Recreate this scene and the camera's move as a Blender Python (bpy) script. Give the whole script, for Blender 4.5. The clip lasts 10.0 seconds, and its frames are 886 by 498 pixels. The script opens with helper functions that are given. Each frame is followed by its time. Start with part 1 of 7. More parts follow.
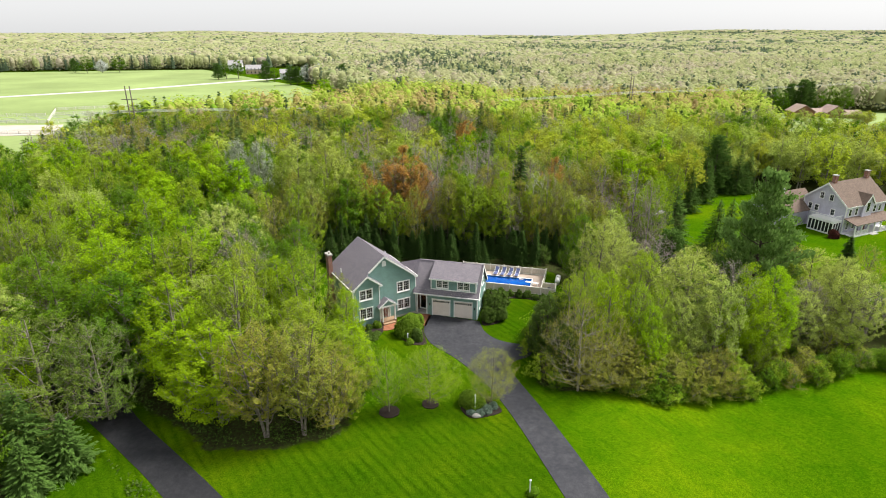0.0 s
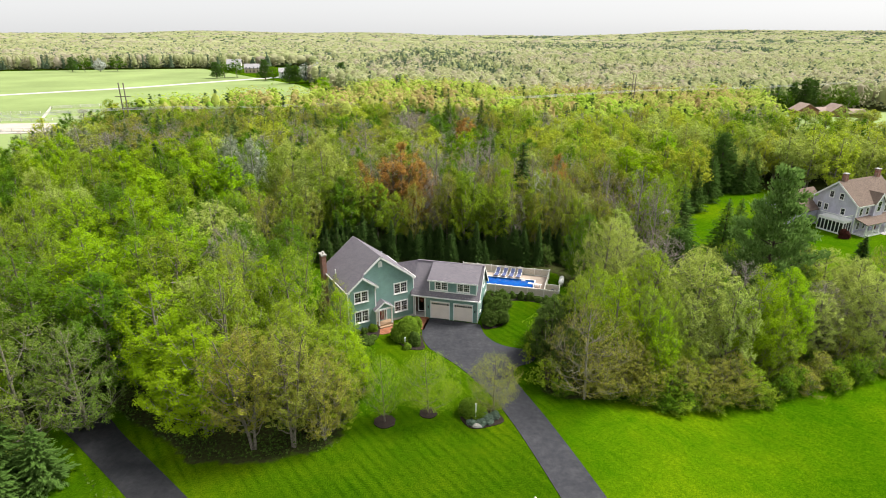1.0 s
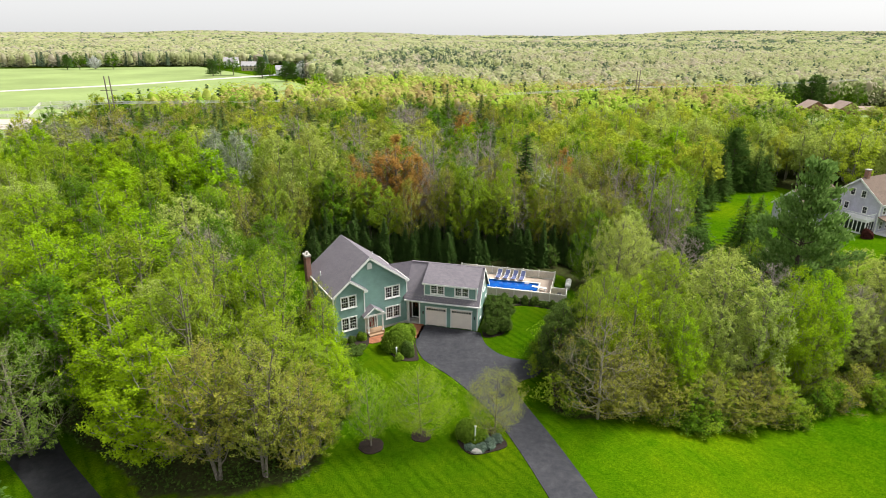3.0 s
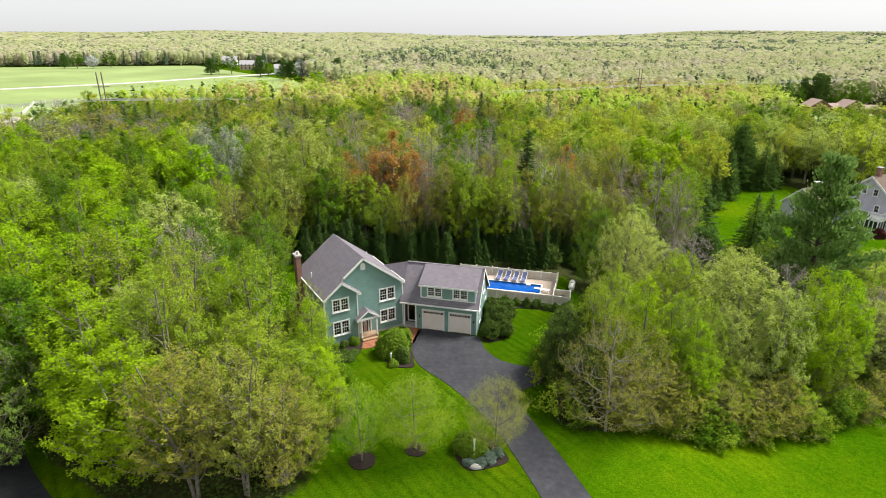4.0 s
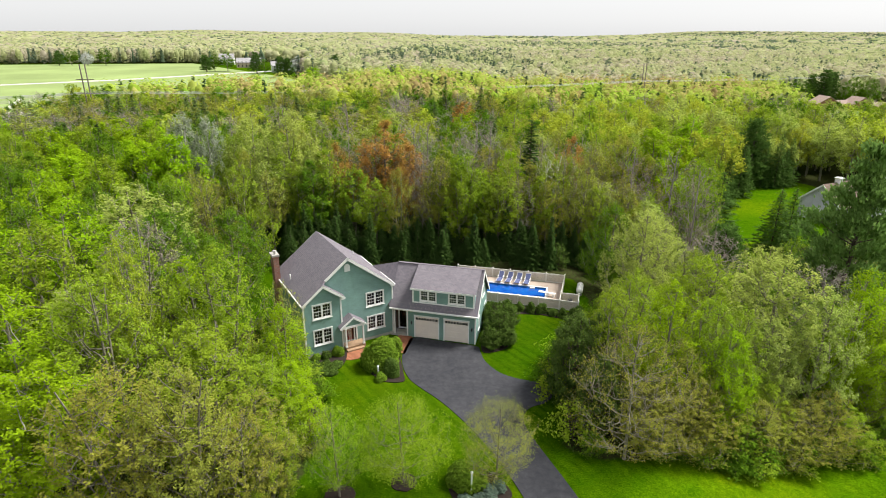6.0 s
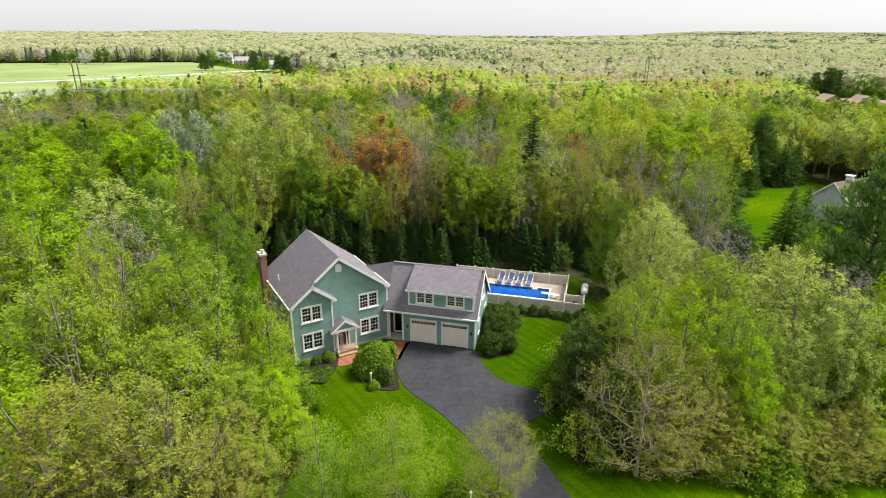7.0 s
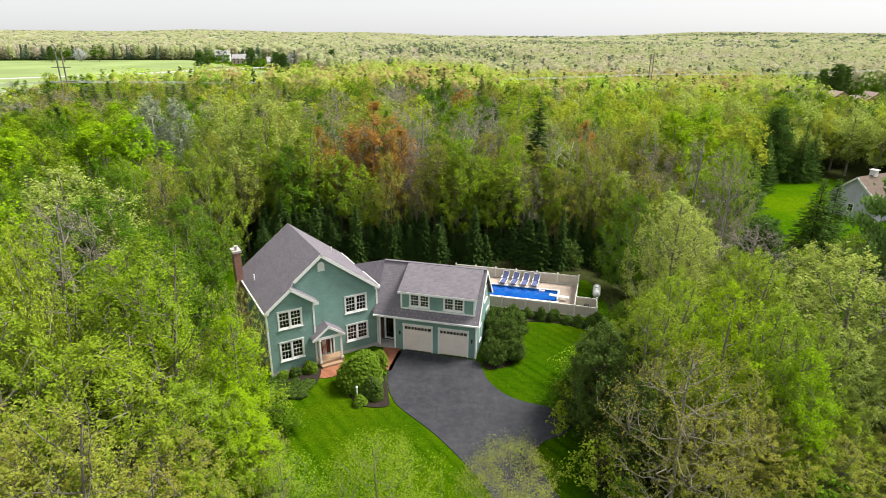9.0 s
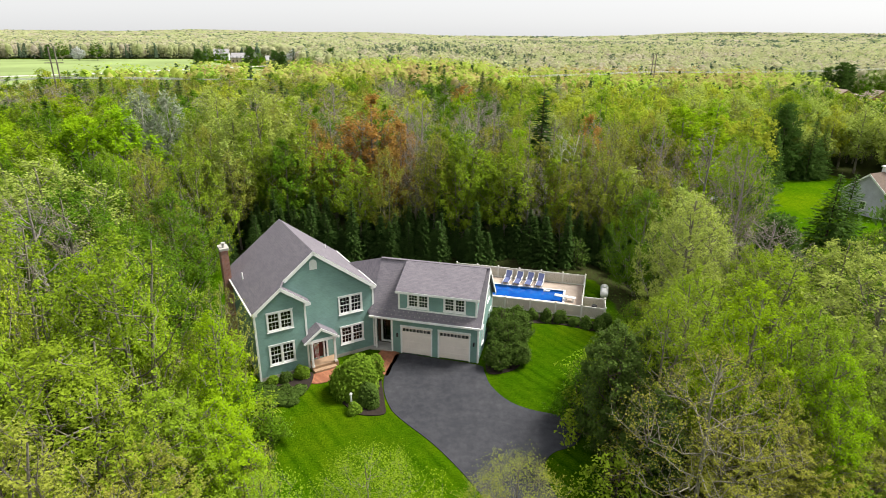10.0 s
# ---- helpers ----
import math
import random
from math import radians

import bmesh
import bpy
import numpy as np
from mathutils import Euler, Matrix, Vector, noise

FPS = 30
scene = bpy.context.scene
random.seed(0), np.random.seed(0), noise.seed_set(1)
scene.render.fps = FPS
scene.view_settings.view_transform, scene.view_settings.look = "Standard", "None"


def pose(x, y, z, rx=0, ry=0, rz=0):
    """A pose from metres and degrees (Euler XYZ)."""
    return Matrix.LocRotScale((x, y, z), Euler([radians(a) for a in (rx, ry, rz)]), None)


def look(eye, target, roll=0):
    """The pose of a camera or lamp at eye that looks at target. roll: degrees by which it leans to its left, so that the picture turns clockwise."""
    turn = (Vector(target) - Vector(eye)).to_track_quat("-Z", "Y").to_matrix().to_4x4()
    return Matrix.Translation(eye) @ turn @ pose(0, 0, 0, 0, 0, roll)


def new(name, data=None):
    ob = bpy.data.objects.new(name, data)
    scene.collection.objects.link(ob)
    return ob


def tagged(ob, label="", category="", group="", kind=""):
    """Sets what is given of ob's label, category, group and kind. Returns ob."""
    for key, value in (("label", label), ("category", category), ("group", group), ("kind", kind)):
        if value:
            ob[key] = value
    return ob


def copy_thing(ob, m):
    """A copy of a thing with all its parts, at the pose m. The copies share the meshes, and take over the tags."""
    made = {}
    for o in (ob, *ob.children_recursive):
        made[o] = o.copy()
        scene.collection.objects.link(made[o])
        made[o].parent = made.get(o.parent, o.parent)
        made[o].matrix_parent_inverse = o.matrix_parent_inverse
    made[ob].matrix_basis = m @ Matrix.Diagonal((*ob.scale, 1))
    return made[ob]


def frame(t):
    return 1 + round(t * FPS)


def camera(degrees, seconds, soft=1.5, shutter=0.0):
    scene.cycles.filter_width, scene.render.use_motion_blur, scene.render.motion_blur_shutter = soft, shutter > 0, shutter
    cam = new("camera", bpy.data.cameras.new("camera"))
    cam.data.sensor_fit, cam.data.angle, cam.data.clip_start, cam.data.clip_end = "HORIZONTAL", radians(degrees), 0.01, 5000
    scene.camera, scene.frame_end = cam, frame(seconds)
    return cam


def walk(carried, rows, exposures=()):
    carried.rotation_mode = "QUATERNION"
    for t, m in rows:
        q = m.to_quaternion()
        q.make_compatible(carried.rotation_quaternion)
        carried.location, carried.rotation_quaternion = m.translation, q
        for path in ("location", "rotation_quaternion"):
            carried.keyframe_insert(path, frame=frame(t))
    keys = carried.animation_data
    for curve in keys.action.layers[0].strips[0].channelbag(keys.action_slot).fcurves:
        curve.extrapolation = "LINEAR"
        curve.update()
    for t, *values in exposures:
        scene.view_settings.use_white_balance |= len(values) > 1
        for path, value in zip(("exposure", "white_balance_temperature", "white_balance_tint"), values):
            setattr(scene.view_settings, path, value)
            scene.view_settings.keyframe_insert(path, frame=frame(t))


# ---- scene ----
cam = camera(75.4, 10.0, soft=0.95)
# seconds, eye x, y, z, pitch, lean
PATH_TIMES = [0.5 * i for i in range(21)]


def glide(t):
    """The flight: one smooth descent along the line of sight."""
    s = t / 10.0
    x = 0.569 + PX[0] * s + PX[1] * s * s + PX[2] * s ** 3
    y = -0.318 + PY[0] * s + PY[1] * s * s + PY[2] * s ** 3
    z = 35.108 + PZ[0] * s + PZ[1] * s * s + PZ[2] * s ** 3
    return x, y, z


PX = (0.621, 4.455, -3.430)
PY = (29.665, 4.773, -5.198)
PZ = (-11.368, -1.418, 0.911)
walk(cam, [(t, pose(*glide(t), 90 - 20.64 + 0.02 * t, -0.04 * t, 0.0)) for t in PATH_TIMES])

# ---- world, sun ----
world = bpy.data.worlds.new("sky")
scene.world = world
world.use_nodes = True
SUN_EL, SUN_AZ = 53.0, 72.0   # height, and bearing clockwise from +y
wt = world.node_tree
sky = wt.nodes.new("ShaderNodeTexSky")
sky.sky_type, sky.sun_disc = "NISHITA", False
sky.sun_elevation, sky.sun_rotation = radians(SUN_EL), radians(SUN_AZ)
sky.air_density, sky.dust_density, sky.ozone_density = 1.0, 1.5, 1.0
pale = wt.nodes.new("ShaderNodeHueSaturation")
pale.inputs["Saturation"].default_value = 0.22
pale.inputs["Value"].default_value = 0.2
wt.links.new(sky.outputs[0], pale.inputs["Color"])
veil = wt.nodes.new("ShaderNodeMix")      # thin high cloud, even all over
veil.data_type, veil.blend_type = "RGBA", "ADD"
veil.inputs[0].default_value = 1.0
veil.inputs[7].default_value = (2.55, 2.56, 2.59, 1)
wt.links.new(pale.outputs[0], veil.inputs[6])
wt.links.new(veil.outputs[2], wt.nodes["Background"].inputs[0])
wt.nodes["Background"].inputs[1].default_value = 0.12
sun = new("sun", bpy.data.lights.new("sun", "SUN"))
sun.data.energy, sun.data.angle, sun.data.color = 3.3, radians(20.0), (1.0, 0.96, 0.88)
sun_dir = Vector((math.sin(radians(SUN_AZ)) * math.cos(radians(SUN_EL)), math.cos(radians(SUN_AZ)) * math.cos(radians(SUN_EL)), math.sin(radians(SUN_EL))))
sun.matrix_world = look(sun_dir * 200, (0, 0, 0))
scene.view_settings.exposure = 1.13


# ---- materials ----
def shader(name, rough=0.8, spec=0.3):
    m = bpy.data.materials.new(name)
    m.use_nodes = True
    b = m.node_tree.nodes["Principled BSDF"]
    b.inputs["Roughness"].default_value = rough
    b.inputs["Specular IOR Level"].default_value = spec
    return m, m.node_tree, b


def node(nt, kind, **values):
    n = nt.nodes.new("ShaderNode" + kind)
    for k, v in values.items():
        n.inputs[k.replace("_", " ")].default_value = v
    return n


def noise_node(nt, scale, detail=4.0, rough=0.55, coords="Object", stretch=None):
    tc = nt.nodes.new("ShaderNodeTexCoord")
    n = node(nt, "TexNoise", Scale=scale, Detail=detail, Roughness=rough)
    if stretch:
        mp = nt.nodes.new("ShaderNodeMapping")
        mp.inputs["Scale"].default_value = stretch
        nt.links.new(tc.outputs[coords], mp.inputs[0])
        nt.links.new(mp.outputs[0], n.inputs["Vector"])
    else:
        nt.links.new(tc.outputs[coords], n.inputs["Vector"])
    return n


def ramp(nt, src, stops):
    r = nt.nodes.new("ShaderNodeValToRGB")
    e = r.color_ramp.elements
    while len(e) < len(stops):
        e.new(0.5)
    for el, (p, c) in zip(e, stops):
        el.position, el.color = p, (*c, 1)
    nt.links.new(src, r.inputs[0])
    return r.outputs[0]


def blend(nt, fac, a, b, mode="MIX"):
    n = nt.nodes.new("ShaderNodeMix")
    n.data_type, n.blend_type = "RGBA", mode
    for sock, val in ((n.inputs[0], fac), (n.inputs[6], a), (n.inputs[7], b)):
        if isinstance(val, (int, float)):
            sock.default_value = val
        elif isinstance(val, tuple):
            sock.default_value = (*val, 1)
        else:
            nt.links.new(val, sock)
    return n.outputs[2]


def bump(nt, b, src, strength=0.3, distance=0.02):
    n = nt.nodes.new("ShaderNodeBump")
    n.inputs["Strength"].default_value, n.inputs["Distance"].default_value = strength, distance
    nt.links.new(src, n.inputs["Height"])
    nt.links.new(n.outputs[0], b.inputs["Normal"])


def painted(name, colour, rough=0.55, vary=0.12, scale=3.0, spec=0.35, coords="Object"):
    """A plain coat with faint soiling at two scales."""
    m, nt, b = shader(name, rough, spec)
    a = noise_node(nt, scale, 5, coords=coords)
    f = noise_node(nt, scale * 14, 3, coords=coords)
    lo = tuple(c * (1 - vary) for c in colour)
    hi = tuple(min(1, c * (1 + vary * 0.6)) for c in colour)
    c1 = ramp(nt, a.outputs[0], [(0.3, lo), (0.7, hi)])
    c2 = ramp(nt, f.outputs[0], [(0.35, (0.9, 0.9, 0.9)), (0.6, (1, 1, 1))])
    nt.links.new(blend(nt, 0.6, c1, c2, "MULTIPLY"), b.inputs["Base Color"])
    bump(nt, b, f.outputs[0], 0.15, 0.01)
    return m


def leaf_material(name, colour, warm=None, glow=0.34):
    """Thin leaves: colour by leaf and by tree, some light through them."""
    m = bpy.data.materials.new(name)
    m.use_nodes = True
    nt = m.node_tree
    nt.nodes.clear()
    out = nt.nodes.new("ShaderNodeOutputMaterial")
    geo = nt.nodes.new("ShaderNodeNewGeometry")
    colour = (colour[0] * 0.765, colour[1] * 0.80, colour[2] * 0.84)
    lo = tuple(p * q for p, q in zip(colour, (0.70, 0.74, 0.7)))
    hi = tuple(p * q for p, q in zip(colour, (1.28, 1.20, 1.25)))
    c = ramp(nt, geo.outputs["Random Per Island"], [(0.0, lo), (0.5, colour), (1.0, hi)])
    which = nt.nodes.new("ShaderNodeObjectInfo").outputs["Random"]
    if warm:
        k = node(nt, "MapRange")
        nt.links.new(which, k.inputs[0])
        k.inputs[3].default_value, k.inputs[4].default_value = 0.0, 0.65
        c = blend(nt, k.outputs[0], c, warm)
    hue = node(nt, "HueSaturation")
    k2 = node(nt, "MapRange")
    nt.links.new(which, k2.inputs[0])
    k2.inputs[3].default_value, k2.inputs[4].default_value = 1.18, 0.86
    nt.links.new(k2.outputs[0], hue.inputs["Value"])
    nt.links.new(c, hue.inputs["Color"])
    d = nt.nodes.new("ShaderNodeBsdfDiffuse")
    tr = nt.nodes.new("ShaderNodeBsdfTranslucent")
    mx = nt.nodes.new("ShaderNodeMixShader")
    mx.inputs[0].default_value = glow
    nt.links.new(hue.outputs[0], d.inputs[0])
    nt.links.new(hue.outputs[0], tr.inputs[0])
    nt.links.new(d.outputs[0], mx.inputs[1])
    nt.links.new(tr.outputs[0], mx.inputs[2])
    nt.links.new(mx.outputs[0], out.inputs[0])
    return m


def bark_material(name, dark, light):
    m, nt, b = shader(name, 0.9, 0.15)
    n = noise_node(nt, 6, 6, stretch=(3, 3, 0.7))
    nt.links.new(ramp(nt, n.outputs[0], [(0.35, dark), (0.65, light)]), b.inputs["Base Color"])
    bump(nt, b, n.outputs[0], 0.5, 0.03)
    return m


# ---- trees: meshes ----
def flat_mesh(name, verts, quads, mats, tris=None, mat_index=None, tint=None, smooth=False):
    """A mesh from numpy arrays of points, quads and triangles."""
    me = bpy.data.meshes.new(name)
    verts = np.asarray(verts, dtype=np.float32).reshape(-1, 3)
    quads = np.zeros((0, 4), np.int32) if quads is None else np.asarray(quads, np.int32).reshape(-1, 4)
    tris = np.zeros((0, 3), np.int32) if tris is None else np.asarray(tris, np.int32).reshape(-1, 3)
    nq, nt = len(quads), len(tris)
    me.vertices.add(len(verts))
    me.vertices.foreach_set("co", verts.ravel())
    me.loops.add(nq * 4 + nt * 3)
    me.loops.foreach_set("vertex_index", np.concatenate([quads.ravel(), tris.ravel()]))
    me.polygons.add(nq + nt)
    starts = np.concatenate([np.arange(nq) * 4, nq * 4 + np.arange(nt) * 3]).astype(np.int32)
    me.polygons.foreach_set("loop_start", starts)
    if smooth:
        me.polygons.foreach_set("use_smooth", np.ones(nq + nt, dtype=bool))
    for m in mats:
        me.materials.append(m)
    if mat_index is not None:
        me.polygons.foreach_set("material_index", np.asarray(mat_index, np.int32))
    if tint is not None:
        att = me.attributes.new("tint", "FLOAT", "POINT")
        att.data.foreach_set("value", np.asarray(tint, np.float32))
    me.update(calc_edges=True)
    return me


def tube(points, radii, sides, base):
    """Rings round a bent line: points and quads, counted from base."""
    points = np.asarray(points, float)
    radii = np.asarray(radii, float)
    d = np.gradient(points, axis=0)
    d /= np.linalg.norm(d, axis=1, keepdims=True) + 1e-9
    ref = np.where(np.abs(d[:, 2:3]) > 0.8, np.array([[1.0, 0, 0]]), np.array([[0, 0, 1.0]]))
    a = np.cross(d, ref)
    a /= np.linalg.norm(a, axis=1, keepdims=True) + 1e-9
    b = np.cross(d, a)
    ang = np.arange(sides) * 2 * np.pi / sides
    ring = points[:, None] + radii[:, None, None] * (a[:, None] * np.cos(ang)[None, :, None] + b[:, None] * np.sin(ang)[None, :, None])
    n = len(points)
    i, j = np.meshgrid(np.arange(n - 1), np.arange(sides), indexing="ij")
    q = np.stack([i * sides + j, i * sides + (j + 1) % sides, (i + 1) * sides + (j + 1) % sides, (i + 1) * sides + j], -1)
    return ring.reshape(-1, 3), q.reshape(-1, 4) + base


class Wood:
    def __init__(self):
        self.v, self.q, self.n = [], [], 0

    def limb(self, points, radii, sides=4):
        v, q = tube(points, radii, sides, self.n)
        self.v.append(v), self.q.append(q)
        self.n += len(v)

    def mesh(self, name, mat):
        return flat_mesh(name, np.concatenate(self.v), np.concatenate(self.q), [mat], smooth=True)


def leaf_tris(centres, size, rng, up=0.4, out=None, slim=0.62, jitter=0.6, lift=0.0):
    """One small three-cornered leaf spray at each centre, turned at random."""
    n = len(centres)
    nrm = rng.normal(size=(n, 3)) * jitter
    nrm[:, 2] = np.abs(nrm[:, 2]) + up
    if out is not None:
        nrm += out
    nrm /= np.linalg.norm(nrm, axis=1, keepdims=True)
    t = np.cross(nrm, rng.normal(size=(n, 3)))
    t /= np.linalg.norm(t, axis=1, keepdims=True) + 1e-9
    if lift:
        t = t + lift * (np.array([[0, 0, 1.0]]) - nrm * nrm[:, 2:3])
        t /= np.linalg.norm(t, axis=1, keepdims=True) + 1e-9
    b = np.cross(nrm, t)
    s = size * rng.uniform(0.6, 1.3, (n, 1))
    v = np.stack([centres - t * s - b * s * slim * 0.6, centres + t * s - b * s * slim * rng.uniform(0.2, 0.9, (n, 1)), centres + b * s * slim * 1.5 + t * s * rng.uniform(-0.5, 0.5, (n, 1))], 1)
    return v.reshape(-1, 3), np.arange(n * 3).reshape(n, 3)


def grown(seed, H=13.0, R=4.0, base=0.15, limbs=16, tips=340, leaves=13000, size=0.1, low=0.76, blunt=0.72, trunk_r=0.17, stems=1, lump=0.2, fill=0.42, fine=0.018, tuft=0.16, along=0.75, lean=0.05, up=0.42, splay=0.9):
    """A broadleaved tree: stems, ascending limbs and twigs that reach into a domed, uneven crown, with leaf sprays along the twigs."""
    rng = np.random.RandomState(seed)
    wood = Wood()
    ph = rng.uniform(0, 6.28, 6)

    def edge(g, az):
        dome = np.clip(1 - np.abs(2 * np.clip(g, 0, 1) ** low - 1) ** 2.2, 0, 1) ** blunt
        return R * dome * (1 + lump * (0.5 * np.sin(2 * az + ph[0] + 3 * g) + 0.5 * np.sin(3 * az + ph[1] - 8 * g) + 0.45 * np.sin(5 * az + ph[2] + 13 * g) + 0.3 * np.sin(8 * az + ph[3] - 21 * g)))

    nodes = []
    for st in range(stems):
        turn = st * 2.3 + ph[4]
        off = lean * H * (0.6 if stems == 1 else 2.0 + rng.uniform(-0.5, 0.8))
        tall = H * (0.93 if st == 0 else rng.uniform(0.7, 0.9))
        tz = np.linspace(0, 1, 9)
        stem = np.stack([np.cos(turn) * (off * tz ** 1.3 + 0.12 * (stems > 1)), np.sin(turn) * (off * tz ** 1.3 + 0.12 * (stems > 1)), tall * tz], 1)
        stem[:, :2] += np.cumsum(rng.normal(0, 0.05, (9, 2)), 0) * tz[:, None]
        wood.limb(stem, trunk_r * (1.15 - tz) ** 0.9 / (1 + 0.25 * (stems - 1)) + 0.014, 7)
        nodes.append(stem[6:])
        for i in range(limbs):
            g = np.clip(0.06 + 0.9 * (i + rng.uniform(0.1, 0.9)) / limbs, 0, 0.97)
            az = i * 2.39996 + rng.uniform(-0.4, 0.4) + st * 1.3
            zt = H * (base + (1 - base) * g)
            rad = float(edge(g, az)) * rng.uniform(0.7, 0.95)
            goal = np.array([np.cos(az) * rad, np.sin(az) * rad, zt])
            z0 = np.clip(zt - splay * rad - 0.04 * H, 0.45 * base * H + 0.04 * H * rng.random_sample(), tall * 0.9)
            p0 = np.array([np.interp(z0, stem[:, 2], stem[:, c]) for c in range(3)])
            k = np.linspace(0, 1, 7)[:, None]
            path = p0 + (goal - p0) * np.concatenate([k ** 0.85, k ** 0.85, k ** 1.3], 1) + rng.normal(0, 0.035 * rad + 0.02, (7, 3)) * np.sin(np.pi * k * 0.9)
            wood.limb(path, trunk_r * (0.40 - 0.2 * g) * (1.05 - k[:, 0]) + 0.012, 5)
            nodes.append(path[2:])
    nodes = np.concatenate(nodes)
    g = rng.uniform(0.0, 1.0, tips * 4)
    g = g[rng.random_sample(tips * 4) < np.clip(edge(g, 0 * g + 1.0) / R, 0.12, 1)][:tips]
    az = rng.uniform(0, 2 * np.pi, len(g))
    rad = edge(g, az) * rng.random_sample(len(g)) ** fill
    tip = np.stack([np.cos(az) * rad, np.sin(az) * rad, H * (base + (1 - base) * g)], 1)

    def nearest(p, spots):
        gap = p[:, None] - spots[None]
        away = np.linalg.norm(gap, axis=2) + 1.8 * np.maximum(0, 0.2 + 0.55 * np.hypot(gap[:, :, 0], gap[:, :, 1]) - gap[:, :, 2])
        return spots[np.argmin(away * rng.uniform(0.8, 1.2, away.shape), 1)]

    # side branches between limbs and twigs
    split = tip[:max(6, len(tip) // 6)] * np.array([0.86, 0.86, 0.97])
    forks = []
    for a, b in zip(nearest(split, nodes), split):
        k = np.linspace(0, 1, 5)[:, None]
        path = a + (b - a) * np.concatenate([k, k, k ** 1.2], 1) + rng.normal(0, 0.05, (5, 3)) * np.sin(np.pi * k)
        wood.limb(path, fine * (2.0 - 1.2 * k[:, 0]), 4)
        forks.append(path[1:])
    nodes = np.concatenate([nodes, *forks])
    foot = nearest(tip, nodes)
    reach = tip - foot
    far = np.linalg.norm(reach, axis=1)
    for a, d, n in zip(foot, reach, far):
        sag = np.array([0, 0, -0.1 * n])
        wood.limb(np.stack([a, a + d * 0.5 + sag + rng.normal(0, 0.05, 3), a + d]), np.array([fine, fine * 0.7, fine * 0.25]), 3)
    share = rng.uniform(0.35, 1.0, len(g)) * (0.5 + far) ** 0.5
    pick = rng.choice(len(g), leaves, p=share / share.sum())
    s = 1.06 - along * rng.random_sample((leaves, 1)) ** 1.2
    centres = foot[pick] + reach[pick] * s + np.array([0, 0, -0.4]) * far[pick][:, None] * s * (1 - s) + rng.normal(0, tuft, (leaves, 3))
    centres[:, 2] = np.maximum(centres[:, 2], 0.2 + 0.3 * rng.random_sample(leaves))
    out = centres - np.array([0, 0, H * 0.45])
    out /= np.linalg.norm(out, axis=1, keepdims=True) + 1e-6
    v, q = leaf_tris(centres, size, rng, up, out * 0.5, slim=0.5, jitter=0.6, lift=0.8)
    return wood, v, q


def spruce(seed, H=12.0, R=2.3, leaves=3200, size=0.34):
    """A spire with level whorls of drooping sprays."""
    rng = np.random.RandomState(seed)
    wood = Wood()
    tz = np.linspace(0, 1, 5)
    wood.limb(np.stack([tz * 0, tz * 0, tz * H], 1), 0.15 * (1.05 - tz) + 0.01, 6)
    whorls = int(H * 3.4)
    dense = leaves / (whorls * 8 * 0.56 * R)
    cs, ds = [], []
    for i in range(whorls):
        f = 0.05 + 0.94 * i / whorls
        n = 8
        for j in range(n):
            az = 2 * np.pi * (j + rng.uniform(-0.3, 0.3)) / n + i * 0.6
            L = R * (1 - f) ** 0.95 * rng.uniform(0.62, 1.18) + 0.1
            per = max(2, int(dense * L * (0.55 + 0.8 * L / R)))
            d = np.array([np.cos(az), np.sin(az), -0.18 - 0.25 * (1 - f) + 0.5 * f])
            k = rng.uniform(0.15, 1.0, per) ** 0.8
            c = np.array([0, 0, f * H]) + d * L * k[:, None] + np.array([0, 0, 0.18 * L]) * (k ** 2)[:, None]
            side = np.array([-np.sin(az), np.cos(az), 0])
            c += side * (rng.uniform(-1, 1, per) * 0.32 * L * (1.1 - k))[:, None] + rng.normal(0, 0.05, (per, 3))
            cs.append(c)
            ds.append(np.repeat(d[None], per, 0) + side * rng.uniform(-0.6, 0.6, (per, 1)))
            if j % 2 == 0 and i % 2 == 0:
                wood.limb(np.array([[0, 0, f * H], d * L * 0.85 + np.array([0, 0, f * H + 0.1 * L])]), np.array([0.03, 0.008]), 3)
    c, d = np.concatenate(cs), np.concatenate(ds)
    d /= np.linalg.norm(d, axis=1, keepdims=True)
    n = len(c)
    s = np.cross(d, np.array([0, 0, 1.0]) + rng.normal(0, 0.35, (n, 3)))
    s /= np.linalg.norm(s, axis=1, keepdims=True)
    a = size * rng.uniform(0.6, 1.3, (n, 1))
    v = np.stack([c - d * a, c + s * a * 0.38 - np.array([0, 0, 0.1]) * a, c + d * a * 1.1 - np.array([0, 0, 0.35]) * a, c - s * a * 0.38 - np.array([0, 0, 0.1]) * a], 1)
    return wood, v.reshape(-1, 3), np.arange(n * 4).reshape(n, 4)


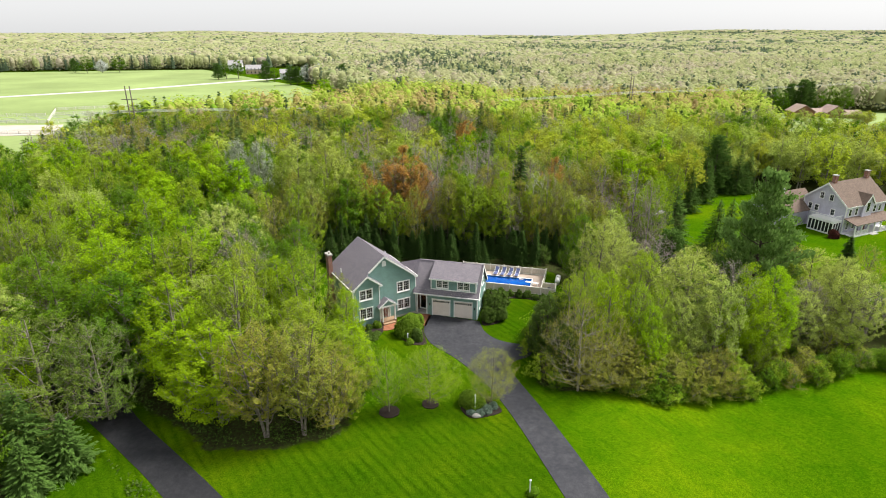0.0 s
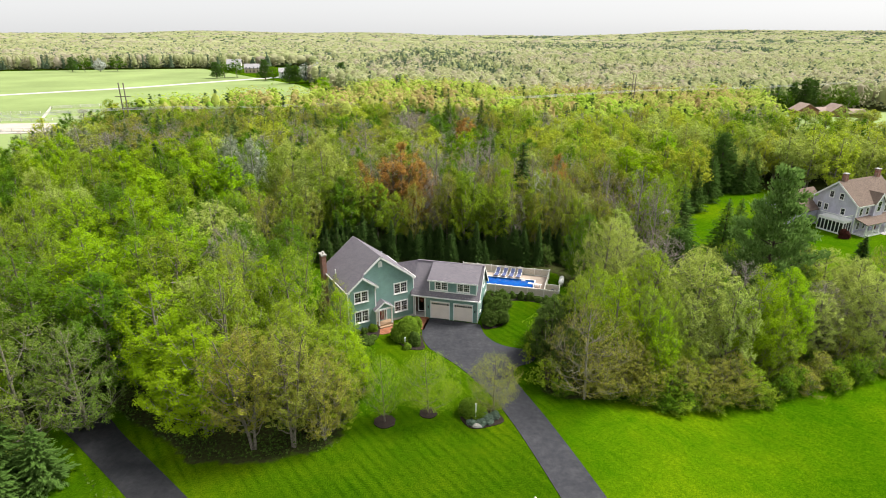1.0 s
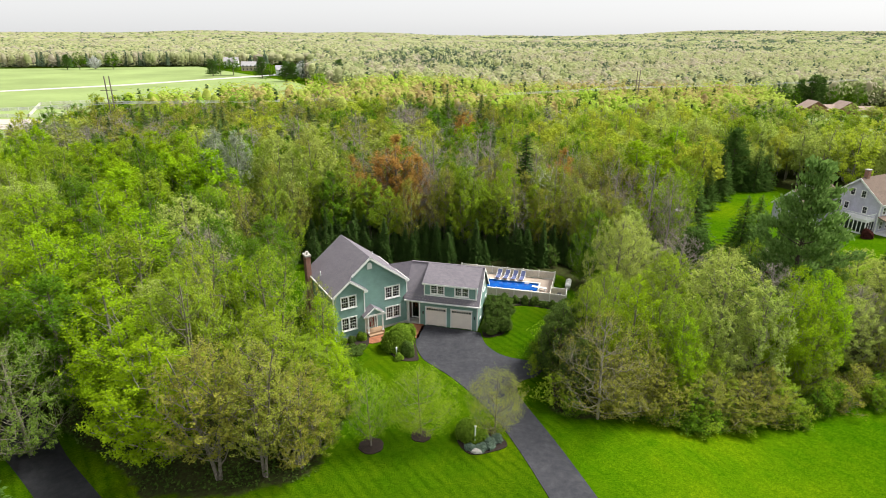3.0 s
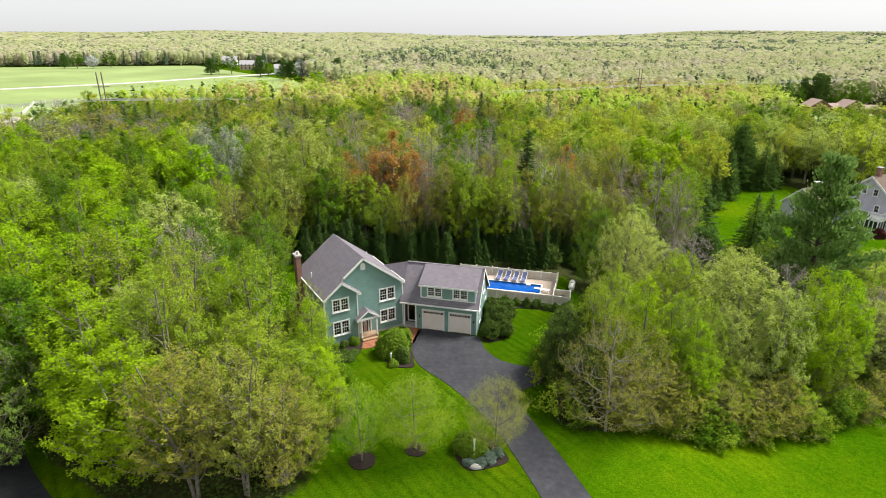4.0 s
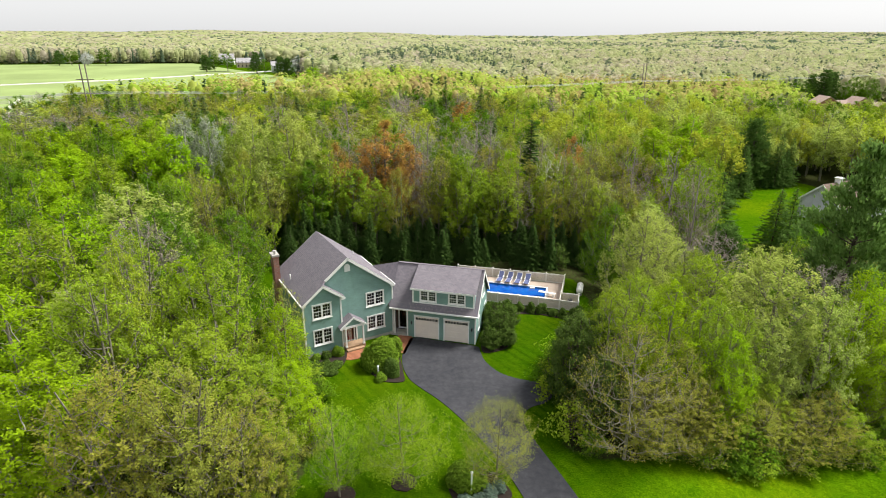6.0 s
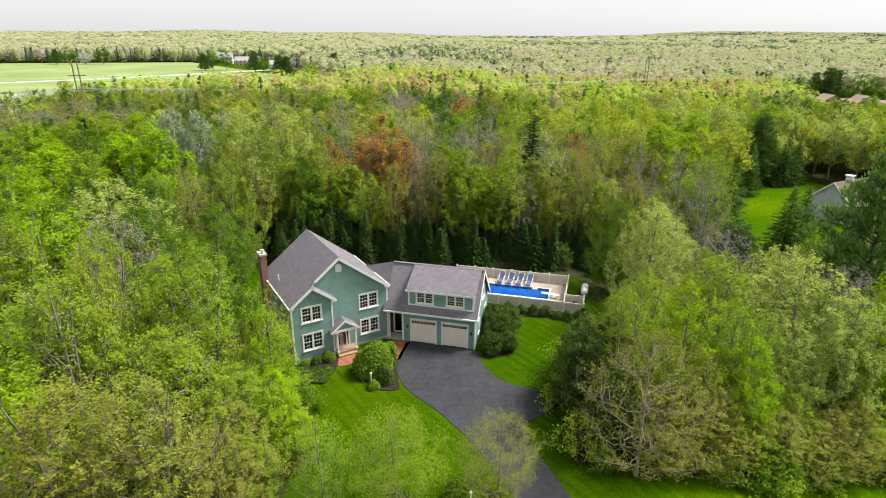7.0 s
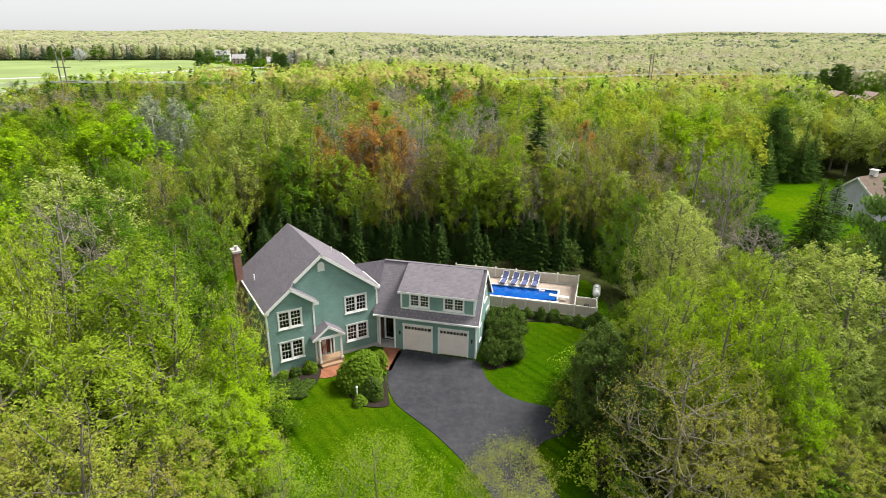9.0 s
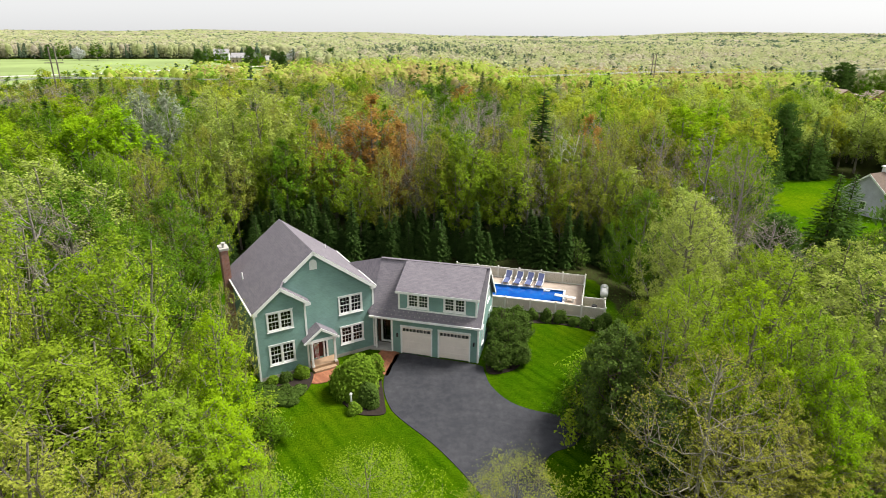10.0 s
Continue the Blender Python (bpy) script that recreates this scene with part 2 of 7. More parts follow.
def pine(seed, H=13.0, R=4.0, leaves=5000, size=0.3, taper=0.62, tiers=13):
    """A white pine: tiers of level limbs with upturned tufts."""
    rng = np.random.RandomState(seed)
    wood = Wood()
    tz = np.linspace(0, 1, 6)
    wood.limb(np.stack([tz * 0.3, tz * 0.1, tz * H], 1), 0.24 * (1.08 - tz) + 0.015, 7)
    cs, ds = [], []
    per = leaves // (tiers * 6 * 6)
    for i in range(tiers):
        f = 0.12 + 0.86 * i / tiers
        for j in range(6):
            az = 2 * np.pi * j / 6 + i * 0.9 + rng.uniform(-0.35, 0.35)
            L = R * (1 - f) ** taper * rng.uniform(0.6, 1.2) + 0.25
            up = 0.05 + 0.45 * f
            k = np.linspace(0, 1, 4)[:, None]
            d = np.array([np.cos(az), np.sin(az), up])
            p0 = np.array([0.3 * f, 0.1 * f, f * H + rng.uniform(-0.25, 0.25)])
            path = p0 + d * L * k + np.array([0, 0, 0.22 * L]) * k ** 2
            wood.limb(path, 0.055 * (1.1 - k[:, 0]) * (1.1 - f) + 0.01, 4)
            for w in range(2 + int(9 * L / R)):
                kk = rng.uniform(0.3, 1.0)
                side = np.array([-np.sin(az), np.cos(az), 0]) * rng.uniform(-0.5, 0.5) * L * (1.15 - kk)
                q0 = p0 + d * L * kk + np.array([0, 0, 0.22 * L * kk * kk]) + side
                cs.append(q0 + rng.normal(0, 1, (per, 3)) * np.array([0.36, 0.36, 0.14]))
                ds.append(np.repeat((d + np.array([0, 0, 0.7]))[None], per, 0) + rng.normal(0, 0.6, (per, 3)))
    c, d = np.concatenate(cs), np.concatenate(ds)
    d /= np.linalg.norm(d, axis=1, keepdims=True)
    n = len(c)
    s = np.cross(d, rng.normal(0, 1, (n, 3)))
    s /= np.linalg.norm(s, axis=1, keepdims=True)
    a = size * rng.uniform(0.6, 1.25, (n, 1))
    v = np.stack([c - d * a * 0.5, c + s * a * 0.42, c + d * a, c - s * a * 0.42], 1)
    return wood, v.reshape(-1, 3), np.arange(n * 4).reshape(n, 4)


def shrub_leaves(seed, rx, ry, rz, leaves, size, lumps=9):
    """Leaf sprays on the skin of a cluster of lumps that stands on the ground."""
    rng = np.random.RandomState(seed)
    c0 = rng.normal(0, 1, (lumps, 3))
    c0 /= np.linalg.norm(c0, axis=1, keepdims=True)
    c0 *= rng.uniform(0.25, 0.55, (lumps, 1))
    c0[:, 2] = np.abs(c0[:, 2])
    pick = rng.randint(0, lumps, leaves)
    d = rng.normal(0, 1, (leaves, 3))
    d[:, 2] = d[:, 2] + 0.25
    d /= np.linalg.norm(d, axis=1, keepdims=True)
    p = c0[pick] + d * rng.uniform(0.36, 0.52, (leaves, 1))
    p[:, 2] = np.abs(p[:, 2])
    p = p * np.array([rx, ry, rz]) * 1.08
    return leaf_tris(p, size, rng, 0.3, d * 1.2)


LEAF = {
    "maple": leaf_material("maple_leaf", (0.10, 0.205, 0.012), (0.15, 0.265, 0.016)),
    "bright": leaf_material("young_leaf", (0.255, 0.43, 0.009), (0.33, 0.47, 0.014)),
    "yellow": leaf_material("yellow_leaf", (0.235, 0.355, 0.022), (0.30, 0.39, 0.03)),
    "pale": leaf_material("pale_leaf", (0.39, 0.48, 0.10), (0.43, 0.485, 0.095)),
    "budding": leaf_material("bud_leaf", (0.285, 0.325, 0.046), (0.35, 0.325, 0.05)),
    "rust": leaf_material("rust_leaf", (0.46, 0.235, 0.06), (0.40, 0.27, 0.06)),
    "gold": leaf_material("gold_green_leaf", (0.42, 0.51, 0.04), (0.49, 0.52, 0.055)),
    "spruce": leaf_material("spruce_needle", (0.066, 0.118, 0.026), None, 0.2),
    "pine": leaf_material("pine_needle", (0.115, 0.205, 0.04), None, 0.3),
    "white_pine": leaf_material("white_pine_needle", (0.20, 0.32, 0.075), None, 0.35),
    "holly": leaf_material("mixed_needle", (0.10, 0.155, 0.030), None, 0.25),
    "shrub": leaf_material("shrub_leaf", (0.092, 0.148, 0.026), None, 0.25),
    "bush": leaf_material("bush_leaf", (0.177, 0.279, 0.025), None, 0.35),
    "silver": leaf_material("silver_leaf", (0.15, 0.205, 0.145), None, 0.2),
    "bud_grey": leaf_material("grey_bud", (0.27, 0.245, 0.19), (0.31, 0.24, 0.19)),
    "silver_white": leaf_material("silvery_new_leaf", (0.42, 0.46, 0.31), None, 0.35),
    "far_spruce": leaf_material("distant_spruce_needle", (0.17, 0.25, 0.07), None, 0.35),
    "ash": leaf_material("ash_leaf", (0.15, 0.235, 0.035), (0.19, 0.25, 0.04)),
    "red": leaf_material("red_leaf", (0.10, 0.036, 0.028), None, 0.3),
    "blossom": leaf_material("blossom", (0.665, 0.665, 0.602), None, 0.3),
}
BARK = bark_material("grey_bark", (0.09, 0.075, 0.06), (0.26, 0.23, 0.19))
BARK_DARK = bark_material("dark_bark", (0.045, 0.035, 0.028), (0.13, 0.10, 0.08))
BARK_TAN = bark_material("tan_bark", (0.12, 0.108, 0.08), (0.29, 0.265, 0.205))
BARK_GREY = bark_material("ashen_bark", (0.17, 0.15, 0.135), (0.34, 0.31, 0.28))
BARK_ASH = bark_material("silver_grey_bark", (0.22, 0.20, 0.18), (0.46, 0.43, 0.38))
BARK_WHITE = bark_material("white_birch_bark", (0.42, 0.40, 0.36), (0.78, 0.76, 0.70))
BARK_PALE = bark_material("pale_bark", (0.30, 0.28, 0.25), (0.62, 0.60, 0.55))


# ---- ground ----
def smooth(a, b, x):
    k = np.clip((x - a) / (b - a), 0, 1)
    return k * k * (3 - 2 * k)


def land(x, y):
    """Height of the ground: level round the house, lower to the east, hills on the horizon."""
    x, y = np.asarray(x, float), np.asarray(y, float)
    z = -3.4 * smooth(13, 33, x) * smooth(27, 37, y) * (1 - smooth(400, 700, y))
    r = np.hypot(x, y)
    ca, sa = math.cos(radians(-13.9)), math.sin(radians(-13.9))
    u, v = (x + 0.81) * ca + (y - 68.0) * sa, -(x + 0.81) * sa + (y - 68.0) * ca
    z = z - 1.6 * ((u > 2.2) & (u < 12.1) & (v > 11.8) & (v < 15.4))     # the pool's pit
    z = z + smooth(1500, 4700, r) * (16 + 16 * np.sin(x / 610.0 + 0.7) * np.sin(y / 930.0 + 0.3) + 9 * np.sin(x / 233.0) * np.cos(y / 410.0 + x / 900.0) + 10 * smooth(200, 2600, x))
    return z


def inside(poly, x, y):
    x, y = np.asarray(x, float), np.asarray(y, float)
    hit = np.zeros(np.broadcast(x, y).shape, bool)
    for (x0, y0), (x1, y1) in zip(poly, poly[1:] + poly[:1]):
        if y0 != y1:
            hit ^= ((y0 > y) != (y1 > y)) & (x < (x1 - x0) * (y - y0) / (y1 - y0) + x0)
    return hit


# open ground: the garden, the hay field, the neighbour's lawns, the far fields
GARDEN = [(-60, -60), (-40, -8), (-14, 22), (-17.5, 35), (-24.5, 41.5), (-18, 42), (-13, 42), (-8.8, 43.5), (-7.0, 52), (-8.0, 58), (-11.5, 61.5), (-15.5, 63), (-16, 68), (-24, 78), (-24, 87), (-14, 86), (-4, 82.5), (6, 83.5), (18.5, 83.5), (19, 75), (16.5, 69), (12.5, 63.5), (11, 59.5), (11.5, 55), (10.5, 52), (12.5, 50), (16, 46), (16, -60)]
HAY = [(12, -60), (10.2, 49.5), (14.0, 50.6), (20, 51.2), (32, 54.3), (52, 61.9), (80, 68), (140, 72), (140, -60)]
NEIGHBOUR = [(60, 84), (66, 97), (70, 104), (69, 114), (76, 125), (100, 132), (140, 128), (150, 92), (110, 78), (82, 74), (66, 77)]
VERGE = [(-23.5, 34.5), (-29.2, 40.5), (-33, 43.6), (-35.5, 42), (-30, 34), (-24, 27)]
LANE_VERGE = [(-10, 24), (-18, 33), (-27, 39.0), (-33, 43.2), (-37, 47.2), (-35.5, 51.2), (-29.5, 47.8), (-22.5, 43.2), (-15, 37)]
NEIGHBOUR_BACK = [(45, 100), (50, 112), (57, 126), (66, 143), (82, 147), (92, 130), (76, 116), (62, 106), (52, 98)]
HOUSE_CLEARING = [(104, 178), (126, 172), (222, 256), (236, 302), (186, 312), (160, 298)]
FAR_FIELD = [(-900, 80), (-130, 104), (-100, 118), (-101, 138), (-111, 182), (-107, 214), (-87, 236), (-62, 247), (-34, 256), (-52, 330), (-92, 420), (-150, 500), (-241, 622), (-330, 600), (-425, 575), (-620, 600), (-1000, 650)]
FARMYARD = [(-230, 560), (-150, 470), (-100, 440), (-80, 470), (-120, 560), (-95, 630), (-130, 660), (-220, 630)]
OPEN = [FARMYARD, GARDEN, VERGE, LANE_VERGE, HAY, NEIGHBOUR, NEIGHBOUR_BACK, HOUSE_CLEARING, FAR_FIELD]


def is_open(x, y):
    o = np.zeros(np.broadcast(np.asarray(x), np.asarray(y)).shape, bool)
    for p in OPEN:
        o |= inside(p, x, y)
    return o


def axis_steps(lo, hi, fine_lo, fine_hi, step, growth):
    mid = list(np.arange(fine_lo, fine_hi + 0.01, step))
    up, s, v = [], step, mid[-1]
    while v < hi:
        s *= growth
        v += s
        up.append(min(v, hi))
    down, s, v = [], step, mid[0]
    while v > lo:
        s *= growth
        v -= s
        down.append(max(v, lo))
    return np.array(down[::-1] + mid + up)


gx = axis_steps(-4800, 4800, -60, 90, 1.0, 1.13)
gy = axis_steps(-900, 4900, 15, 150, 1.0, 1.12)
XX, YY = np.meshgrid(gx, gy)
ZZ = land(XX, YY)
idx = np.arange(XX.size).reshape(XX.shape)
ground_mask = is_open(XX, YY).astype(float)
for _ in range(2):
    ground_mask[1:-1, 1:-1] = (ground_mask[1:-1, 1:-1] * 2 + ground_mask[:-2, 1:-1] + ground_mask[2:, 1:-1] + ground_mask[1:-1, :-2] + ground_mask[1:-1, 2:]) / 6


def grass_material():
    m, nt, b = shader("lawn_grass", 0.95, 0.0)
    at = nt.nodes.new("ShaderNodeAttribute")
    at.attribute_name = "tint"
    fine = noise_node(nt, 9.0, 6, 0.7)
    mid = noise_node(nt, 0.55, 5, 0.6)
    big = noise_node(nt, 0.06, 4, 0.55)
    grass = ramp(nt, fine.outputs[0], [(0.28, (0.016, 0.046, 0.0008)), (0.5, (0.036, 0.086, 0.0015)), (0.75, (0.078, 0.136, 0.0032))])
    patch = ramp(nt, mid.outputs[0], [(0.35, (0.8, 0.92, 0.7)), (0.65, (1.15, 1.05, 1.0))])
    grass = blend(nt, 0.8, grass, patch, "MULTIPLY")
    tuft = noise_node(nt, 2.6, 6, 0.75)
    grass = blend(nt, 0.9, grass, ramp(nt, tuft.outputs[0], [(0.34, (0.66, 0.74, 0.66)), (0.5, (0.96, 0.96, 0.96)), (0.68, (1.24, 1.16, 1.1))]), "MULTIPLY")
    dry = ramp(nt, big.outputs[0], [(0.36, (0.72, 0.84, 0.8)), (0.5, (1.0, 1.0, 1.0)), (0.64, (1.5, 1.2, 1.2))])
    grass = blend(nt, 1.0, grass, dry, "MULTIPLY")
    # the mower's lanes, across the front lawn
    tc = nt.nodes.new("ShaderNodeTexCoord")
    mp = nt.nodes.new("ShaderNodeMapping")
    mp.inputs["Rotation"].default_value = (0, 0, radians(90 + 53))
    wob = noise_node(nt, 0.25, 2)
    wave = node(nt, "TexWave", Scale=0.33, Distortion=1.5, Detail=5.0)
    nt.links.new(tc.outputs["Object"], mp.inputs[0])
    nt.links.new(mp.outputs[0], wave.inputs["Vector"])
    lanes = ramp(nt, wave.outputs["Fac"], [(0.0, (0.66, 0.76, 0.64)), (0.12, (0.84, 0.89, 0.82)), (0.3, (1.06, 1.05, 1.0)), (0.9, (1.34, 1.24, 1.04))])
    worn = ramp(nt, wob.outputs[0], [(0.38, (0.08, 0.08, 0.08)), (0.62, (0.75, 0.75, 0.75))])
    hay = nt.nodes.new("ShaderNodeAttribute")
    hay.attribute_name = "hay"
    calm = node(nt, "MapRange")
    nt.links.new(hay.outputs["Fac"], calm.inputs[0])
    calm.inputs[3].default_value, calm.inputs[4].default_value = 1.0, 0.25
    worn = blend(nt, 1.0, worn, calm.outputs[0], "MULTIPLY")
    grass = blend(nt, worn, grass, blend(nt, 1.0, grass, lanes, "MULTIPLY"))
    grass = blend(nt, hay.outputs["Fac"], grass, blend(nt, 1.0, grass, (1.5, 1.46, 1.05), "MULTIPLY"))
    lf = noise_node(nt, 3.0, 6, 0.7)
    litter = ramp(nt, lf.outputs[0], [(0.3, (0.018, 0.02, 0.009)), (0.48, (0.04, 0.042, 0.016)), (0.66, (0.04, 0.07, 0.014))])
    ragged = noise_node(nt, 0.8, 4, 0.6)
    edge = node(nt, "Math")
    edge.operation = "MULTIPLY_ADD"
    nt.links.new(ragged.outputs[0], edge.inputs[0])
    edge.inputs[1].default_value = 0.9
    nt.links.new(at.outputs["Fac"], edge.inputs[2])
    fac = ramp(nt, edge.outputs[0], [(0.78, (0, 0, 0)), (0.98, (1, 1, 1))])
    nt.links.new(blend(nt, fac, litter, grass), b.inputs["Base Color"])
    bump(nt, b, fine.outputs[0], 0.8, 0.08)
    return m


GRASS = grass_material()
quads = np.stack([idx[:-1, :-1], idx[:-1, 1:], idx[1:, 1:], idx[1:, :-1]], -1).reshape(-1, 4)
ground = new("ground", flat_mesh("ground", np.stack([XX, YY, ZZ], -1).reshape(-1, 3), quads, [GRASS], tint=ground_mask.ravel(), smooth=True))
hay_mask = np.clip(inside(HAY, XX, YY) * 1.0 + inside(NEIGHBOUR, XX, YY) * 0.8 + inside(NEIGHBOUR_BACK, XX, YY) * 0.9 + inside(HOUSE_CLEARING, XX, YY) * 1.0, 0, 1)
for _ in range(2):
    hay_mask[1:-1, 1:-1] = (hay_mask[1:-1, 1:-1] * 2 + hay_mask[:-2, 1:-1] + hay_mask[2:, 1:-1] + hay_mask[1:-1, :-2] + hay_mask[1:-1, 2:]) / 6
ground.data.attributes.new("hay", "FLOAT", "POINT").data.foreach_set("value", hay_mask.ravel().astype(np.float32))
tagged(ground, "mown green lawn, hay field and leaf-littered woodland floor", "ground", kind="structure")


def draped(name, outline, lift, mat, label, category, kind="structure", step=1.2, rough=0.0):
    """A flat piece laid over the ground inside an outline, with a small thickness."""
    bm = bmesh.new()
    rng = random.Random(len(outline))
    pts = []
    for (x0, y0), (x1, y1) in zip(outline, outline[1:] + outline[:1]):
        n = max(1, int(math.hypot(x1 - x0, y1 - y0) / step))
        for i in range(n):
            k = i / n
            pts.append((x0 + (x1 - x0) * k + rng.uniform(-rough, rough), y0 + (y1 - y0) * k + rng.uniform(-rough, rough)))
    vs = [bm.verts.new((x, y, float(land(x, y)) + lift)) for x, y in pts]
    top = bm.faces.new(vs)
    if top.normal.z < 0:
        top.normal_flip()
    geom = bmesh.ops.extrude_face_region(bm, geom=[top])
    for v in [g for g in geom["geom"] if isinstance(g, bmesh.types.BMVert)]:
        v.co.z -= lift + 0.25
    bmesh.ops.recalc_face_normals(bm, faces=bm.faces)
    bmesh.ops.triangulate(bm, faces=[f for f in bm.faces if len(f.verts) > 4])
    me = bpy.data.meshes.new(name)
    bm.to_mesh(me)
    me.materials.append(mat)
    ob = new(name, me)
    return tagged(ob, label, category, kind=kind)


def curve_through(points, n=6):
    """A closed smooth line through the corners given."""
    out = []
    m = len(points)
    for i in range(m):
        p0, p1, p2, p3 = (Vector((*points[(i + j - 1) % m], 0)) for j in range(4))
        for k in range(n):
            t = k / n
            v = 0.5 * ((2 * p1) + (p2 - p0) * t + (2 * p0 - 5 * p1 + 4 * p2 - p3) * t * t + (3 * p1 - p0 - 3 * p2 + p3) * t ** 3)
            out.append((v.x, v.y))
    return out


def asphalt_material(name, tone):
    m, nt, b = shader(name, 0.85, 0.3)
    fine = noise_node(nt, 22, 5, 0.7)
    mid = noise_node(nt, 0.5, 5, 0.6)
    c = ramp(nt, fine.outputs[0], [(0.3, (0.022 * tone, 0.0235 * tone, 0.029 * tone)), (0.7, (0.050 * tone, 0.052 * tone, 0.060 * tone))])
    s = ramp(nt, mid.outputs[0], [(0.35, (0.78, 0.78, 0.82)), (0.65, (1.16, 1.13, 1.12))])
    worn = noise_node(nt, 1.9, 6, 0.68)
    c = blend(nt, 0.8, c, ramp(nt, worn.outputs[0], [(0.36, (0.72, 0.72, 0.74)), (0.5, (1, 1, 1)), (0.66, (1.38, 1.34, 1.3))]), "MULTIPLY")
    nt.links.new(blend(nt, 0.9, c, s, "MULTIPLY"), b.inputs["Base Color"])
    bump(nt, b, fine.outputs[0], 0.4, 0.01)
    return m


ASPHALT = asphalt_material("asphalt", 1.0)
# the lane's copy at half tone: the trees' shade is put into its colour
SHADED_ASPHALT = asphalt_material("shaded_asphalt", 0.5)
DRIVE = curve_through([(23.5, 3), (19.5, 16), (14.0, 36), (10.8, 46.6), (8.55, 53.0), (8.2, 55.3), (8.9, 56.6), (10.3, 57.3), (11.0, 58.5), (10.3, 60.0), (8.2, 60.8), (6.8, 61.8), (5.75, 63.6), (5.4, 65.4), (5.0, 66.25), (1.5, 67.25), (-1.0, 67.85), (-1.5, 66.6), (-1.85, 64.8), (-1.75, 63.0), (-1.2, 61.1), (-0.4, 59.8), (2.2, 56.8), (4.9, 52.4), (7.3, 46.6), (10.4, 36), (15.9, 16), (19.9, 3)], 4)
draped("driveway", DRIVE, 0.045, ASPHALT, "dark grey asphalt driveway with cracks, widening before the garage", "driveway", step=3)
SIDE_DRIVE = curve_through([(12, 8), (-2, 22), (-17.2, 35.9), (-23.8, 41.6), (-29.0, 46.0), (-34, 51), (-41, 56), (-54, 62), (-55, 59), (-43.5, 53), (-37, 48), (-33.2, 45.2), (-28.0, 41.0), (-21.6, 35.5), (-6, 20.5), (8.5, 5.5)], 4)
draped("side_road", SIDE_DRIVE, 0.03, SHADED_ASPHALT, "dark asphalt lane curving into the woods, tree shade put into its colour", "road", step=3)


# ---- building helpers ----
def part(name, verts, faces, mat, parent=None, label="", m=None):
    """One mesh object under a thing or a part, in its parent's frame (or moved by m)."""
    me = bpy.data.meshes.new(name)
    me.from_pydata([tuple(v) for v in verts], [], faces)
    bm = bmesh.new()
    bm.from_mesh(me)
    bmesh.ops.recalc_face_normals(bm, faces=bm.faces)
    bm.to_mesh(me)
    bm.free()
    me.materials.append(mat)
    ob = new(name, me)
    if m is not None:
        ob.matrix_basis = m
    ob.parent = parent
    return tagged(ob, label)


BOX_FACES = [(0, 1, 2, 3), (7, 6, 5, 4), (0, 4, 5, 1), (1, 5, 6, 2), (2, 6, 7, 3), (3, 7, 4, 0)]


def boxes(*spans):
    """Verts and faces of boxes given as x0, x1, y0, y1, z0, z1."""
    v, f = [], []
    for x0, x1, y0, y1, z0, z1 in spans:
        b = len(v)
        v += [(x0, y0, z0), (x1, y0, z0), (x1, y1, z0), (x0, y1, z0), (x0, y0, z1), (x1, y0, z1), (x1, y1, z1), (x0, y1, z1)]
        f += [tuple(i + b for i in q) for q in BOX_FACES]
    return v, f


def grid_frame(xs, zs, y0, y1, openings):
    """One connected frame: the cells of a grid, less the openings (column, row)."""
    v, f, at = [], [], {}

    def corner(i, k, y):
        key = (i, k, y)
        if key not in at:
            at[key] = len(v)
            v.append((xs[i], y, zs[k]))
        return at[key]

    solid = {(i, k) for i in range(len(xs) - 1) for k in range(len(zs) - 1)} - set(openings)
    for i, k in sorted(solid):
        f.append((corner(i, k, y0), corner(i + 1, k, y0), corner(i + 1, k + 1, y0), corner(i, k + 1, y0)))
        f.append((corner(i, k, y1), corner(i, k + 1, y1), corner(i + 1, k + 1, y1), corner(i + 1, k, y1)))
        for di, dk, a, b in ((-1, 0, (i, k), (i, k + 1)), (1, 0, (i + 1, k), (i + 1, k + 1)), (0, -1, (i, k), (i + 1, k)), (0, 1, (i, k + 1), (i + 1, k + 1))):
            if (i + di, k + dk) not in solid:
                f.append((corner(*a, y0), corner(*b, y0), corner(*b, y1), corner(*a, y1)))
    return v, f


def join(*meshes):
    v, f = [], []
    for a, b in meshes:
        n = len(v)
        v += list(a)
        f += [tuple(i + n for i in q) for q in b]
    return v, f


def beam(p0, p1, w, h, up=(0, 0, 1)):
    """A straight bar from p0 to p1, w wide and h deep (hung below the line)."""
    p0, p1, up = Vector(p0), Vector(p1), Vector(up)
    d = (p1 - p0).normalized()
    s = d.cross(up).normalized() * (w / 2)
    n = s.cross(d).normalized() * -1
    if n.dot(up) > 0:
        n = -n
    n *= h
    v = [p0 - s, p0 + s, p0 + s + n, p0 - s + n, p1 - s, p1 + s, p1 + s + n, p1 - s + n]
    return [tuple(x) for x in v], list(BOX_FACES)


def rounded_post(x, y, z0, z1, r, sides=12):
    v, f = [], []
    for z in (z0, z1):
        v += [(x + r * math.cos(2 * math.pi * i / sides), y + r * math.sin(2 * math.pi * i / sides), z) for i in range(sides)]
    f = [(i, (i + 1) % sides, sides + (i + 1) % sides, sides + i) for i in range(sides)]
    return v, f + [tuple(range(sides))[::-1], tuple(range(sides, 2 * sides))]


